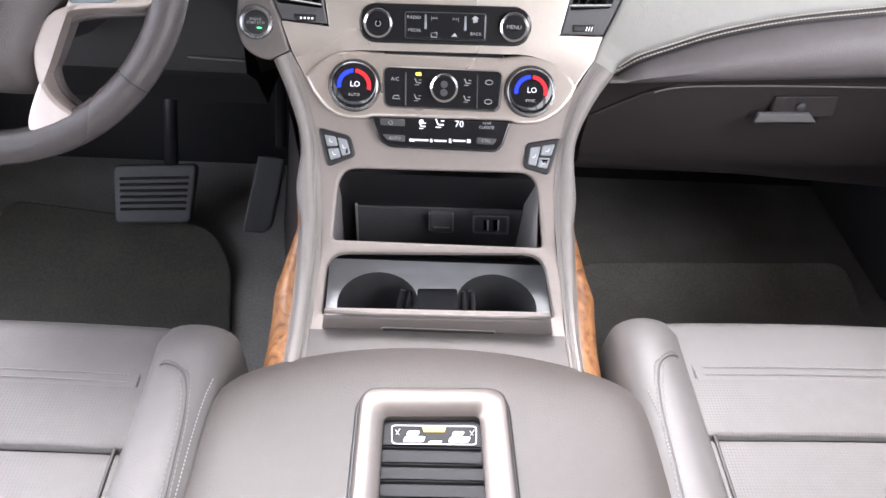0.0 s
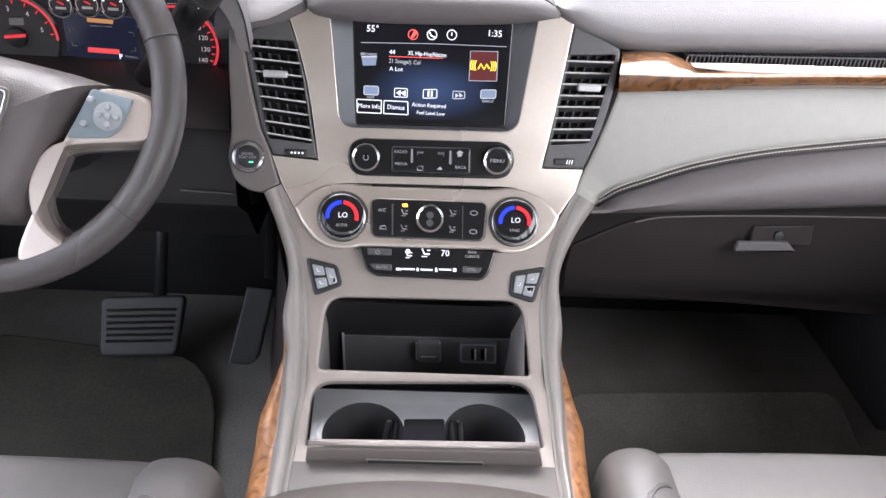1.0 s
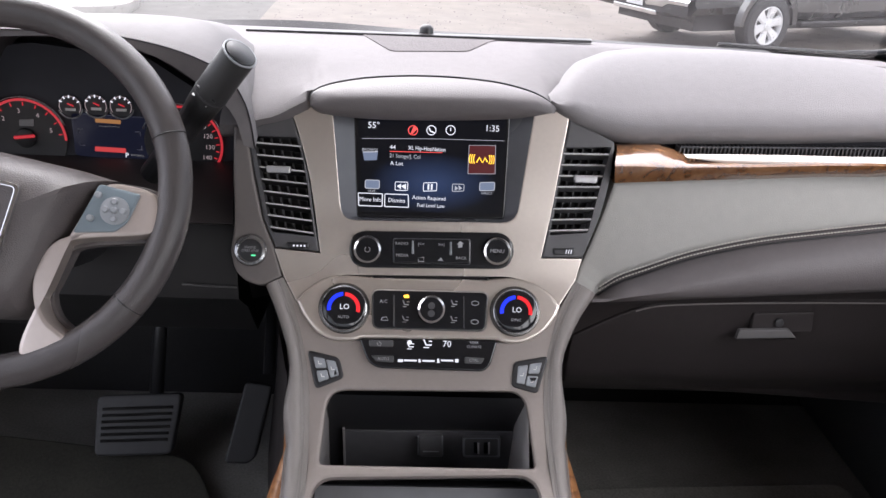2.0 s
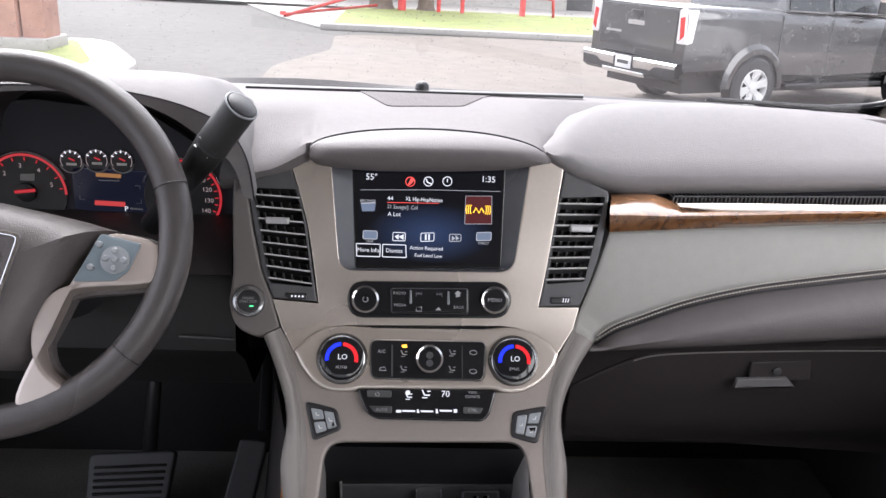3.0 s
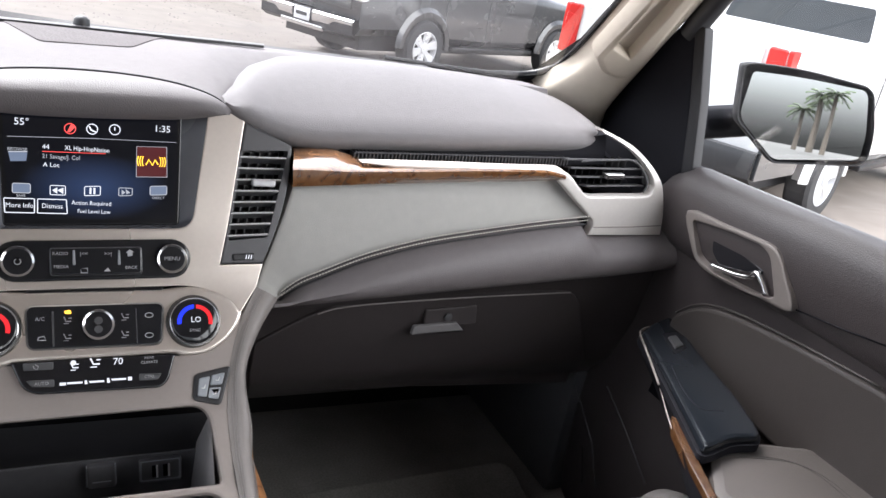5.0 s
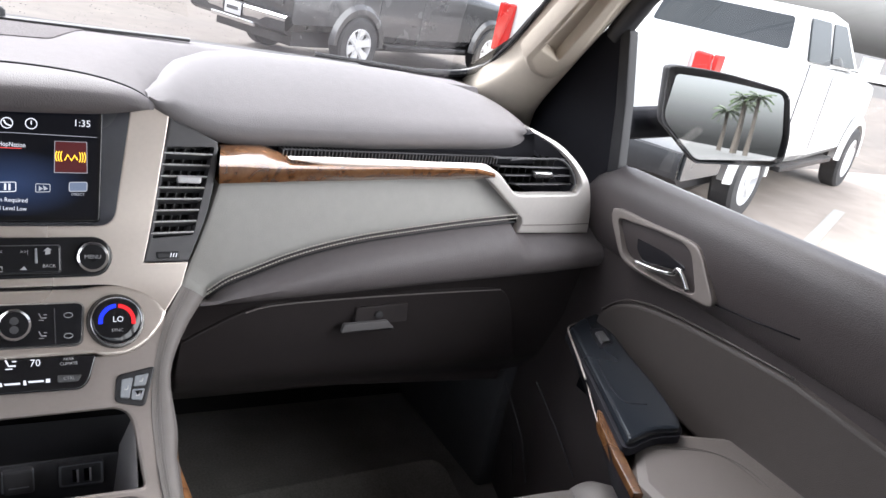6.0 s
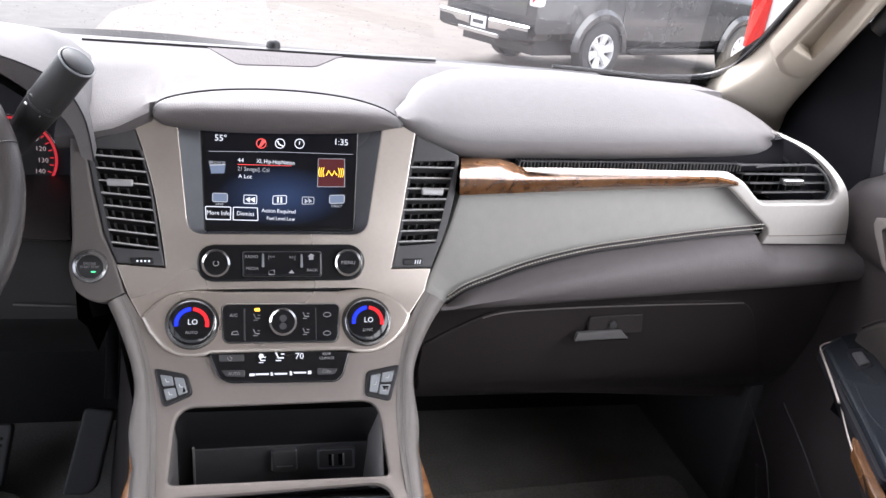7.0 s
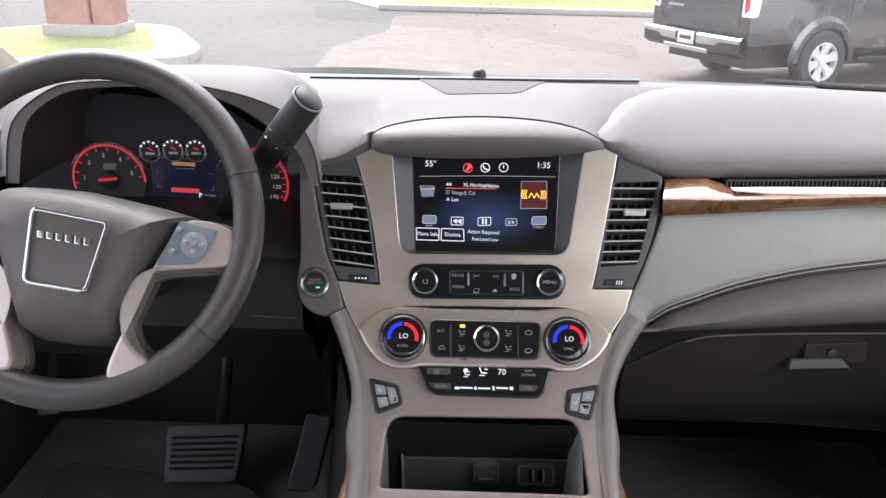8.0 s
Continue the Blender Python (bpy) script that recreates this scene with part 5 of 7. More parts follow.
for u, k in ((0.07, 1), (0.94, 0)):
    q = [corner(plq, u - 0.02, 0.28), corner(plq, u + 0.02, 0.52)]
    r = [corner(plq, u + 0.03, 0.22), corner(plq, u - 0.015, 0.52)]
    part("printed_mark", tube([ARM(*(p), -0.0029) for p in q], 0.0005, 5), PRINT, lab)
    part("printed_mark", tube([ARM(*(p), -0.0029) for p in r], 0.0005, 5), PRINT, lab)
part("yellow_bar", plate([corner(plq, u, w) for u, w in ((0.36, 0.08), (0.64, 0.08), (0.62, 0.34), (0.38, 0.34))], ARM, -0.006, -0.0030, 0.0), mat("yellow_print", (0.75, 0.55, 0.12), 0.6), lab, "yellow caution field")

# ---- what the touchscreen shows ----
SH = -0.0155
night = bpy.data.materials.new("lit_display")
night.use_nodes = True
_n, _l = night.node_tree.nodes, night.node_tree.links
_tc, _mp, _gr, _cr = _n.new("ShaderNodeTexCoord"), _n.new("ShaderNodeMapping"), _n.new("ShaderNodeTexGradient"), _n.new("ShaderNodeValToRGB")
_gr.gradient_type = "SPHERICAL"
_mp.inputs["Location"].default_value = (0.0, 0.0, -1.247 / 0.05)
_mp.inputs["Scale"].default_value = (1 / 0.11, 0.0, 1 / 0.05)
_l.new(_tc.outputs["Object"], _mp.inputs[0])
_l.new(_mp.outputs[0], _gr.inputs[0])
_l.new(_gr.outputs[0], _cr.inputs[0])
_cr.color_ramp.elements[0].color = (0.0006, 0.0008, 0.0016, 1)
_cr.color_ramp.elements[1].color = (0.011, 0.019, 0.044, 1)
_cr.color_ramp.elements[0].position = 0.30
_b = _n["Principled BSDF"]
_b.inputs["Base Color"].default_value = (0.004, 0.004, 0.005, 1)
_b.inputs["Roughness"].default_value = 0.12
_l.new(_cr.outputs[0], _b.inputs["Emission Color"])
_b.inputs["Emission Strength"].default_value = 1.0
part("display_area", plate([(-0.091, 0.027), (0.085, 0.021), (0.084, 0.137), (-0.085, 0.140)], stack, SH - 0.004, SH, 0.0), night, screen, "dark display with a blue glow")
ORANGE, SRED, SBLUE, SGREY = glow("screen_yellow", (1.0, 0.55, 0.03), 0.9), glow("screen_red", (0.75, 0.08, 0.07), 0.6), glow("screen_blue", (0.16, 0.20, 0.28), 0.4), glow("screen_grey", (0.30, 0.31, 0.33), 0.6)
MAROON = glow("screen_maroon", (0.075, 0.010, 0.012), 0.42)


def say(text, at, size, material=WHITE_INK, align="LEFT", wide=1.0):
    ink("screen_text", text, at[0], at[1], size, stack, SH + 0.0006, material, screen, align=align, wide=wide, slant=0.012)


def line(path, r=0.0004, material=WHITE_INK, closed=False, name="screen_line"):
    part(name, tube([stack(a, b, SH + 0.0005) for a, b in path], r, 4, closed=closed), material, screen)


def patch(path, material, name="screen_icon", h=0.0004):
    part(name, plate(path, stack, SH - 0.001, SH + h, 0.0), material, screen)


say("55\u00b0", (-0.080, 0.037), 0.0105)
say("1:35", (0.060, 0.035), 0.0105)
for _p, _m in (((-0.026, 0.041), SRED), ((-0.004, 0.040), WHITE_INK), ((0.019, 0.039), WHITE_INK)):
    line([(_p[0] + 0.0055 * math.cos(a), _p[1] + 0.0055 * math.sin(a)) for a in (2 * math.pi * i / 18 for i in range(18))], 0.0006, _m, True)
patch([(a, b) for a, b in [(-0.029, 0.045), (-0.025, 0.036), (-0.021, 0.039), (-0.026, 0.045)]], SRED)
line([(-0.007, 0.037), (-0.005, 0.041), (0.000, 0.043)], 0.0011)
line([(0.019, 0.036), (0.019, 0.040)], 0.0007)
line([(-0.086, 0.053), (-0.001, 0.050), (0.084, 0.049)], 0.0003, SGREY)
say("44", (-0.053, 0.062), 0.0072)
say("XL Hip-HopNation", (-0.031, 0.062), 0.0070, wide=0.82)
line([(-0.053, 0.067), (0.010, 0.066)], 0.0004, SRED)
say("21 Savage/J. Col", (-0.053, 0.072), 0.0068, SGREY, wide=0.85)
say("A Lot", (-0.052, 0.081), 0.0068)
say("BROWSE", (-0.086, 0.066), 0.0048, SGREY)
patch([(-0.085, 0.069), (-0.067, 0.069), (-0.068, 0.078), (-0.083, 0.079)], SBLUE)
line([(-0.085, 0.069), (-0.067, 0.068)], 0.0007, SGREY)
for _p in ([(-0.081, 0.102), (-0.064, 0.102), (-0.064, 0.112), (-0.081, 0.112)], [(0.057, 0.100), (0.075, 0.099), (0.075, 0.109), (0.057, 0.110)]):
    patch(fillet(_p, 0.002), SBLUE)
    line(fillet(_p, 0.002), 0.0005, SGREY, True)
ink("screen_text", "SAVE", *(-0.073, 0.115), 0.004, stack, SH + 0.0006, SGREY, screen)
ink("screen_text", "DIRECT", *(0.066, 0.113), 0.004, stack, SH + 0.0006, SGREY, screen)
for _p in ([(-0.045, 0.103), (-0.030, 0.103), (-0.030, 0.113), (-0.045, 0.113)], [(-0.011, 0.103), (0.005, 0.102), (0.005, 0.112), (-0.011, 0.113)], [(0.024, 0.103), (0.038, 0.103), (0.038, 0.111), (0.024, 0.112)]):
    line(fillet(_p, 0.0015), 0.0005, SGREY if _p[0][0] > 0.02 else WHITE_INK, True)
for _q in ([(-0.038, 0.105), (-0.038, 0.112), (-0.043, 0.108)], [(-0.032, 0.105), (-0.032, 0.112), (-0.038, 0.108)], [(-0.006, 0.104), (-0.004, 0.104), (-0.004, 0.111), (-0.006, 0.111)], [(-0.002, 0.104), (0.000, 0.104), (0.000, 0.111), (-0.002, 0.111)]):
    patch(_q, WHITE_INK)
for _q in ([(0.027, 0.105), (0.031, 0.108), (0.027, 0.111)], [(0.031, 0.104), (0.036, 0.108), (0.032, 0.110)]):
    patch(_q, SGREY)
patch([(0.042, 0.056), (0.074, 0.055), (0.075, 0.089), (0.042, 0.090)], MAROON, "station_tile")
line([(0.042, 0.056), (0.074, 0.055), (0.075, 0.089), (0.042, 0.090)], 0.0004, SGREY, True)
for _k in (0.007, 0.0095, 0.012):
    for _s in (-1, 1):
        cx, cy = (0.058, 0.072)
        line([(cx + _s * (_k + 0.003 * math.cos(a)), cy + 0.0065 * math.sin(a)) for a in (-1.0 + 0.25 * i for i in range(9))], 0.0006, ORANGE, name="station_wave")
line([(0.052, 0.076), (0.055, 0.070), (0.059, 0.076), (0.062, 0.070), (0.065, 0.075)], 0.0009, ORANGE, name="station_sign")
for _q, _t in (([(-0.089, 0.118), (-0.060, 0.118), (-0.060, 0.133), (-0.088, 0.133)], "More Info"), ([(-0.057, 0.118), (-0.029, 0.118), (-0.028, 0.133), (-0.057, 0.133)], "Dismiss")):
    line(fillet(_q, 0.001), 0.0006, WHITE_INK, True)
    c = corner(_q, 0.5, 0.5)
    ink("screen_text", _t, c.x, c.y, 0.0072, stack, SH + 0.0006, WHITE_INK, screen, wide=0.92, slant=0.012)
say("Action Required", (-0.024, 0.121), 0.0066, wide=0.92)
say("Fuel Level Low", (-0.018, 0.130), 0.0060, wide=0.92)

# seat-heater switches
for quad, flip in (([(-0.138, 0.308), (-0.106, 0.315), (-0.100, 0.335), (-0.128, 0.347)], 1), ([(0.141, 0.308), (0.105, 0.315), (0.103, 0.340), (0.130, 0.347)], -1)):
    pod = part("seat_heater_switch", plate(fillet(grow(quad, 0.0025), 0.006), stack, -0.004, 0.004, 0.002), BLACK, cc, "grey seat heating and cooling switch")
    for ua, ub, wa, wb in ((0.10, 0.52, 0.10, 0.46), (0.10, 0.52, 0.54, 0.90), (0.57, 0.92, 0.12, 0.88)):
        part("switch_key", plate(fillet([corner(quad, ua, wa), corner(quad, ub, wa), corner(quad, ub, wb), corner(quad, ua, wb)], 0.002), stack, 0.002, 0.0065, 0.0015), SWITCH, pod, "pale grey key")
    for u, w in ((0.3, 0.28), (0.3, 0.72), (0.74, 0.5)):
        c = corner(quad, u, w)
        part("key_mark", tube([stack(c.x + a * 0.004 * flip, c.y + b * 0.004, 0.0067) for a, b in ((-0.5, -0.6), (-0.2, 0.3), (0.6, 0.3))], 0.0006, 5), PRINT, pod)

# ---- steering wheel ----
WC, WTILT = Vector((-0.436, 0.750, 1.288)), radians(30.5)


def wheel(a, b, h=0.0):
    """The steering wheel's plane: a across, b up, h towards the driver."""
    return WC + Vector((a, math.sin(WTILT) * b - math.cos(WTILT) * h, math.cos(WTILT) * b + math.sin(WTILT) * h))


sw = thing("steering_wheel", "dark leather steering wheel with satin spokes and a chrome-framed hub", "steering wheel")
part("rim", tube([wheel(0.1775 * math.cos(a), 0.1775 * math.sin(a), -0.004) for a in (2 * math.pi * i / 72 for i in range(72))], 0.0165, 16, True), WHEEL, sw, "leather-wrapped rim")
for _a in (18.5, -38, 161.5, 218):
    part("rim_seam", tube([wheel((0.1775 + 0.0168 * math.cos(t)) * math.cos(radians(_a)), (0.1775 + 0.0168 * math.cos(t)) * math.sin(radians(_a)), -0.004 + 0.0168 * math.sin(t)) for t in (2 * math.pi * i / 16 for i in range(16))], 0.0007, 5, True), BLACK, sw)
hub = ring([(0.118, 0.014), (0.104, -0.002), (0.088, -0.026), (0.067, -0.078), (0.050, -0.115), (0.036, -0.125), (0.0, -0.126), (-0.040, -0.122)], False, 4) + ring([(-0.056, -0.112), (-0.072, -0.074), (-0.092, -0.022), (-0.108, 0.004), (-0.120, 0.022), (-0.085, 0.042), (-0.03, 0.042)], False, 3) + ring([(0.0, 0.040), (0.041, 0.032), (0.085, 0.023)], False, 3)


def dome(outline, sheet, h0, h1, steps=5):
    """A cushion-shaped cap over an outline."""
    c = sum((Vector(p) for p in outline), Vector((0, 0))) / len(outline)
    rows = [[sheet(p[0], p[1], h0) for p in list(outline) + [outline[0]]]]
    for k in range(1, steps + 1):
        t = k / steps * math.pi / 2
        rows.append([sheet(*(c.lerp(Vector(p), 0.45 + 0.55 * math.cos(t) ** 0.7)), h0 + (h1 - h0) * math.sin(t)) for p in list(outline) + [outline[0]]])
    rows.append([sheet(c.x, c.y, h1)] * (len(outline) + 1))
    return loft(rows)


part("hub", dome(hub, wheel, -0.045, 0.030), HUB, sw, "soft vinyl airbag hub")
emb = fillet([(-0.036, 0.012), (0.048, -0.002), (0.031, -0.078), (-0.037, -0.069)], 0.010, 5)
part("emblem_frame", plate(emb, wheel, 0.018, 0.034, 0.003, holes=[fillet(grow(emb, -0.005), 0.0)], hr=0.001), CHROME, sw, "bright chrome emblem frame")
part("emblem_plate", plate(grow(emb, -0.0045), wheel, 0.016, 0.0305, 0.001), HUB, sw, "dark emblem plate")
for _k in range(6):
    q = [(-0.028, -0.014), (0.030, -0.021), (0.030, -0.029), (-0.027, -0.021)]
    part("emblem_bar", plate([corner(q, (_k + a) / 6, w) for a, w in ((0.12, 0), (0.85, 0), (0.85, 1), (0.12, 1))], wheel, 0.028, 0.0325, 0.0005), CHROME, sw, "chrome raised letter bar")
SPOKE = mat("spoke_metallic_trim", (0.54, 0.475, 0.435), 0.36, metal=0.55, vary=0.05, scale=150)
spoke = ring([(0.105, 0.008), (0.130, 0.006), (0.154, 0.001), (0.165, -0.007), (0.166, -0.037), (0.158, -0.046)], False, 4) + ring([(0.092, -0.046), (0.071, -0.057), (0.061, -0.080), (0.059, -0.096), (0.066, -0.125), (0.090, -0.141), (0.094, -0.150), (0.083, -0.161), (0.049, -0.165), (0.042, -0.151)], False, 4) + ring([(0.053, -0.122), (0.070, -0.084), (0.080, -0.048), (0.097, -0.024)], False, 3)
for _k in range(5):
    spoke = [(Vector(spoke[i - 1]) + Vector(spoke[i]) * 2 + Vector(spoke[(i + 1) % len(spoke)])) / 4 for i in range(len(spoke))]
sp = part("spoke", plate(spoke, wheel, -0.02, 0.008, 0.004), SPOKE, sw, "satin champagne spoke trim")
lsp = [(-p[0] - 0.004, p[1] + 0.008) for p in spoke]
part("spoke", plate(lsp, wheel, -0.02, 0.008, 0.004), SPOKE, sw, "satin champagne spoke trim")
for o in (spoke, lsp):
    part("spoke_back", plate(grow(o, 0.004), wheel, -0.03, -0.018, 0.002), HUB, sw)
pod = part("spoke_switch_pod", plate(fillet([(0.109, 0.005), (0.149, -0.004), (0.138, -0.032), (0.127, -0.041), (0.087, -0.043)], 0.004), wheel, 0.004, 0.010, 0.002), mat("switch_blue_grey", (0.20, 0.25, 0.28), 0.4, vary=0.06, scale=100), sw, "blue-grey cruise and audio switch pod")
_cx, _cy = (0.126, -0.021)
part("switch_dial", turned([(0.0135, 0.008), (0.0135, 0.0125), (0.012, 0.013)], wheel, _cx, _cy), SWITCH, pod)
for a, b in ((0, 0.0085), (0, -0.0085), (0.0085, 0), (-0.0085, 0), (0, 0), (-0.022, -0.010), (-0.016, 0.013)):
    part("switch_key", turned([(0.0033, 0.010), (0.0033, 0.0145), (0.0022, 0.0155)], wheel, _cx + a, _cy + b - 0.1 * a, 14), SWITCH, pod, "small pale key")
part("column_shroud", loft([[wheel(r * math.cos(a), r * 0.8 * math.sin(a) - 0.01, h) for a in (2 * math.pi * i / 20 for i in range(20))] for r, h in ((0.055, -0.03), (0.065, -0.07), (0.07, -0.17))], closed=True), BLACK, sw, "black steering column shroud")

# column shift lever
lever = thing("shift_lever", "thick dark grey column shift lever", "lever")
_tip, _foot = Vector((-0.198, 0.80, 1.4165)), Vector((-0.280, 0.846, 1.310))
_d = (_foot - _tip).normalized()
part("lever_grip", tube([_tip, _tip + _d * 0.004, _tip + _d * 0.06, _tip + _d * 0.085], [0.016, 0.0176, 0.0176, 0.0165], 20), mat("lever_plastic", (0.032, 0.033, 0.034), 0.42, vary=0.1, scale=80, bump=0.3, bscale=600), lever, "dark grained grip")
part("lever_end", tube([_tip - _d * 0.0005, _tip - _d * 0.0012], [0.0153, 0.0145], 24), BLACK, lever, "flat end cap")
part("lever_ring", tube([_tip + _d * 0.0015 + (_d.orthogonal().normalized() * math.cos(a) + _d.cross(_d.orthogonal()).normalized() * math.sin(a)) * 0.0170 for a in (2 * math.pi * i / 28 for i in range(28))], 0.0012, 6, closed=True), SWITCH, lever, "pale edge ring")
part("lever_collar", tube([_tip + _d * 0.060, _tip + _d * 0.0605, _tip + _d * 0.0625], [0.0177, 0.0181, 0.0177], 24), GREY, lever, "collar below the grip")
part("lever_arm", tube([_tip + _d * 0.083, _tip + _d * 0.115, _foot + _d * 0.06], [0.0160, 0.0135, 0.013], 16), BLACK, lever, "black arm")
_u = _d.cross(Vector((0, -1, 0.3))).normalized()
for _k in (-0.008, 0.0, 0.008):
    c = _tip + _d * 0.075 + _u * _k + Vector((0, -0.0205, 0.006)).normalized() * 0.0175
    part("gear_mark", tube([c, c + _u * 0.003], 0.0011, 5), PRINT, lever)
part("gear_key", tube([_tip + _d * 0.064 + _u * 0.012 * s + Vector((0, -0.0166, 0.005)) for s in (-1, 1)], 0.0012, 6), BLACK, lever)

# ---- instrument cluster under its hood ----
hood = thing("instrument_cluster", "instrument cluster with red-rimmed gauges under a padded hood", "instrument cluster")
r1 = [(-0.562, 1.290), (-0.548, 1.349), (-0.531, 1.376), (-0.501, 1.396), (-0.467, 1.406), (-0.402, 1.410), (-0.351, 1.407), (-0.307, 1.395), (-0.275, 1.378), (-0.228, 1.340), (-0.214, 1.300)]
r2 = [(-0.578, 1.290), (-0.560, 1.362), (-0.512, 1.402), (-0.469, 1.413), (-0.410, 1.415), (-0.352, 1.414), (-0.288, 1.403), (-0.243, 1.386), (-0.222, 1.368), (-0.208, 1.338), (-0.202, 1.295)]
r3 = [(-0.640, 1.270), (-0.600, 1.375), (-0.530, 1.408), (-0.470, 1.418), (-0.404, 1.421), (-0.333, 1.423), (-0.276, 1.420), (-0.252, 1.409), (-0.236, 1.384), (-0.222, 1.345), (-0.212, 1.295)]
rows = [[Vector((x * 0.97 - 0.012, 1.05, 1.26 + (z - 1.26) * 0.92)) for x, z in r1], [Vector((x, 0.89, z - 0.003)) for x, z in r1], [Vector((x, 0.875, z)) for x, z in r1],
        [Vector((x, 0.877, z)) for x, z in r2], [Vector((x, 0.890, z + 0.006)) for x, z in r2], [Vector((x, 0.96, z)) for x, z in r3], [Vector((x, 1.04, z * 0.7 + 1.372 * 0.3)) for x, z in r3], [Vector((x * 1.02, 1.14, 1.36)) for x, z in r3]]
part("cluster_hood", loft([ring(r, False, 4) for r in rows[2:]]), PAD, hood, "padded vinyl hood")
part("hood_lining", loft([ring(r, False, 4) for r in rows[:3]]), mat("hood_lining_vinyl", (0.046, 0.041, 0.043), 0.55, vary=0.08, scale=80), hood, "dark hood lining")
part("hood_seam", tube(ring([Vector((x, 0.8765, z)) for x, z in r2], False, 4), 0.0009, 5), BLACK, hood, "dark seam line")


def CL(x, z, h=0.0):
    """The gauges' plane, deep under the hood."""
    return Vector((1.048 * x - 0.0155, 1.04 - h, 1.048 * z - 0.0728))


# the lens's bluish reflected haze is put into the face colour
part("cluster_face", plate([(-0.588, 1.358), (-0.463, 1.376), (-0.327, 1.363), (-0.219, 1.292), (-0.221, 1.194), (-0.614, 1.182)], CL, -0.02, 0.0, 0.0), mat("gauge_face_hazed", (0.034, 0.036, 0.046), 0.6, vary=0.1, scale=40), hood, "dark gauge face")
part("cluster_lower_trim", loft([[(x, 1.04, 1.225), (x, 0.95, 1.215), (x, 0.91, 1.19), (x, 0.98, 1.15)] for x in (-0.56, -0.4, -0.238)]), LOW, hood, "dark trim below the gauges")
GRED = glow("gauge_red", (0.55, 0.03, 0.04), 0.32)
GINK = glow("gauge_white", (0.5, 0.40, 0.40), 0.22)
DIAL = mat("gauge_grey", (0.045, 0.045, 0.048), 0.4, vary=0.08, scale=60)
RIMM = mat("gauge_rim", (0.45, 0.45, 0.46), 0.25, metal=0.9, vary=0.04)


def gauge(x, z, r, parent, marks, a0, a1, label):
    g = part("gauge", turned([(r, 0), (r, 0.004), (r * 0.95, 0.003), (r * 0.4, 0.003)], CL, x, z), DIAL, parent, label)
    part("gauge_glow", loft([[CL(x + q * math.cos(a), z + q * math.sin(a), 0.0042) for a in (radians(a0 + (a1 - a0) * i / 30) for i in range(31))] for q in (r * 0.955, r * 1.02)]), GRED, g, "red lit rim")
    part("gauge_rim", tube([CL(x + r * 1.06 * math.cos(a), z + r * 1.06 * math.sin(a), 0.004) for a in (radians(20 + 140 * i / 20) for i in range(21))], 0.0012, 6), RIMM, g)
    for i, s in enumerate(marks):
        a = radians(a0 + (a1 - a0) * (i + 0.5) / len(marks))
        ink("gauge_number", s, x + r * 0.68 * math.cos(a), z + r * 0.70 * math.sin(a), r * 0.17, CL, 0.0045, GINK, g, up=1)
    for i in range(len(marks) * 2):
        a = radians(a0 + (a1 - a0) * (i + 0.5) / (len(marks) * 2))
        part("gauge_tick", tube([CL(x + q * r * math.cos(a), z + q * r * math.sin(a), 0.0046) for q in (0.84, 0.93)], r * 0.012 + 0.0003, 4), GRED, g)
    return g


_t = (-0.485, 1.260)
tach = gauge(_t[0], _t[1], 0.0485, hood, "12345", 196, -2, "rev counter with red rim")
part("gauge_hub", turned([(0.012, 0.003), (0.012, 0.007), (0.010, 0.008)], CL, *_t), BLACK, tach)
part("needle", tube([CL(_t[0] + a, _t[1] + b, 0.009) for a, b in ((-0.012, 0.001), (0.012, 0.004))], 0.0024, 6), GRED, tach, "red needle hub")
part("gauge_caption", plate(fillet([(-0.490, 1.283), (-0.473, 1.284), (-0.474, 1.275), (-0.491, 1.275)], 0.001), CL, 0.002, 0.0046, 0.0), GREY_INK, tach)
_t = (-0.294, 1.260)
gauge(_t[0], _t[1], 0.0480, hood, ["140", "130", "120", "110", "100", "80", "60"], -42, 130, "speedometer with red rim")
for _p in ((-0.427, 1.302), (-0.396, 1.304), (-0.366, 1.304)):
    g = part("small_gauge", turned([(0.0145, 0), (0.0145, 0.004), (0.0135, 0.003)], CL, *_p, 24), DIAL, hood, "small round gauge")
    part("gauge_rim", tube([CL(_p[0] + 0.0150 * math.cos(a), _p[1] + 0.0150 * math.sin(a), 0.004) for a in (radians(200 + 150 * i / 16) for i in range(17))], 0.0011, 6), RIMM, g)
    for i in range(5):
        a = radians(30 + 120 * i / 4)
        part("gauge_tick", tube([CL(_p[0] + q * math.cos(a), _p[1] + q * math.sin(a), 0.0045) for q in (0.0105, 0.0135)], 0.0009, 4), WHITE_INK, g)
    part("gauge_glow", loft([[CL(_p[0] + q * math.cos(a), _p[1] + q * math.sin(a), 0.0042) for a in (radians(215 - 250 * i / 20) for i in range(21))] for q in (0.0122, 0.0130)]), GINK, g, "pale scale arc")
    part("gauge_caption", plate([(_p[0] - 0.006, _p[1] - 0.0055), (_p[0] + 0.006, _p[1] - 0.0055), (_p[0] + 0.006, _p[1] - 0.0025), (_p[0] - 0.006, _p[1] - 0.0025)], CL, 0.002, 0.0046, 0.0), PRINT, g)
    part("needle", tube([CL(_p[0] - 0.002, _p[1] + 0.004, 0.006), CL(_p[0] + 0.005, _p[1] + 0.001, 0.006)], 0.001, 5), GRED, g, "red needle")
info = part("info_display", plate(fillet([(-0.428, 1.294), (-0.337, 1.292), (-0.338, 1.227), (-0.429, 1.240)], 0.003), CL, 0.0, 0.003, 0.001), glow("info_blue", (0.003, 0.0035, 0.008), 0.8), hood, "dim blue driver information display")
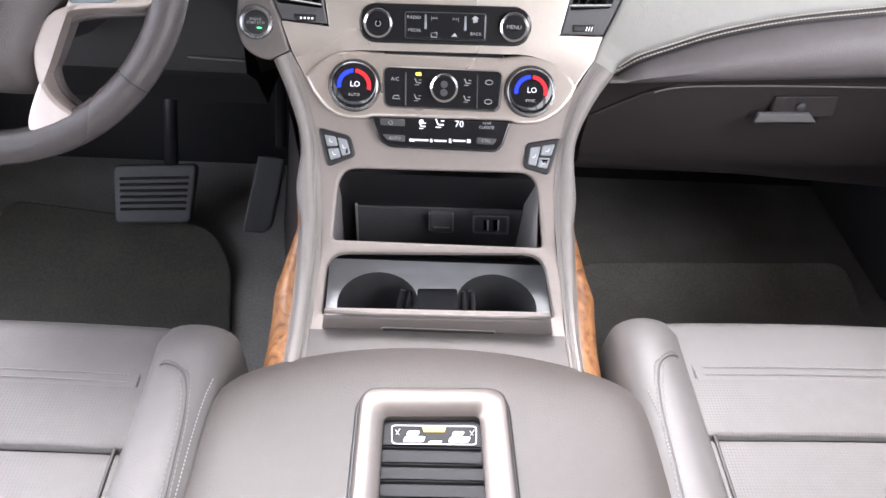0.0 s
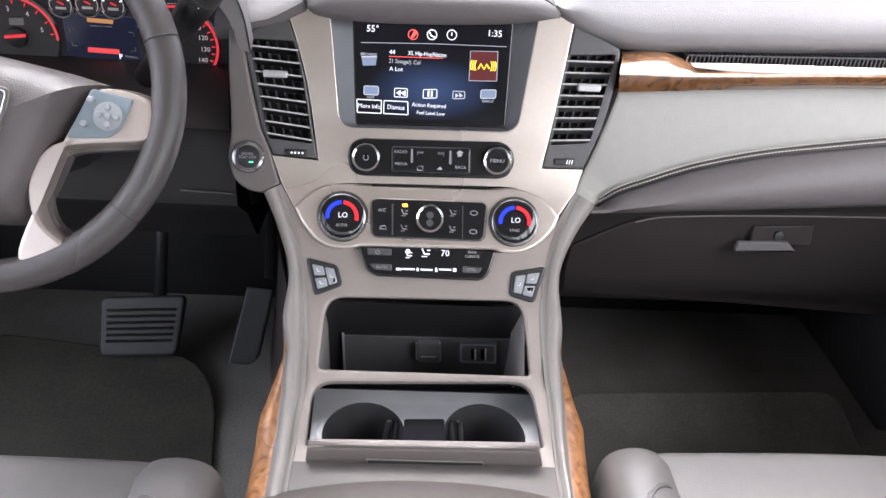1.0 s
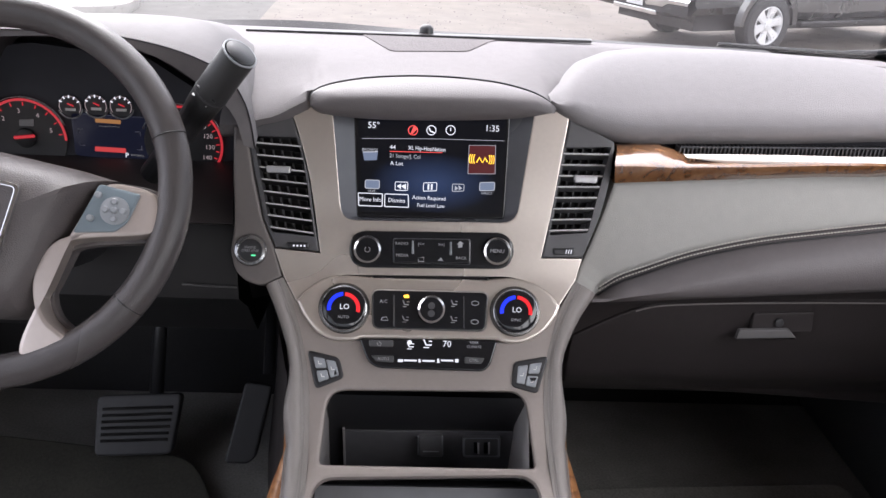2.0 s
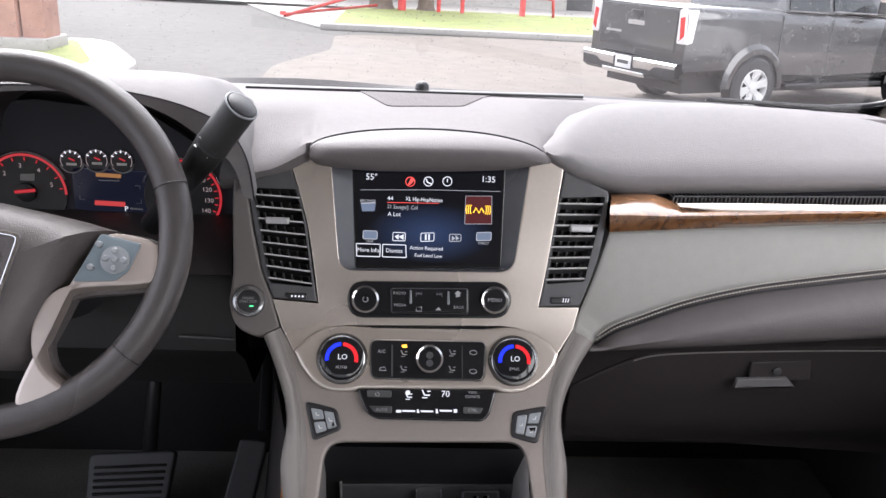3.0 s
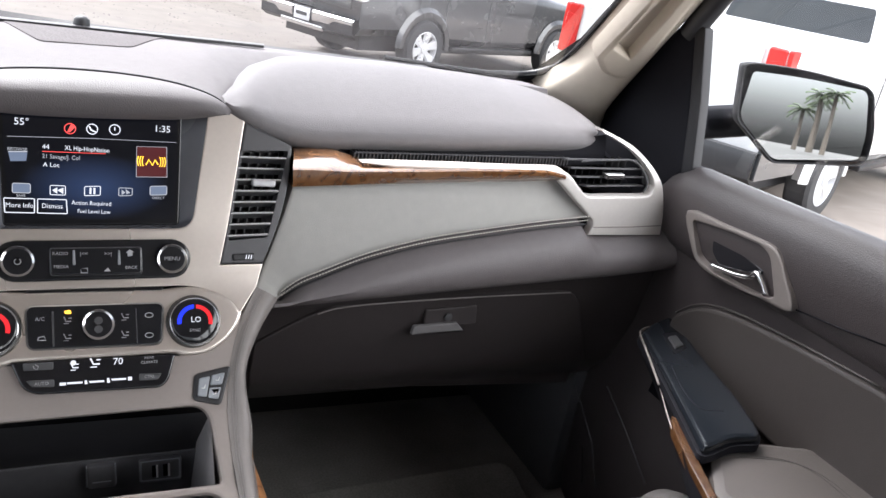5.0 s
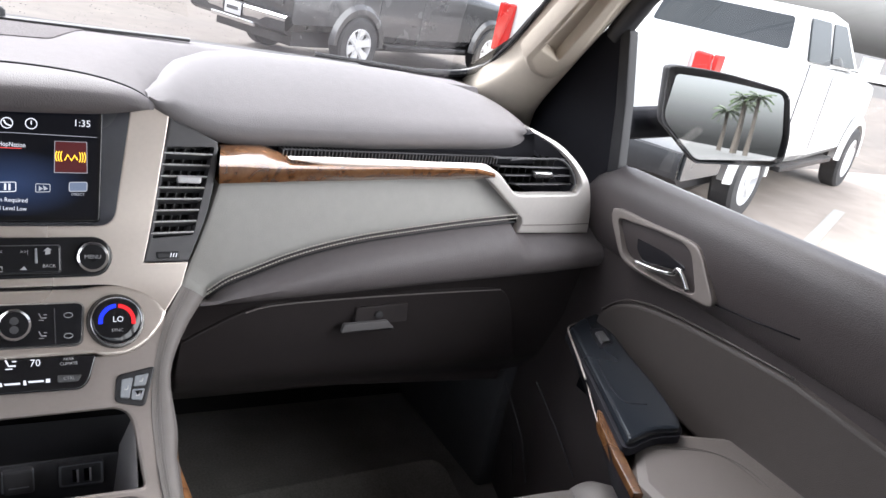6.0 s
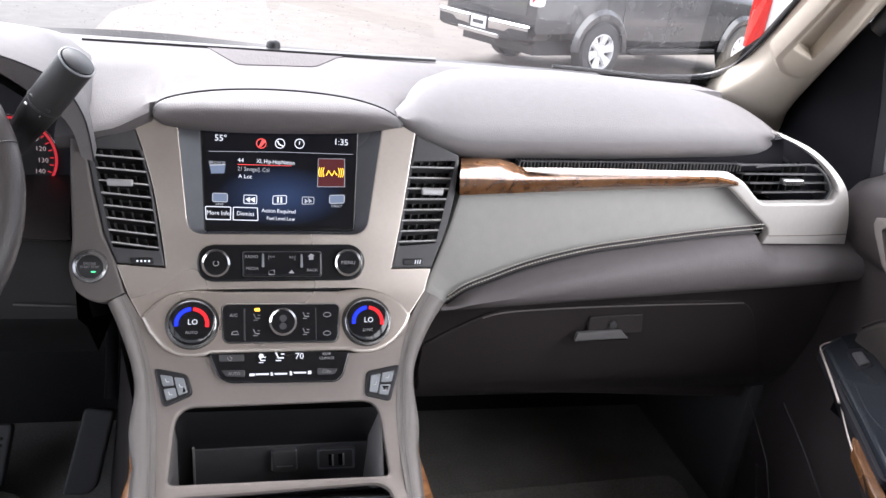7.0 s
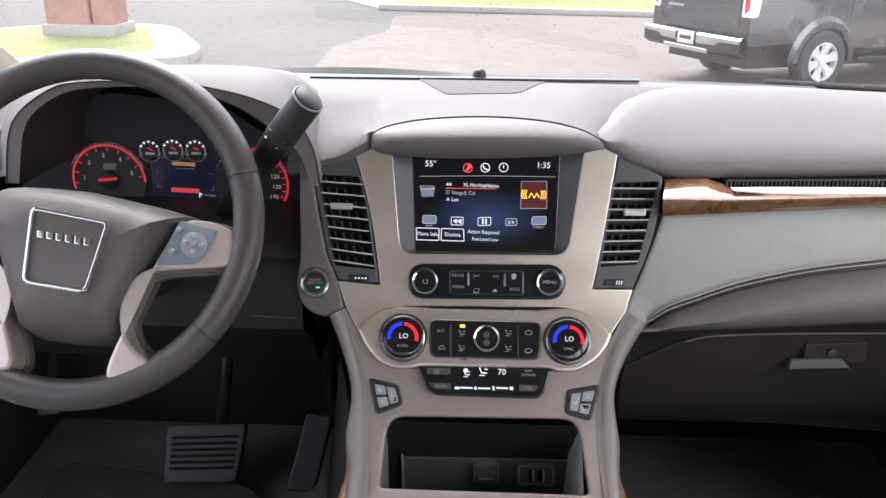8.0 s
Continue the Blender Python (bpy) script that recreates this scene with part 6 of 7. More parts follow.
part("info_bar", plate([(-0.399, 1.288), (-0.368, 1.287), (-0.369, 1.282), (-0.399, 1.283)], CL, 0.002, 0.0036, 0.0), glow("info_amber", (0.30, 0.14, 0.05), 0.4), info)
part("info_bar", plate([(-0.396, 1.279), (-0.371, 1.279), (-0.371, 1.278), (-0.396, 1.278)], CL, 0.002, 0.0036, 0.0), GREY_INK, info)
part("info_bar", plate([(-0.403, 1.252), (-0.366, 1.251), (-0.366, 1.245), (-0.404, 1.246)], CL, 0.002, 0.0036, 0.0), glow("info_red", (0.40, 0.04, 0.04), 0.5), info)
for _x, _z, _u, _w in ((-0.421, 1.274, 1, 1), (-0.346, 1.273, -1, 1), (-0.421, 1.253, 1, -1), (-0.346, 1.250, -1, -1)):
    part("info_bracket", tube([CL(_x + 0.006 * _u, _z, 0.0036), CL(_x, _z, 0.0036), CL(_x, _z - 0.005 * _w, 0.0036)], 0.0005, 4), GREY_INK, info)
ink("gear_letter", "P", *(-0.365, 1.242), 0.009, CL, 0.0036, WHITE_INK, info, up=1)
part("gear_bar", plate([(-0.360, 1.244), (-0.345, 1.243), (-0.345, 1.241), (-0.360, 1.242)], CL, 0.002, 0.0036, 0.0), GREY_INK, info)

# driver-side lower dash
low_l = []
for i in range(12):
    x = -0.84 + 0.055 * i
    low_l.append([(x, 0.97, 1.20), (x, 0.93, 1.195), (x, 0.905, 1.16), (x, 0.905, 1.09), (x, 0.912, 1.085), (x, 0.96, 1.05), (x, 1.02, 0.98), (x, 1.30, 0.95)])
KNEE = mat("knee_plastic", (0.009, 0.009, 0.010), 0.5, vary=0.1, scale=80)
part("driver_knee_panel", loft(low_l), KNEE, dash, "dark knee panel under the steering column")
part("knee_edge", tube([Vector((x, 0.903, z)) for x, z in [(-0.303, 1.110), (-0.272, 1.109), (-0.236, 1.108)]], 0.0015, 6), GREY, dash, "thin pale edge")
part("column_side", loft([[(-0.236, 0.935, 1.31), (-0.236, 0.90, 1.20), (-0.215, 0.89, 1.10)], [(-0.236, 1.10, 1.31), (-0.236, 1.10, 1.20), (-0.215, 1.10, 1.0)]]), BLACK, dash)
for s in (1, -1):
    part("stack_flank", loft([[(s * 0.192, 0.893, 1.105), (s * 0.165, 0.82, 1.03), (s * 0.18, 0.80, 0.80), (s * 0.2, 0.80, 0.62)], [(s * 0.22, 1.20, 1.14), (s * 0.22, 1.2, 1.03), (s * 0.24, 1.2, 0.80), (s * 0.26, 1.2, 0.62)]]), LOW, dash)

# ---- pedals and mats ----
PEDAL = lambda a, b, h=0.0: Vector((-0.4 + a, 1.15 + 0.48 * b - 0.877 * h, 0.75 + 0.877 * b + 0.48 * h))
PED = mat("pedal_rubber", (0.032, 0.032, 0.034), 0.5, vary=0.15, scale=80, bump=0.2, bscale=400)
bp = thing("brake_pedal", "wide ribbed grey rubber brake pedal", "pedal")
bq = [(-0.131, 0.016), (0.009, 0.024), (-0.004, -0.078), (-0.131, -0.084)]
part("pedal_pad", plate(fillet(bq, 0.012), PEDAL, -0.012, 0.006, 0.004), PED, bp)
for _k in range(6):
    w = 0.22 + 0.105 * _k
    part("pedal_rib", tube([PEDAL(*corner(bq, 0.08, w), 0.006), PEDAL(*corner(bq, 0.92, w), 0.006)], 0.0026, 6), RUBBER, bp)
part("pedal_arm", tube([(-0.44, 1.17, 0.75), (-0.44, 1.25, 0.90), (-0.44, 1.27, 1.05)], 0.012, 8), BLACK, bp)
pk = thing("parking_brake_pedal", "small grey parking brake pedal beside the footwell wall", "pedal")
part("pedal_pad", plate(fillet([(-0.361, 0.065), (-0.322, 0.066), (-0.322, 0.029), (-0.363, 0.026)], 0.006), PEDAL, -0.010, 0.006, 0.004), PED, pk)
part("pedal_arm", tube([PEDAL(*(-0.341, 0.049), -0.01), PEDAL(*(-0.341, 0.049), -0.01) + Vector((0, 0.08, 0.25))], 0.010, 8), BLACK, pk)
gp = thing("accelerator_pedal", "tall narrow black accelerator pedal", "pedal")
part("pedal_pad", plate(fillet([(0.112, 0.045), (0.158, 0.040), (0.135, -0.080), (0.122, -0.092), (0.083, -0.090)], 0.008), PEDAL, -0.010, 0.006, 0.004), mat("accelerator_rubber", (0.020, 0.020, 0.022), 0.5, vary=0.1, scale=80), gp)
part("pedal_arm", tube([(-0.25, 1.18, 0.80), (-0.25, 1.28, 0.98)], 0.010, 8), BLACK, gp)
mt = thing("floor_mat", "dark olive-black carpet mat in the driver's footwell", "floor mat")
MATM = mat("mat_carpet", (0.048, 0.046, 0.037), 0.95, vary=0.4, scale=220, bump=1.0, bscale=600, big=12)
part("mat", plate(fillet([(-0.74, 0.60), (-0.27, 0.60), (-0.30, 0.88), (-0.33, 1.06), (-0.38, 1.13), (-0.74, 1.17)], 0.04), lambda x, y, h=0.0: Vector((x, y, 0.622 + h + max(0, y - 1.0) * 0.25)), 0.0, 0.010, 0.004, cuts=0.05), MATM, mt)
mt2 = thing("floor_mat", "dark carpet mat in the passenger's footwell", "floor mat")
part("mat", plate(fillet([(0.25, 0.50), (0.765, 0.50), (0.765, 1.10), (0.27, 1.08)], 0.04), lambda x, y, h=0.0: Vector((x, y, 0.622 + h + max(0, y - 1.0) * 0.25)), 0.0, 0.010, 0.004, cuts=0.05), CARPET, mt2)

# ---- front seats ----


def seat(name, xs, y_front, label):
    """A front seat cushion: a padded centre with a thigh section between two bolsters. xs: inner bolster edge, inner seam, outer seam, outer edge."""
    s = thing(name, label, "car seat")
    x0, x1, x2, x3 = xs
    sg = 1 if x3 > x0 else -1

    def block(xa, xb, ya, yb, top, r, crown, rs=0.012, re=0.005):
        rows = []
        nx, ny = 13, 22
        for j in range(ny + 1):
            v = 0.5 - 0.5 * math.cos(math.pi * j / ny)
            y = ya + (yb - ya) * v
            row = []
            for i in range(nx + 1):
                u = 0.5 - 0.5 * math.cos(math.pi * i / nx)
                ex, ey = min(u, 1 - u) * abs(xb - xa), min(v * abs(yb - ya), (1 - v) * abs(yb - ya))
                rv = r if v < 0.5 else re
                drop = rs * max(0, 1 - ex / rs) ** 2.4 + rv * max(0, 1 - ey / rv) ** 2.4
                row.append((xa + (xb - xa) * u, y, top - drop + crown * math.sin(math.pi * u)))
            rows.append(row)
        return loft(rows)

    xi, xo = x1 - sg * 0.028, x2 + sg * 0.02
    part("thigh_cushion", block(xi, xo, y_front, y_front - 0.174, 0.928, 0.022, 0.006), LEATHER, s, "smooth leather thigh section")
    part("seat_cushion", block(xi, xo, y_front - 0.174, y_front - 0.62, 0.927, 0.006, 0.005), PERF, s, "perforated leather centre section")
    for dy in (0.082, 0.092):
        part("double_stitching", stitches([(x1 + (x2 - x1) * (0.03 + 0.94 * i / 20), y_front - dy, 0.9295 + 0.006 * math.sin(math.pi * (0.03 + 0.94 * i / 20))) for i in range(21)], 90, 0.0007, 0.8), LTHREAD, s, "tonal double stitching")
    part("perforated_field", block(xi, xo, y_front - 0.097, y_front - 0.1736, 0.9292, 0.002, 0.006), PERF, s, "finely perforated leather")
    for a, b, nm in ((x0, x1, "inner_bolster"), (x3, x2, "outer_bolster")):
        rows = []
        for j in range(25):
            d = 0.64 * j / 24
            y = y_front + 0.016 - d
            k = min(1.0, math.sqrt(max(0.0, 1 - (1 - min(d / 0.045, 1)) ** 2)))
            row = []
            for i in range(15):
                t = math.pi * i / 14
                row.append((a + (b - a) * (0.5 - 0.5 * math.cos(t)), y, 0.78 + (0.166 * k) * (0.62 + 0.38 * math.sin(t) ** 0.5)))
            rows.append([(row[0][0], y, 0.70)] + row + [(row[-1][0], y, 0.80)])
        rows.insert(0, [(x, y_front + 0.016, 0.72) for x, y, z in rows[0]])
        part(nm, loft(rows), LEATHER, s, "rounded leather side bolster")
        sew = ring([Vector((a + (b - a) * q, y_front - w, 0.78 + 0.166 * (0.62 + 0.38 * math.sin(math.acos(1 - 2 * q)) ** 0.5))) for q, w in ((0.99, 0.076), (0.75, 0.077), (0.55, 0.083), (0.41, 0.100), (0.33, 0.14), (0.30, 0.20), (0.28, 0.28), (0.27, 0.5))], False, 4)
        # darker tube paints the shade in the sewn fold
        part("bolster_fold_shade", tube(sew, 0.0013, 6), FOLD, s, "dark tube for the shade in the bolster's sewn fold")
        for off in (-0.0045, 0.0045):
            part("bolster_seam", stitches([v + Vector((-sg * off * 0.9 if v.y < y_front - 0.09 else 0.0, off if v.y > y_front - 0.11 else 0.0, 0.0009)) for v in sew], 80, 0.0006, 0.8), LTHREAD, s, "tonal bolster stitching")
    for xs_, nm in ((x1, "inner"), (x2, "outer")):
        # dark tube paints the crease's shade beside the cushion
        part("bolster_crease_shade", tube([(xs_, y_front - q, zc) for q, zc in ((0.0, 0.893), (0.012, 0.908), (0.03, 0.919), (0.06, 0.9265), (0.1, 0.9283), (0.3, 0.9283), (0.6, 0.9283))], 0.0021, 6), LOW, s, "dark tube for the crease's shade between bolster and cushion")
    part("seat_front", loft([[(x, y_front - 0.0, 0.908), (x, y_front + 0.008, 0.87), (x, y_front - 0.01, 0.74), (x, y_front - 0.06, 0.66)] for x in (x0 + sg * 0.02, (x1 + x2) / 2, x3 - sg * 0.02)]), LEATHER, s, "leather seat front")
    part("seat_base", box(min(x0, x3) + 0.03, max(x0, x3) - 0.03, y_front - 0.60, y_front - 0.06, 0.625, 0.80, 0.01), BLACK, s, "black seat base on its floor rails")
    return s


seat("passenger_seat", (0.204, 0.281, 0.66, 0.74), 0.676, "light grey leather passenger seat with perforated centre")
seat("driver_seat", (-0.214, -0.302, -0.66, -0.74), 0.645, "light grey leather driver's seat with perforated centre")


def slab(origin, right, up, out):
    o, a, b, c = (Vector(v) for v in (origin, right, up, out))
    return lambda x, y, h=0.0: o + a * x + b * y + c * h


# ---- passenger side: pillar, sail panel, door ----
rows = []
for g, m, r in (((0.735, 1.34, 1.25), (0.74, 1.23, 1.22), (0.86, 1.16, 1.19)), ((0.735, 1.30, 1.335), (0.74, 1.20, 1.325), (0.83, 1.15, 1.30)), ((0.728, 1.250, 1.365), (0.730, 1.175, 1.368), (0.80, 1.12, 1.345)), ((0.744, 1.162, 1.434), (0.746, 1.095, 1.438), (0.80, 1.045, 1.442)),
                ((0.717, 1.034, 1.532), (0.724, 0.985, 1.538), (0.80, 0.949, 1.560)), ((0.677, 0.905, 1.630), (0.685, 0.865, 1.638), (0.785, 0.86, 1.66)), ((0.63, 0.72, 1.772), (0.64, 0.69, 1.782), (0.755, 0.70, 1.80))):
    g, m, r = Vector(g), Vector(m), Vector(r)
    rows.append([g + Vector((0.002, 0.002, 0.0)), g, g.lerp(m, 0.35) + Vector((0, -0.004, -0.004)), m, m.lerp(r, 0.5) + Vector((-0.006, -0.008, -0.004)), r, r + Vector((0.03, 0.03, 0.02))])
pil = thing("a_pillar", "beige windshield pillar trim with a grab handle", "pillar")
part("pillar_trim", loft([ring(list(q), False, 4) for q in zip(*[ring(list(c), False, 4) for c in zip(*rows)])]), BEIGE, pil, "grained beige pillar trim")
PQ = slab((0, 1.08, 1.44), (1, 0, 0), (0, -0.734, 0.679), (0, -0.679, -0.734))
gh = fillet([(0.697, 0.032), (0.732, -0.003), (0.774, -0.018), (0.794, -0.004), (0.794, 0.040), (0.760, 0.192), (0.742, 0.273), (0.682, 0.256), (0.687, 0.174)], [0.01, 0.015, 0.015, 0.01, 0.03, 0.05, 0.02, 0.02, 0.03])
gslot = fillet([(0.707, 0.065), (0.757, 0.042), (0.740, 0.154), (0.723, 0.244), (0.682, 0.245), (0.700, 0.151)], [0.008, 0.006, 0.03, 0.02, 0.02, 0.03])
part("grab_handle", plate(gh, PQ, 0.0, 0.030, 0.012, holes=[gslot], hr=0.003), BEIGE, pil, "moulded beige grab handle")
part("handle_pocket", plate(grow(gslot, 0.003), PQ, 0.004, 0.010, 0.0), mat("pocket_trim", (0.42, 0.37, 0.31), 0.5, vary=0.05, scale=60), pil, "hollow behind the handle")
part("frit_edge", tube(ring([(0.45, 1.268, 1.372), (0.60, 1.255, 1.370), (0.69, 1.248, 1.372), (0.738, 1.219, 1.392), (0.742, 1.160, 1.437), (0.715, 1.033, 1.536), (0.63, 0.72, 1.775)], False, 5), [0.004] * 8 + [0.007] * 8 + [0.005] * 15, 6), GLOSS, pil, "black painted glass edge")
part("pillar_skin", loft([[r[5] + Vector((0.032, 0.03, 0.02)), r[5] + Vector((0.036, 0.05, 0.03)), r[1] + Vector((0.055, 0.045, 0.03)), r[1] + Vector((0.030, 0.034, 0.022))] for r in rows]), BODY, pil, "painted outer skin")
_f = ring([(0.52, 1.262, 1.368), (0.62, 1.253, 1.369), (0.70, 1.244, 1.375), (0.738, 1.219, 1.392), (0.742, 1.160, 1.437), (0.715, 1.033, 1.536), (0.63, 0.72, 1.775)], False, 5)
part("frit_band", loft([[p + Vector((0.0, 0.004, 0.0)) for p in map(Vector, _f)], [p + Vector((0.05, 0.01, -0.012)) for p in map(Vector, _f)]]), RUBBER, pil, "black painted glass border")
# driver-side pillar, mirrored in plain form
rows_l = [[Vector((-v.x, v.y, v.z)) for v in r] for r in rows]
setting("pillar_front_left", loft(rows_l), BEIGE, "beige windshield pillar trim", "pillar")

door = thing("car_door", "dark vinyl front passenger door with leather insert and armrest", "car door")
door.location = (0.0, 0.006, 0.003)
zs = [(1.338, 0.835), (1.340, 0.815), (1.330, 0.797), (1.305, 0.787), (1.27, 0.786), (1.235, 0.792), (1.20, 0.800), (1.195, 0.806), (1.12, 0.812), (1.04, 0.812), (1.00, 0.806), (0.97, 0.80), (0.93, 0.79), (0.80, 0.785), (0.70, 0.79), (0.63, 0.80)]
rows = []
for y in (1.02, 0.955, 0.92, 0.88, 0.80, 0.70, 0.60, 0.50, 0.30, 0.10, -0.15, -0.42):
    k = max(0.0, (y - 0.86) / 0.1)
    rows.append([(x + 0.03 * k, y, z - (0.03 * (y - 0.89) / 0.06 if y > 0.89 and z > 1.29 else 0.0) + (0.032 * (0.6 - y) - 0.009) * (z > 1.2)) for z, x in zs])
part("door_panel", loft(rows), DOORTRIM, door, "dark grained door panel")
DS = sidewall(0.806, 0.0)
insert = ring([(0.826, 1.082), (0.821, 1.107), (0.784, 1.139), (0.724, 1.159), (0.609, 1.173), (0.490, 1.181)], False, 4) + [Vector(p) for p in [(0.20, 1.16), (0.20, 1.02), (0.55, 1.03), (0.78, 1.06)]]
part("door_insert", plate(insert, DS, -0.01, 0.010, 0.006), DOORCLOTH, door, "grey-brown leather insert")
ELBOW = mat("elbow_leather", (0.076, 0.067, 0.062), 0.48, vary=0.06, scale=80, bump=0.25, bscale=900, cell=True)
part("insert_piping", tube([DS(y, z + 0.002, 0.006) for y, z in ring([(0.822, 1.109), (0.785, 1.141), (0.724, 1.161), (0.610, 1.174), (0.491, 1.182)], False, 4)], 0.0015, 6), DOORCLOTH, door, "piping above the insert")
bz = ring([(0.843, 1.267), (0.758, 1.275), (0.697, 1.279), (0.670, 1.275), (0.648, 1.252), (0.623, 1.214), (0.672, 1.207), (0.737, 1.200), (0.790, 1.202), (0.817, 1.222)], True, 4)
bz_in = fillet([(0.828, 1.258), (0.755, 1.268), (0.699, 1.272), (0.680, 1.265), (0.652, 1.217), (0.688, 1.208), (0.759, 1.204), (0.797, 1.212)], 0.010)
HS = sidewall(0.790)
hb = part("handle_bezel", plate(bz, HS, -0.01, 0.008, 0.004, holes=[bz_in], hr=0.002), mat("handle_bezel_trim", (0.20, 0.178, 0.165), 0.42, metal=0.35, vary=0.05, scale=150), door, "satin taupe handle surround")
part("handle_well", plate(grow(bz_in, 0.002), HS, -0.014, -0.008, 0.0), BLACK, door, "black handle recess")
hp = [Vector((0.785, y, z)) for y, z in [(0.771, 1.212), (0.731, 1.217), (0.702, 1.225), (0.694, 1.234), (0.683, 1.230), (0.668, 1.215)]]
part("door_handle", tube(ring(hp, False, 4), [0.0028] * 9 + [0.0042] * 12, 8), CHROME, door, "bright chrome pull lever")
part("door_handle_blade", plate(fillet([(0.787, 1.251), (0.771, 1.254), (0.686, 1.241), (0.688, 1.234), (0.760, 1.215), (0.780, 1.228)], 0.004), HS, -0.006, 0.002, 0.002), GLOSS, door, "gloss black lever blade")
for _p in ((0.810, 1.235), (0.807, 1.229)):
    part("lock_mark", turned([(0.0028, -0.006), (0.0028, -0.002), (0.002, -0.0015)], HS, *_p, 12), SWITCH, door)
# near-black tube stands in for shade along the panel's crease
part("door_crease_shade", tube([Vector((0.791, y, z)) for y, z in [(0.626, 1.216), (0.562, 1.224), (0.498, 1.234)]], 0.0012, 6), SAIL, door)
# armrest with switch plate, wood edge and elbow pad
ARZ = lambda x, y, h=0.0: Vector((x, y, 1.085 + h))
ap = fillet([(0.736, 0.811), (0.772, 0.834), (0.830, 0.856), (0.779, 0.728), (0.755, 0.638), (0.722, 0.562), (0.708, 0.550), (0.674, 0.556), (0.628, 0.544), (0.617, 0.544), (0.673, 0.667)], [0.006, 0.01, 0.008, 0.05, 0.05, 0.006, 0.006, 0.03, 0.005, 0.005, 0.05])
pl_ = part("switch_plate", plate(ap, ARZ, -0.004, 0.004, 0.006), mat("switch_plate_black", (0.008, 0.010, 0.013), 0.24, vary=0.08, scale=60), door, "gloss black window switch plate")
# near-black sheet under the plate paints the shade in its gap
part("plate_shadow_gap", plate(grow(ap, 0.004), ARZ, -0.016, -0.006, 0.0), SAIL, door)
part("window_switch", plate(fillet([(0.762, 0.800), (0.793, 0.802), (0.774, 0.755), (0.737, 0.741)], 0.005), ARZ, 0.0, 0.0045, 0.0008), SAIL, pl_, "recessed window switch pocket")
part("switch_key", plate(fillet([(0.762, 0.786), (0.780, 0.789), (0.770, 0.759), (0.748, 0.752)], 0.004), ARZ, 0.003, 0.0075, 0.002), GREY, pl_, "window switch rocker")
part("plate_groove", tube([ARZ(x, y, 0.0038) for x, y in ring([(0.712, 0.718), (0.685, 0.665), (0.674, 0.631), (0.676, 0.612), (0.702, 0.604)], False, 4)], 0.0009, 6), SAIL, pl_)
part("plate_edge", tube([ARZ(x, y, -0.006) for x, y in ring([(0.778, 0.839), (0.748, 0.827), (0.732, 0.803), (0.702, 0.746), (0.670, 0.687)], False, 4)], 0.0016, 8), TAUPE, door, "thin satin edge")
part("wood_trim", plate([(0.648, 0.630), (0.650, 0.622), (0.636, 0.590), (0.617, 0.546), (0.586, 0.475), (0.574, 0.478), (0.598, 0.539), (0.629, 0.605)], level(1.07), -0.010, 0.002, 0.002), WOODDOOR, door, "burl wood armrest edge")
part("trim_edge", tube([Vector((x, y, 1.066)) for x, y in ring([(0.685, 0.697), (0.639, 0.620), (0.603, 0.543), (0.578, 0.482)], False, 4)], 0.0012, 6), TAUPE, door, "thin satin edge")
# the side's near-black colour stands in for the shaded void below the plate
part("armrest_side", loft([[Vector((x, y, 1.072)), Vector((x + 0.01, y, 1.04)), Vector((x + 0.05, y, 1.00)), Vector((0.80, y, 0.97))] for x, y in [(0.754, 0.829), (0.700, 0.724), (0.657, 0.645), (0.587, 0.528), (0.562, 0.465)]] + [[(0.62, 0.3, 1.072), (0.63, 0.3, 1.04), (0.67, 0.3, 1.0), (0.80, 0.3, 0.97)]]), SAIL, door, "armrest side, near black for the unlit void")
el = ring([(0.641, 0.554), (0.662, 0.570), (0.694, 0.575), (0.742, 0.570), (0.797, 0.552), (0.861, 0.542), (0.884, 0.526), (0.898, 0.504)], False, 3) + [Vector(p) for p in ((0.90, 0.30), (0.60, 0.30), (0.60, 0.50))]
part("elbow_pad", plate(el, level(1.06), -0.03, 0.006, 0.014), ELBOW, door, "padded leather elbow rest")
for _o in (0.0, 0.006):
    part("elbow_stitching", stitches([(x + _o, y - _o, 1.0662) for x, y in ring([(0.651, 0.557), (0.706, 0.543), (0.745, 0.525), (0.760, 0.495), (0.759, 0.455)], False, 4)], 40, 0.0008, 0.9), FOLD, door)
# grey tubes paint the faint reflections along the door pocket
for _q in ([(0.912, 0.811), (0.888, 0.753)], [(0.968, 0.895), (0.891, 0.831), (0.853, 0.768)], [(0.893, 0.940), (0.822, 0.899), (0.754, 0.853)]):
    part("door_pocket_glint", tube([Vector((0.775, y, z)) for y, z in _q], 0.0012, 5), GREY, door, "faint reflective streak painted along the door pocket")
POSTM = mat("post_vinyl", (0.012, 0.012, 0.014), 0.55, vary=0.08, scale=80)
sail = part("sail_panel", plate(fillet([(1.200, 1.340), (1.200, 1.220), (0.960, 1.220), (0.918, 1.295), (0.907, 1.309), (0.930, 1.391), (0.965, 1.502), (0.976, 1.535), (1.059, 1.456)], 0.006), sidewall(0.83), -0.01, 0.012, 0.006), SAIL, door, "matt black mirror sail panel")
part("window_post", plate([(0.912, 1.300), (0.889, 1.311), (0.913, 1.412), (0.946, 1.513), (0.970, 1.517), (0.934, 1.400)], sidewall(0.825), -0.006, 0.010, 0.003), POSTM, door, "black window frame post")
part("window_frame", tube([Vector((0.825, 0.985, 1.50)), Vector((0.815, 0.93, 1.565)), Vector((0.79, 0.75, 1.70)), Vector((0.77, 0.45, 1.775)), Vector((0.765, -0.4, 1.78))], 0.018, 8), BLACK, door, "black window frame")
bm = bmesh.new()
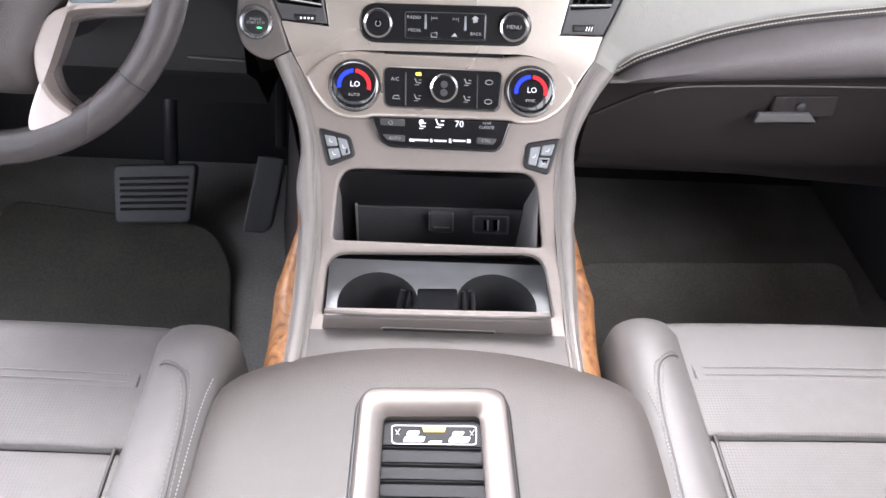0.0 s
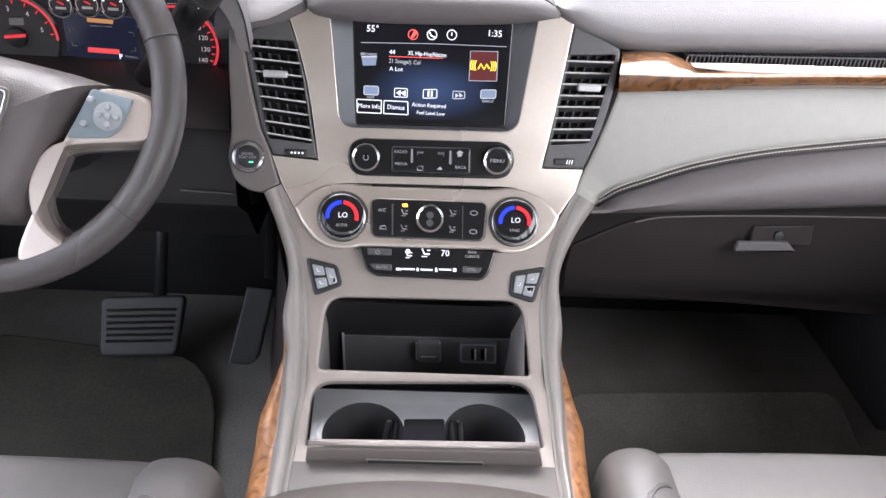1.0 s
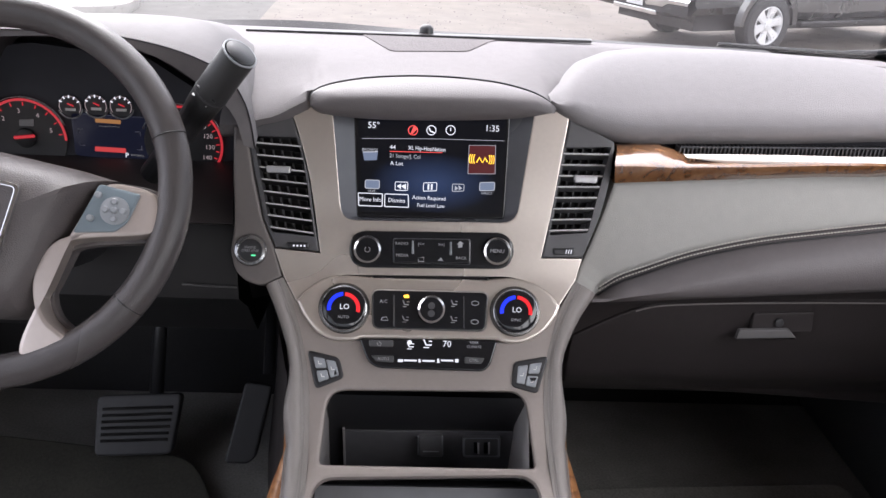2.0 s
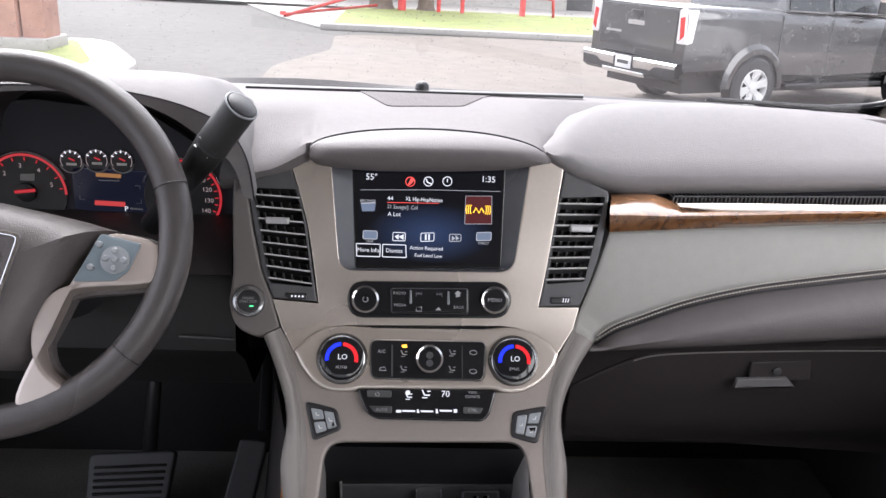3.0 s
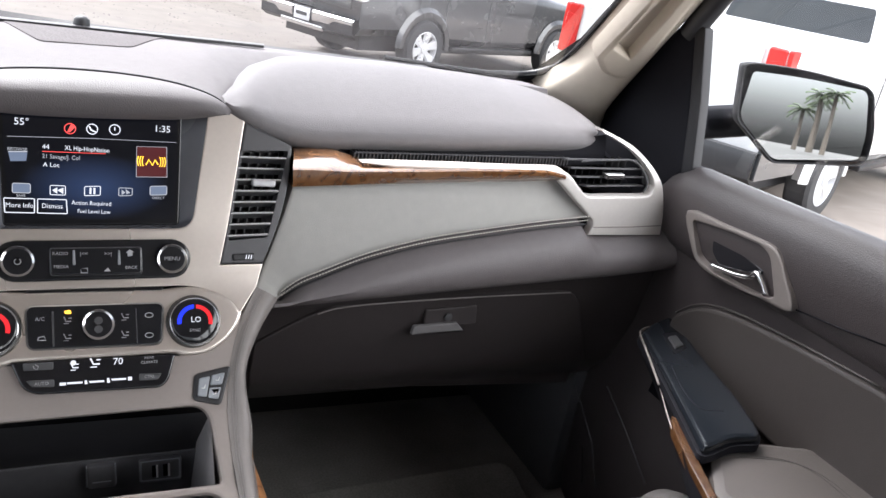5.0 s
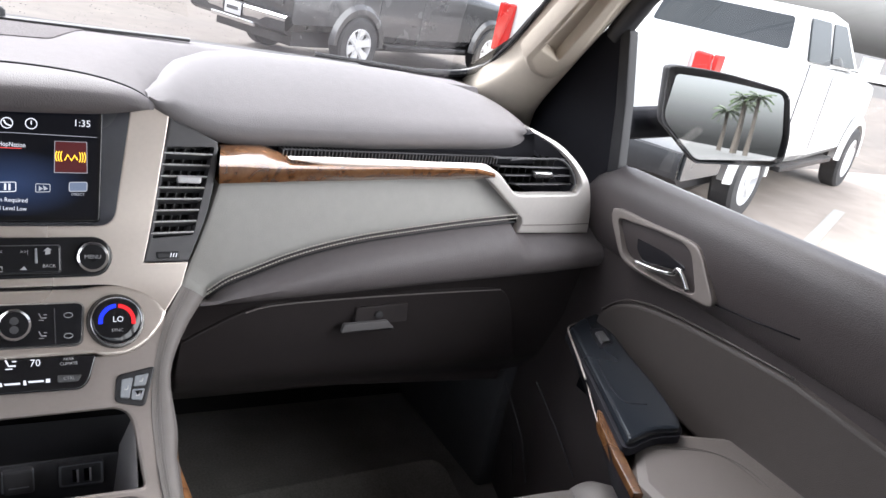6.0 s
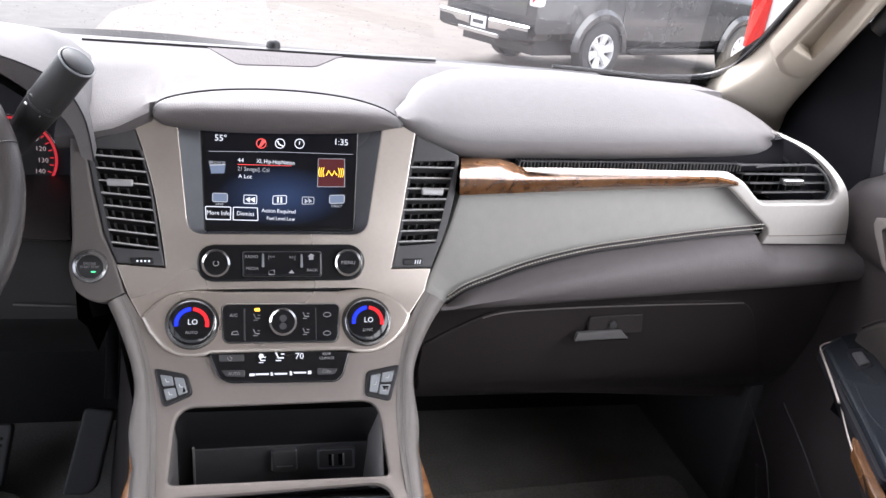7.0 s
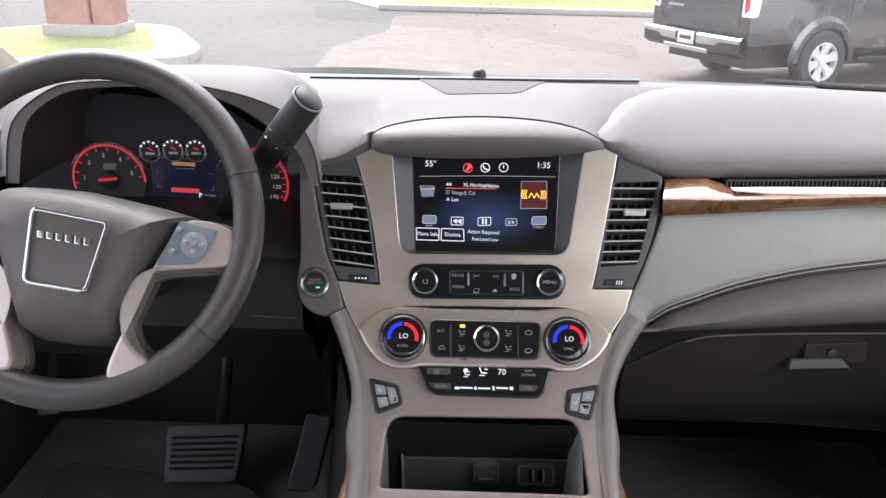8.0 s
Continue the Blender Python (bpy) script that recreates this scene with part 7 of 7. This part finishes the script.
bm.faces.new([bm.verts.new(p) for p in ((0.845, 0.955, 1.32), (0.845, -0.42, 1.32), (0.79, -0.42, 1.78), (0.79, 0.62, 1.76), (0.83, 0.955, 1.53))])
pane = part("window_glass", bm, CLEAR, door, "clear side window", smooth=0)
pane.visible_shadow = False

# ---- door mirror ----
mir = thing("door_mirror", "black door mirror with a large angled glass", "mirror")
MI = slab((1.14, 0.98, 1.40), (0.927, -0.374, 0), (0.028, 0.070, 0.997), (-0.372, -0.925, 0.058))
mo = fillet([(-0.158, 0.066), (-0.140, 0.071), (-0.056, 0.075), (0.066, 0.066), (0.082, 0.056), (0.105, -0.012), (0.107, -0.057), (0.092, -0.070), (-0.061, -0.089), (-0.145, -0.026), (-0.149, -0.006)], [0.006, 0.01, 0.05, 0.015, 0.012, 0.02, 0.01, 0.01, 0.01, 0.01, 0.01])
shell = [[MI(x * k + dx, y * k, h) for x, y in ((p[0], p[1]) for p in mo)] for h, k, dx in ((0.004, 0.955, 0.0), (0.009, 0.965, 0.0), (0.0095, 0.985, 0.0), (0.006, 1.0, 0.0), (-0.012, 1.0, 0.002), (-0.035, 0.93, 0.008), (-0.06, 0.78, 0.02), (-0.08, 0.5, 0.03), (-0.085, 0.1, 0.03))]
part("mirror_housing", loft([r + r[:1] for r in shell]), mat("mirror_shell", (0.012, 0.012, 0.014), 0.75, vary=0.1, scale=60), mir, "black mirror housing")
mi_ = fillet([(-0.137, 0.057), (-0.052, 0.061), (0.063, 0.058), (0.072, 0.048), (0.089, -0.015), (0.091, -0.058), (-0.061, -0.082), (-0.141, -0.021)], [0.008, 0.05, 0.015, 0.012, 0.012, 0.012, 0.012, 0.02])
MG = bpy.data.materials.new("mirror_glass")
MG.use_nodes = True
_b = MG.node_tree.nodes["Principled BSDF"]
_b.inputs["Metallic"].default_value, _b.inputs["Roughness"].default_value = 1.0, 0.01
_b.inputs["Base Color"].default_value = (0.90, 0.92, 0.91, 1)
part("mirror_glass", plate(mi_, MI, 0.004, 0.0085, 0.0), MG, mir, "mirror glass", smooth=0)
part("mirror_arm", tube([(0.88, 1.03, 1.33), (1.00, 1.11, 1.345), (1.13, 1.08, 1.37)], 0.03, 10), SAIL, mir, "mirror arm")

# ---- outside: parked vehicles ----
# black paint lifted towards grey for the haze of the windshield
TRUCKBLACK = mat("truck_black_hazed", (0.048, 0.048, 0.050), 0.22, vary=0.1, scale=20, coat=1.0)
VANWHITE = mat("white_paint", (0.74, 0.74, 0.735), 0.3, vary=0.03, scale=10, coat=0.6)
DARKBLUE = mat("corner_dark_grey", (0.05, 0.055, 0.06), 0.22, vary=0.08, scale=20, coat=1.0)
TINT = mat("tinted_glass", (0.020, 0.024, 0.026), 0.05, vary=0.1, scale=5)
LAMP = mat("red_lamp", (0.62, 0.025, 0.02), 0.15, vary=0.1, scale=30)
LAMPW = mat("clear_lamp", (0.75, 0.72, 0.72), 0.15, vary=0.05)
ALLOY = mat("alloy_rim", (0.70, 0.70, 0.71), 0.35, metal=0.35, vary=0.05)
STEELC = mat("bumper_chrome", (0.75, 0.75, 0.76), 0.15, metal=1.0, vary=0.05)


def car_wheel(parent, x, y, r, side):
    w = part("wheel", loft([[(x + q * math.cos(a), y + side * h, r + q * math.sin(a)) for a in (2 * math.pi * i / 36 for i in range(36))] for q, h in ((r * 0.60, -0.02), (r * 0.60, -0.20), (r * 0.93, -0.22), (r, -0.19), (r, -0.03), (r * 0.93, 0.0), (r * 0.66, 0.005), (r * 0.62, -0.02))], closed=True), RUBBER, parent, "black tyre")
    part("rim", loft([[(x + q * math.cos(a), y + side * h, r + q * math.sin(a)) for a in (2 * math.pi * i / 36 for i in range(36))] for q, h in ((r * 0.63, 0.0), (r * 0.60, 0.004), (r * 0.57, -0.03), (r * 0.55, -0.10))], closed=True), ALLOY, w)
    part("rim_well", loft([[(x + q * math.cos(a), y + side * h, r + q * math.sin(a)) for a in (2 * math.pi * i / 24 for i in range(24))] for q, h in ((r * 0.56, -0.085), (r * 0.05, -0.09))], closed=True), BLACK, w)
    for k in range(6):
        a = k * math.pi / 3 + 0.3
        c, s = math.cos(a), math.sin(a)
        sp = [[(x + q * c - t * s, y + side * h, r + q * s + t * c) for t, h in ((-b, hh - 0.03), (-b * 0.7, hh), (b * 0.7, hh), (b, hh - 0.03))] for q, b, hh in ((r * 0.10, r * 0.10, -0.02), (r * 0.35, r * 0.14, -0.012), (r * 0.60, r * 0.21, -0.004))]
        part("spoke", loft(sp, caps=True), ALLOY, w)
    part("hub_cap", loft([[(x + q * math.cos(a), y + side * h, r + q * math.sin(a)) for a in (2 * math.pi * i / 16 for i in range(16))] for q, h in ((r * 0.16, -0.03), (r * 0.16, -0.004), (r * 0.11, 0.0), (0.001, 0.001))], closed=True), ALLOY, w)
    return w


def body_loft(stations, half, tumble=0.0):
    """Car body skin. stations: x, bottom z, shoulder z, top z, width share."""
    rows = []
    for x, zb, zs_, zt, k in stations:
        w = half * k
        rows.append([(x, -w * 0.90, zb), (x, -w, zb + 0.10), (x, -w, zs_ - 0.08), (x, -w * 0.985, zs_), (x, -w * (0.93 - tumble), zt - 0.02), (x, -w * (0.86 - tumble), zt), (x, w * (0.86 - tumble), zt), (x, w * (0.93 - tumble), zt - 0.02), (x, w * 0.985, zs_), (x, w, zs_ - 0.08), (x, w, zb + 0.10), (x, w * 0.90, zb)])
    return loft(rows, closed=True, caps=True)


def pickup(name, at, heading, paint, label, half=0.90, chrome=True, size=1.0, rise=0.0, bed=0.0, lamp=None):
    """A crew-cab pickup truck; its tail is at the origin, x runs forward. rise: extra height of the body over the bumper; bed: extra length of the bed."""
    p = tagged(new(name), label, "pickup truck")
    R, B = rise, bed
    lamp = lamp or LAMPW
    roof = [(x + B, a, z + R) for x, a, z in ((1.68, 0.93, 1.28), (1.80, 0.80, 1.74), (2.6, 0.79, 1.80), (3.25, 0.80, 1.74), (3.95, 0.92, 1.24))]
    panes = [[q + B for q in o] for o in ((1.78, 1.84, 2.52, 2.56), (2.64, 2.66, 3.15, 3.62))]
    part("bed", body_loft([(0.0, 0.55, 1.22 + R, 1.29 + R, 0.985), (0.03, 0.50, 1.24 + R, 1.31 + R, 1), (0.75, 0.52, 1.24 + R, 1.31 + R, 1), (1.62 + B, 0.50, 1.24 + R, 1.31 + R, 1)], half), paint, p, "cargo bed")
    part("cab_lower", body_loft([(1.64 + B, 0.45, 1.20 + R, 1.30 + R, 1), (2.6 + B, 0.42, 1.18 + R, 1.27 + R, 1), (3.75 + B, 0.45, 1.15 + R, 1.24 + R, 1), (4.9 + B, 0.45, 1.08 + R, 1.14 + R, 0.97), (5.25 + B, 0.50, 0.95 + R, 1.02 + R, 0.90)], half), paint, p, "doors and hood")
    part("cab_roof", loft([[(x, s * half * a, z) for x, a, z in roof] for s in (-1, 1)]), paint, p, "cab roof")
    part("rear_window", plate(fillet([(-half * 0.74, 1.37 + R), (half * 0.74, 1.37 + R), (half * 0.68, 1.68 + R), (-half * 0.68, 1.68 + R)], 0.04), lambda a, z, h=0.0: Vector((roof[0][0] + 0.01 + 0.26 * (z - 1.28 - R) - h, a, z)), -0.04, 0.012, 0.0), TINT, p, "dark tinted rear window")
    for s in (-1, 1):
        for xa, xb, xc, xd in panes:
            o = [(xa, 1.30 + R), (xd, 1.28 + R), (xc, 1.70 + R), (xb, 1.70 + R)]
            sheet = lambda a, z, h=0.0, s=s: Vector((a, s * (half * (0.945 - 0.125 * (z - R - 1.28) / 0.44) + h), z))
            wdw = part("side_window", plate(fillet(o, 0.04), sheet, -0.05, 0.004, 0.0), TINT, p, "dark tinted side window")
            if chrome:
                part("window_moulding", tube([sheet(xa, 1.29 + R, 0.01), sheet(xd, 1.27 + R, 0.01)], 0.012, 6), STEELC, wdw)
        part("cab_side", loft([[Vector((x, s * half * a, z)) for x, a, z in roof], [Vector((x, s * half * 0.93, 1.26 + R)) for x, a, z in roof]]), paint, p)
        light = part("tail_lamp", plate(fillet([(-half * 0.995, 0.86 + R), (-half * 0.835, 0.86 + R), (-half * 0.825, 1.27 + R), (-half * 0.96, 1.27 + R)], 0.03), lambda a, z, h=0.0, s=s: Vector((-h, -s * a, z)), -0.06, 0.022, 0.015), lamp, p, "red tail lamp" if lamp is LAMP else "clear and red tail lamp")
        part("reversing_lamp", plate(fillet([(-half * 0.97, 0.96 + R), (-half * 0.90, 0.90 + R), (-half * 0.86, 1.17 + R), (-half * 0.95, 1.19 + R)], 0.01), lambda a, z, h=0.0, s=s: Vector((-h, -s * a, z)), 0.01, 0.026, 0.004), LAMP, light, "lamp section")
        part("lamp_side", plate(fillet([(0.0, 0.86 + R), (0.10, 0.88 + R), (0.14, 1.27 + R), (0.0, 1.27 + R)], 0.02), lambda a, z, h=0.0, s=s: Vector((a, s * (half + h), z)), -0.03, 0.006, 0.004), lamp, light)
        for x in (1.24 + 0.4 * B, 4.50 + B):
            car_wheel(p, x, s * (half + 0.055), 0.385, s)
            arch = [[(x + q * math.cos(a), s * (half + h), 0.385 + q * math.sin(a)) for a in (math.pi * (0.0 + i / 20) for i in range(21))] for q, h in ((0.43, -0.10), (0.43, 0.045), (0.50, 0.050), (0.56, 0.004))]
            part("wheel_arch", loft(arch), paint, p)
            part("arch_gap", loft([[(x + q * math.cos(a), s * (half + 0.003), 0.385 + q * math.sin(a)) for a in (math.pi * i / 20 for i in range(21))] for q in (0.0, 0.435)]), BLACK, p)
        part("door_line", tube([(2.60 + B, s * (half + 0.002), 0.55), (2.60 + B, s * (half + 0.002), 1.2 + R)], 0.005, 5), BLACK, p)
        part("bed_line", tube([(1.63 + B, s * (half + 0.002), 0.5), (1.63 + B, s * (half + 0.001), 1.28 + R)], 0.008, 5), BLACK, p)
        part("sill_step", box(1.9 + B, 3.9 + B, s * (half - 0.08) - 0.07, s * (half - 0.08) + 0.07, 0.36, 0.42, 0.01), BLACK, p)
        part("door_mirror", loft([[(x, s * (half + 0.03 + dy), z) for dy, z in ((0, 1.28 + R), (0.2, 1.28 + R), (0.2, 1.44 + R), (0, 1.44 + R))] for x in (3.42 + B, 3.52 + B)], closed=True, caps=True), paint, p)
        for x in (2.0, 3.0):
            part("door_handle", box(x + B, x + B + 0.18, s * half - 0.01, s * half + 0.025, 1.06 + R, 1.10 + R, 0.008), paint, p)
    # dark plates added to darken the rear corners, not a known part
    if not chrome:
        for s in (-1, 1):
            part("corner_dark_plate", plate(fillet([(-0.02, 0.48), (0.78, 0.48), (0.80, 0.62), (0.55, 0.92), (-0.02, 0.92)], 0.04), lambda a, z, h=0.0, s=s: Vector((a, s * (half + h), z)), -0.02, 0.012, 0.006), DARKBLUE, p, "dark plate added over the rear corner")
    part("tailgate", plate(fillet([(-half * 0.80, 0.80), (half * 0.80, 0.80), (half * 0.80, 1.27 + R), (-half * 0.80, 1.27 + R)], 0.03), lambda a, z, h=0.0: Vector((-h, a, z)), -0.03, 0.014, 0.008), paint, p)
    part("tailgate_handle", plate(fillet([(-0.13, 1.12 + R), (0.13, 1.12 + R), (0.13, 1.21 + R), (-0.13, 1.21 + R)], 0.02), lambda a, z, h=0.0: Vector((-h, a, z)), 0.0, 0.022, 0.006), BLACK, p)
    part("badge_bar", box(-0.022, -0.012, 0.28, 0.60, 0.97, 1.00), STEELC, p, "chrome badge bar")
    part("badge_bar", box(-0.022, -0.012, -0.16, 0.16, 1.02 + R, 1.08 + R), STEELC, p, "chrome badge bar")
    def bar(y):
        return 0.05 * y * y

    bump = part("rear_bumper", loft([[(x, y, z) for x, z in ((-0.02, 0.70), (-0.14 + bar(y), 0.70), (-0.16 + bar(y), 0.64), (-0.15 + bar(y), 0.50), (-0.02, 0.45))] for y in (-half * 1.0, -half * 0.8, -0.45, -0.35, 0.35, 0.45, half * 0.8, half * 1.0)]), BLACK, p, "stepped rear bumper")
    if chrome:
        for s in (-1, 1):
            part("bumper_chrome", loft([[(x, s * y, z) for x, z in ((-0.145 + bar(y), 0.695), (-0.168 + bar(y), 0.675), (-0.168 + bar(y), 0.60 + 0.03 * (y > 0.6)), (-0.15 + bar(y), 0.56 + 0.06 * (y > 0.6)))] for y in (0.20, 0.40, 0.50, 0.62, half * 1.0)]), STEELC, bump, "chrome bumper bar")
        part("bumper_chrome_low", box(-0.17, -0.12, -0.42, 0.42, 0.46, 0.52, 0.01), STEELC, bump, "chrome lower bar")
    part("licence_plate", box(-0.172, -0.158, -0.155, 0.155, 0.54, 0.70, 0.004), mat("plate_white", (0.75, 0.76, 0.78), 0.5, vary=0.05), bump, "white plate with plain dark bars")
    part("plate_bar", box(-0.176, -0.171, -0.11, 0.11, 0.595, 0.64), GREY, bump)
    part("underbody", box(0.2, 5.0 + B, -half * 0.8, half * 0.8, 0.30, 0.56), BLACK, p)
    p.matrix_world = pose(at[0], at[1], GZ, 0, 0, heading) @ Matrix.Diagonal((size, size, size, 1))
    return p


pickup("pickup_truck", (3.09, 10.79), 24.4, TRUCKBLACK, "black crew-cab pickup truck parked at an angle", 0.93, True, 1.0, 0.07)
pickup("pickup_truck", (4.49, 5.40), 21.4, VANWHITE, "tall white pickup truck with red lamps and a black bumper", 1.0, False, 1.04, 0.18, 0.72, LAMP)

# ---- the lot's edge: kerbs, grass, pipe fence, wall ----
setting("kerb", box(-1.9, 14, 20.2, 20.5, GZ, GZ + 0.15, 0.03), CONCRETE, "pale concrete kerb at the edge of the lot", "kerb")
setting("verge", grid(-1.6, 14, 20.5, 27.5, GZ + 0.15, 16), GRASS, "dry green grass strip behind the kerb", "grass")
_m = plate([(-1.85, 20.3), (-3.25, 23.1), (-5.7, 29.7), (-1.5, 29.7), (-1.5, 20.5)], level(GZ), -0.02, 0.05, 0.01)
setting("sidewalk", _m, CONCRETE, "pale concrete sidewalk along the drive", "pavement")
setting("yard", grid(-60, 60, 27.5, 62, GZ + 0.12, 8), CONCRETE, "pale paved yard behind the fence", "pavement")
wall = tagged(part("building", box(-5, 20, 32, 41, GZ, 5.0, 0.05), STUCCO), "pale pink stucco building with a dark doorway", "building")
part("doorway", box(6.4, 7.4, 31.95, 32.2, GZ + 0.12, 2.1), BLACK, wall, "dark doorway")
part("wall_base", box(-5, 20, 31.96, 32.2, GZ, GZ + 0.5), CONCRETE, wall, "grey base course")
fence = thing("pipe_fence", "red painted steel pipe fence", "fence")
part("rail", tube([(-3.1, 23.0, GZ + 0.08), (-0.7, 26.6, GZ + 0.72), (4.7, 26.6, GZ + 0.72), (4.88, 26.6, GZ + 0.66), (4.93, 26.6, GZ + 0.1)], 0.05, 8), REDPAINT, fence, "top rail")
part("rail", tube([(-3.1, 23.0, GZ + 0.12), (-0.7, 26.6, GZ + 0.26)], 0.04, 8), REDPAINT, fence, "low rail")
for x, r, q in ((-3.15, 0.09, 0.2), (0.09, 0.13, 1.6), (1.25, 0.07, 0.72), (2.0, 0.07, 0.72), (3.92, 0.10, 1.1)):
    part("post", tube([(x, 26.6 if x > -3 else 23.0, GZ + 0.1), (x, 26.6 if x > -3 else 23.0, GZ + q)], r, 10), REDPAINT, fence)
BARK = mat("bark", (0.13, 0.10, 0.08), 0.9, vary=0.3, scale=12, bump=1.0, bscale=30)
LEAF = mat("leaf", (0.07, 0.10, 0.03), 0.7, vary=0.35, scale=3)
rng = random.Random(4)


def tree(at, trunk_r, height, lean):
    t = tagged(new("street_tree"), "rough-barked tree on the grass strip", "tree", "trees on the verge")
    base = Vector((at[0], at[1], GZ + 0.1))
    path = [base + Vector((lean * k * k * 0.2, 0, height * k)) for k in (0, 0.05, 0.2, 0.5, 0.8, 1)]
    part("trunk", tube(path, [trunk_r * q for q in (1.5, 1.15, 1.0, 0.85, 0.7, 0.5)], 12), BARK, t)
    bm = bmesh.new()
    for _ in range(5):
        a = rng.uniform(0, 6.28)
        tube([path[-2], path[-1] + Vector((math.cos(a) * 0.8, math.sin(a) * 0.8, 0.6)), path[-1] + Vector((math.cos(a) * 1.9, math.sin(a) * 1.9, 1.2))], [trunk_r * 0.5, trunk_r * 0.3, trunk_r * 0.1], 7, bm=bm)
    part("limb", bm, BARK, t)
    bm = bmesh.new()
    for _ in range(900):
        a, b, q = rng.uniform(0, 6.28), rng.uniform(-1, 1), rng.uniform(0.5, 1) ** 0.5
        c = path[-1] + Vector((math.cos(a) * 2.2 * q * math.sqrt(1 - b * b), math.sin(a) * 2.2 * q * math.sqrt(1 - b * b), 1.2 + b * 1.3 * q + 0.3 * math.sin(3 * a)))
        u = Vector((rng.uniform(-1, 1), rng.uniform(-1, 1), rng.uniform(-1, 1))).normalized() * 0.16
        v = u.orthogonal().normalized() * 0.07
        bm.faces.new([bm.verts.new(p) for p in (c - u, c + v, c + u, c - v)])
    part("crown", bm, LEAF, t, smooth=0)
    return t


tree((-0.58, 27.2), 0.34, 3.2, 0.4)
tree((0.87, 27.2), 0.24, 3.0, -0.3)

# planted island with a wide brown post
setting("island_kerb", plate(fillet([(-6.17, 10.13), (-7.84, 13.07), (-7.27, 14.3), (-5.42, 14.9), (-4.9, 14.5), (-3.75, 12.1), (-3.70, 11.3), (-3.89, 10.98)], 0.5), level(GZ), 0.0, 0.14, 0.03), CONCRETE, "pale concrete island kerb", "kerb")
setting("island_grass", plate(fillet([(-6.3, 10.4), (-7.6, 13.0), (-7.1, 14.0), (-5.5, 14.5), (-4.35, 11.9), (-4.45, 11.3)], 0.4), level(GZ + 0.14), -0.05, 0.012, 0.01), GRASS, "bright grass on the planted island", "grass")
post = thing("sign_base", "reddish brown masonry sign base on a pale footing", "sign base")
# brown lightened to carry the washed-out haze of the windshield
BROWN = mat("brown_masonry_hazed", (0.34, 0.19, 0.155), 0.85, vary=0.2, scale=5, bump=0.6, bscale=20)
_px, _py = (-5.86, 12.75)
part("footing", box(_px - 0.58, _px + 0.54, _py, _py + 0.95, GZ + 0.12, GZ + 0.32, 0.03), CONCRETE, post, "pale concrete footing")
part("pier", box(_px - 0.54, _px + 0.12, _py + 0.10, _py + 0.80, GZ + 0.30, 2.6, 0.02), BROWN, post, "brown pier")
part("pier", box(_px + 0.16, _px + 0.50, _py + 0.16, _py + 0.76, GZ + 0.30, 2.6, 0.02), BROWN, post, "brown pier")

# palms behind the car, seen in the door mirror
FROND = mat("palm_frond", (0.05, 0.08, 0.025), 0.6, vary=0.3, scale=4)


PALMB = mat("palm_bark", (0.06, 0.05, 0.04), 0.9, vary=0.3, scale=6, bump=1.0, bscale=20)


def palm(at, height):
    p = tagged(new("palm_tree"), "tall palm tree with a ragged green crown", "tree", "palms behind the car")
    top = Vector((at[0], at[1], height))
    part("trunk", tube([(at[0], at[1], 0), (at[0] + 0.1, at[1], height * 0.5), top], [0.36, 0.26, 0.24], 10), PALMB, p)
    for k in range(16):
        a, e = 2.4 * k, 0.9 - 1.6 * (k / 16)
        d = Vector((math.cos(a), math.sin(a), 0))
        spine = [top + d * (q * 1.9) + Vector((0, 0, math.sin(e) * q * 1.9 - 0.9 * q * q)) for q in (0, 0.25, 0.5, 0.75, 1)]
        side = Vector((-d.y, d.x, 0))
        bm = bmesh.new()
        for i in range(14):
            q = i / 14
            j = min(int(q * 4), 3)
            c = spine[j].lerp(spine[j + 1], q * 4 - j)
            ln = 0.62 * math.sin(math.pi * (0.15 + 0.8 * q))
            for s in (-1, 1):
                bm.faces.new([bm.verts.new(v) for v in (c, c + d * 0.32, c + side * s * ln + d * 0.25 - Vector((0, 0, 0.2)))])
        part("frond", bm, FROND, p, smooth=0)
    return p


for _x, _y, _h in ((12.6, -118, 5.6), (14.0, -114, 7.6), (14.7, -118, 6.9), (15.6, -113, 7.9)):
    palm((_x, _y), _h)

# rain spots on the windshield
DROP = glass("water_drop", (0.97, 0.97, 0.97), 0.50)
bm = bmesh.new()
for _ in range(4200):
    u, w = rng.uniform(0.02, 0.98), rng.uniform(0.0, 0.45) ** 1.15
    x = -0.66 + 1.32 * u
    lo, hi = Vector((x * 1.21, base_y(x * 1.21), 1.366)), Vector((x, 0.73 - 0.10 * x * x, 1.79))
    c = lo.lerp(hi, w) + Vector((0, 0.03, 0.05)) * math.sin(math.pi * w) + Vector((0, 0.002, 0.003))
    q = rng.choice((0.0005, 0.0006, 0.0008, 0.0011, 0.0016))
    a, b = Vector((1, 0, 0)), (hi - lo).normalized()
    n = a.cross(b).normalized()
    rimv = [bm.verts.new(c + (a * math.cos(t) + b * math.sin(t) * rng.uniform(0.9, 1.15)) * q) for t in (math.pi / 3 * k for k in range(6))]
    tip = bm.verts.new(c + n * q * 0.5)
    for k in range(6):
        bm.faces.new((rimv[k - 1], rimv[k], tip))
drops = tagged(part("rain_drops", bm, DROP), "small rain drops scattered over the windshield", "rain drops", kind="stuff")
drops.visible_shadow = False
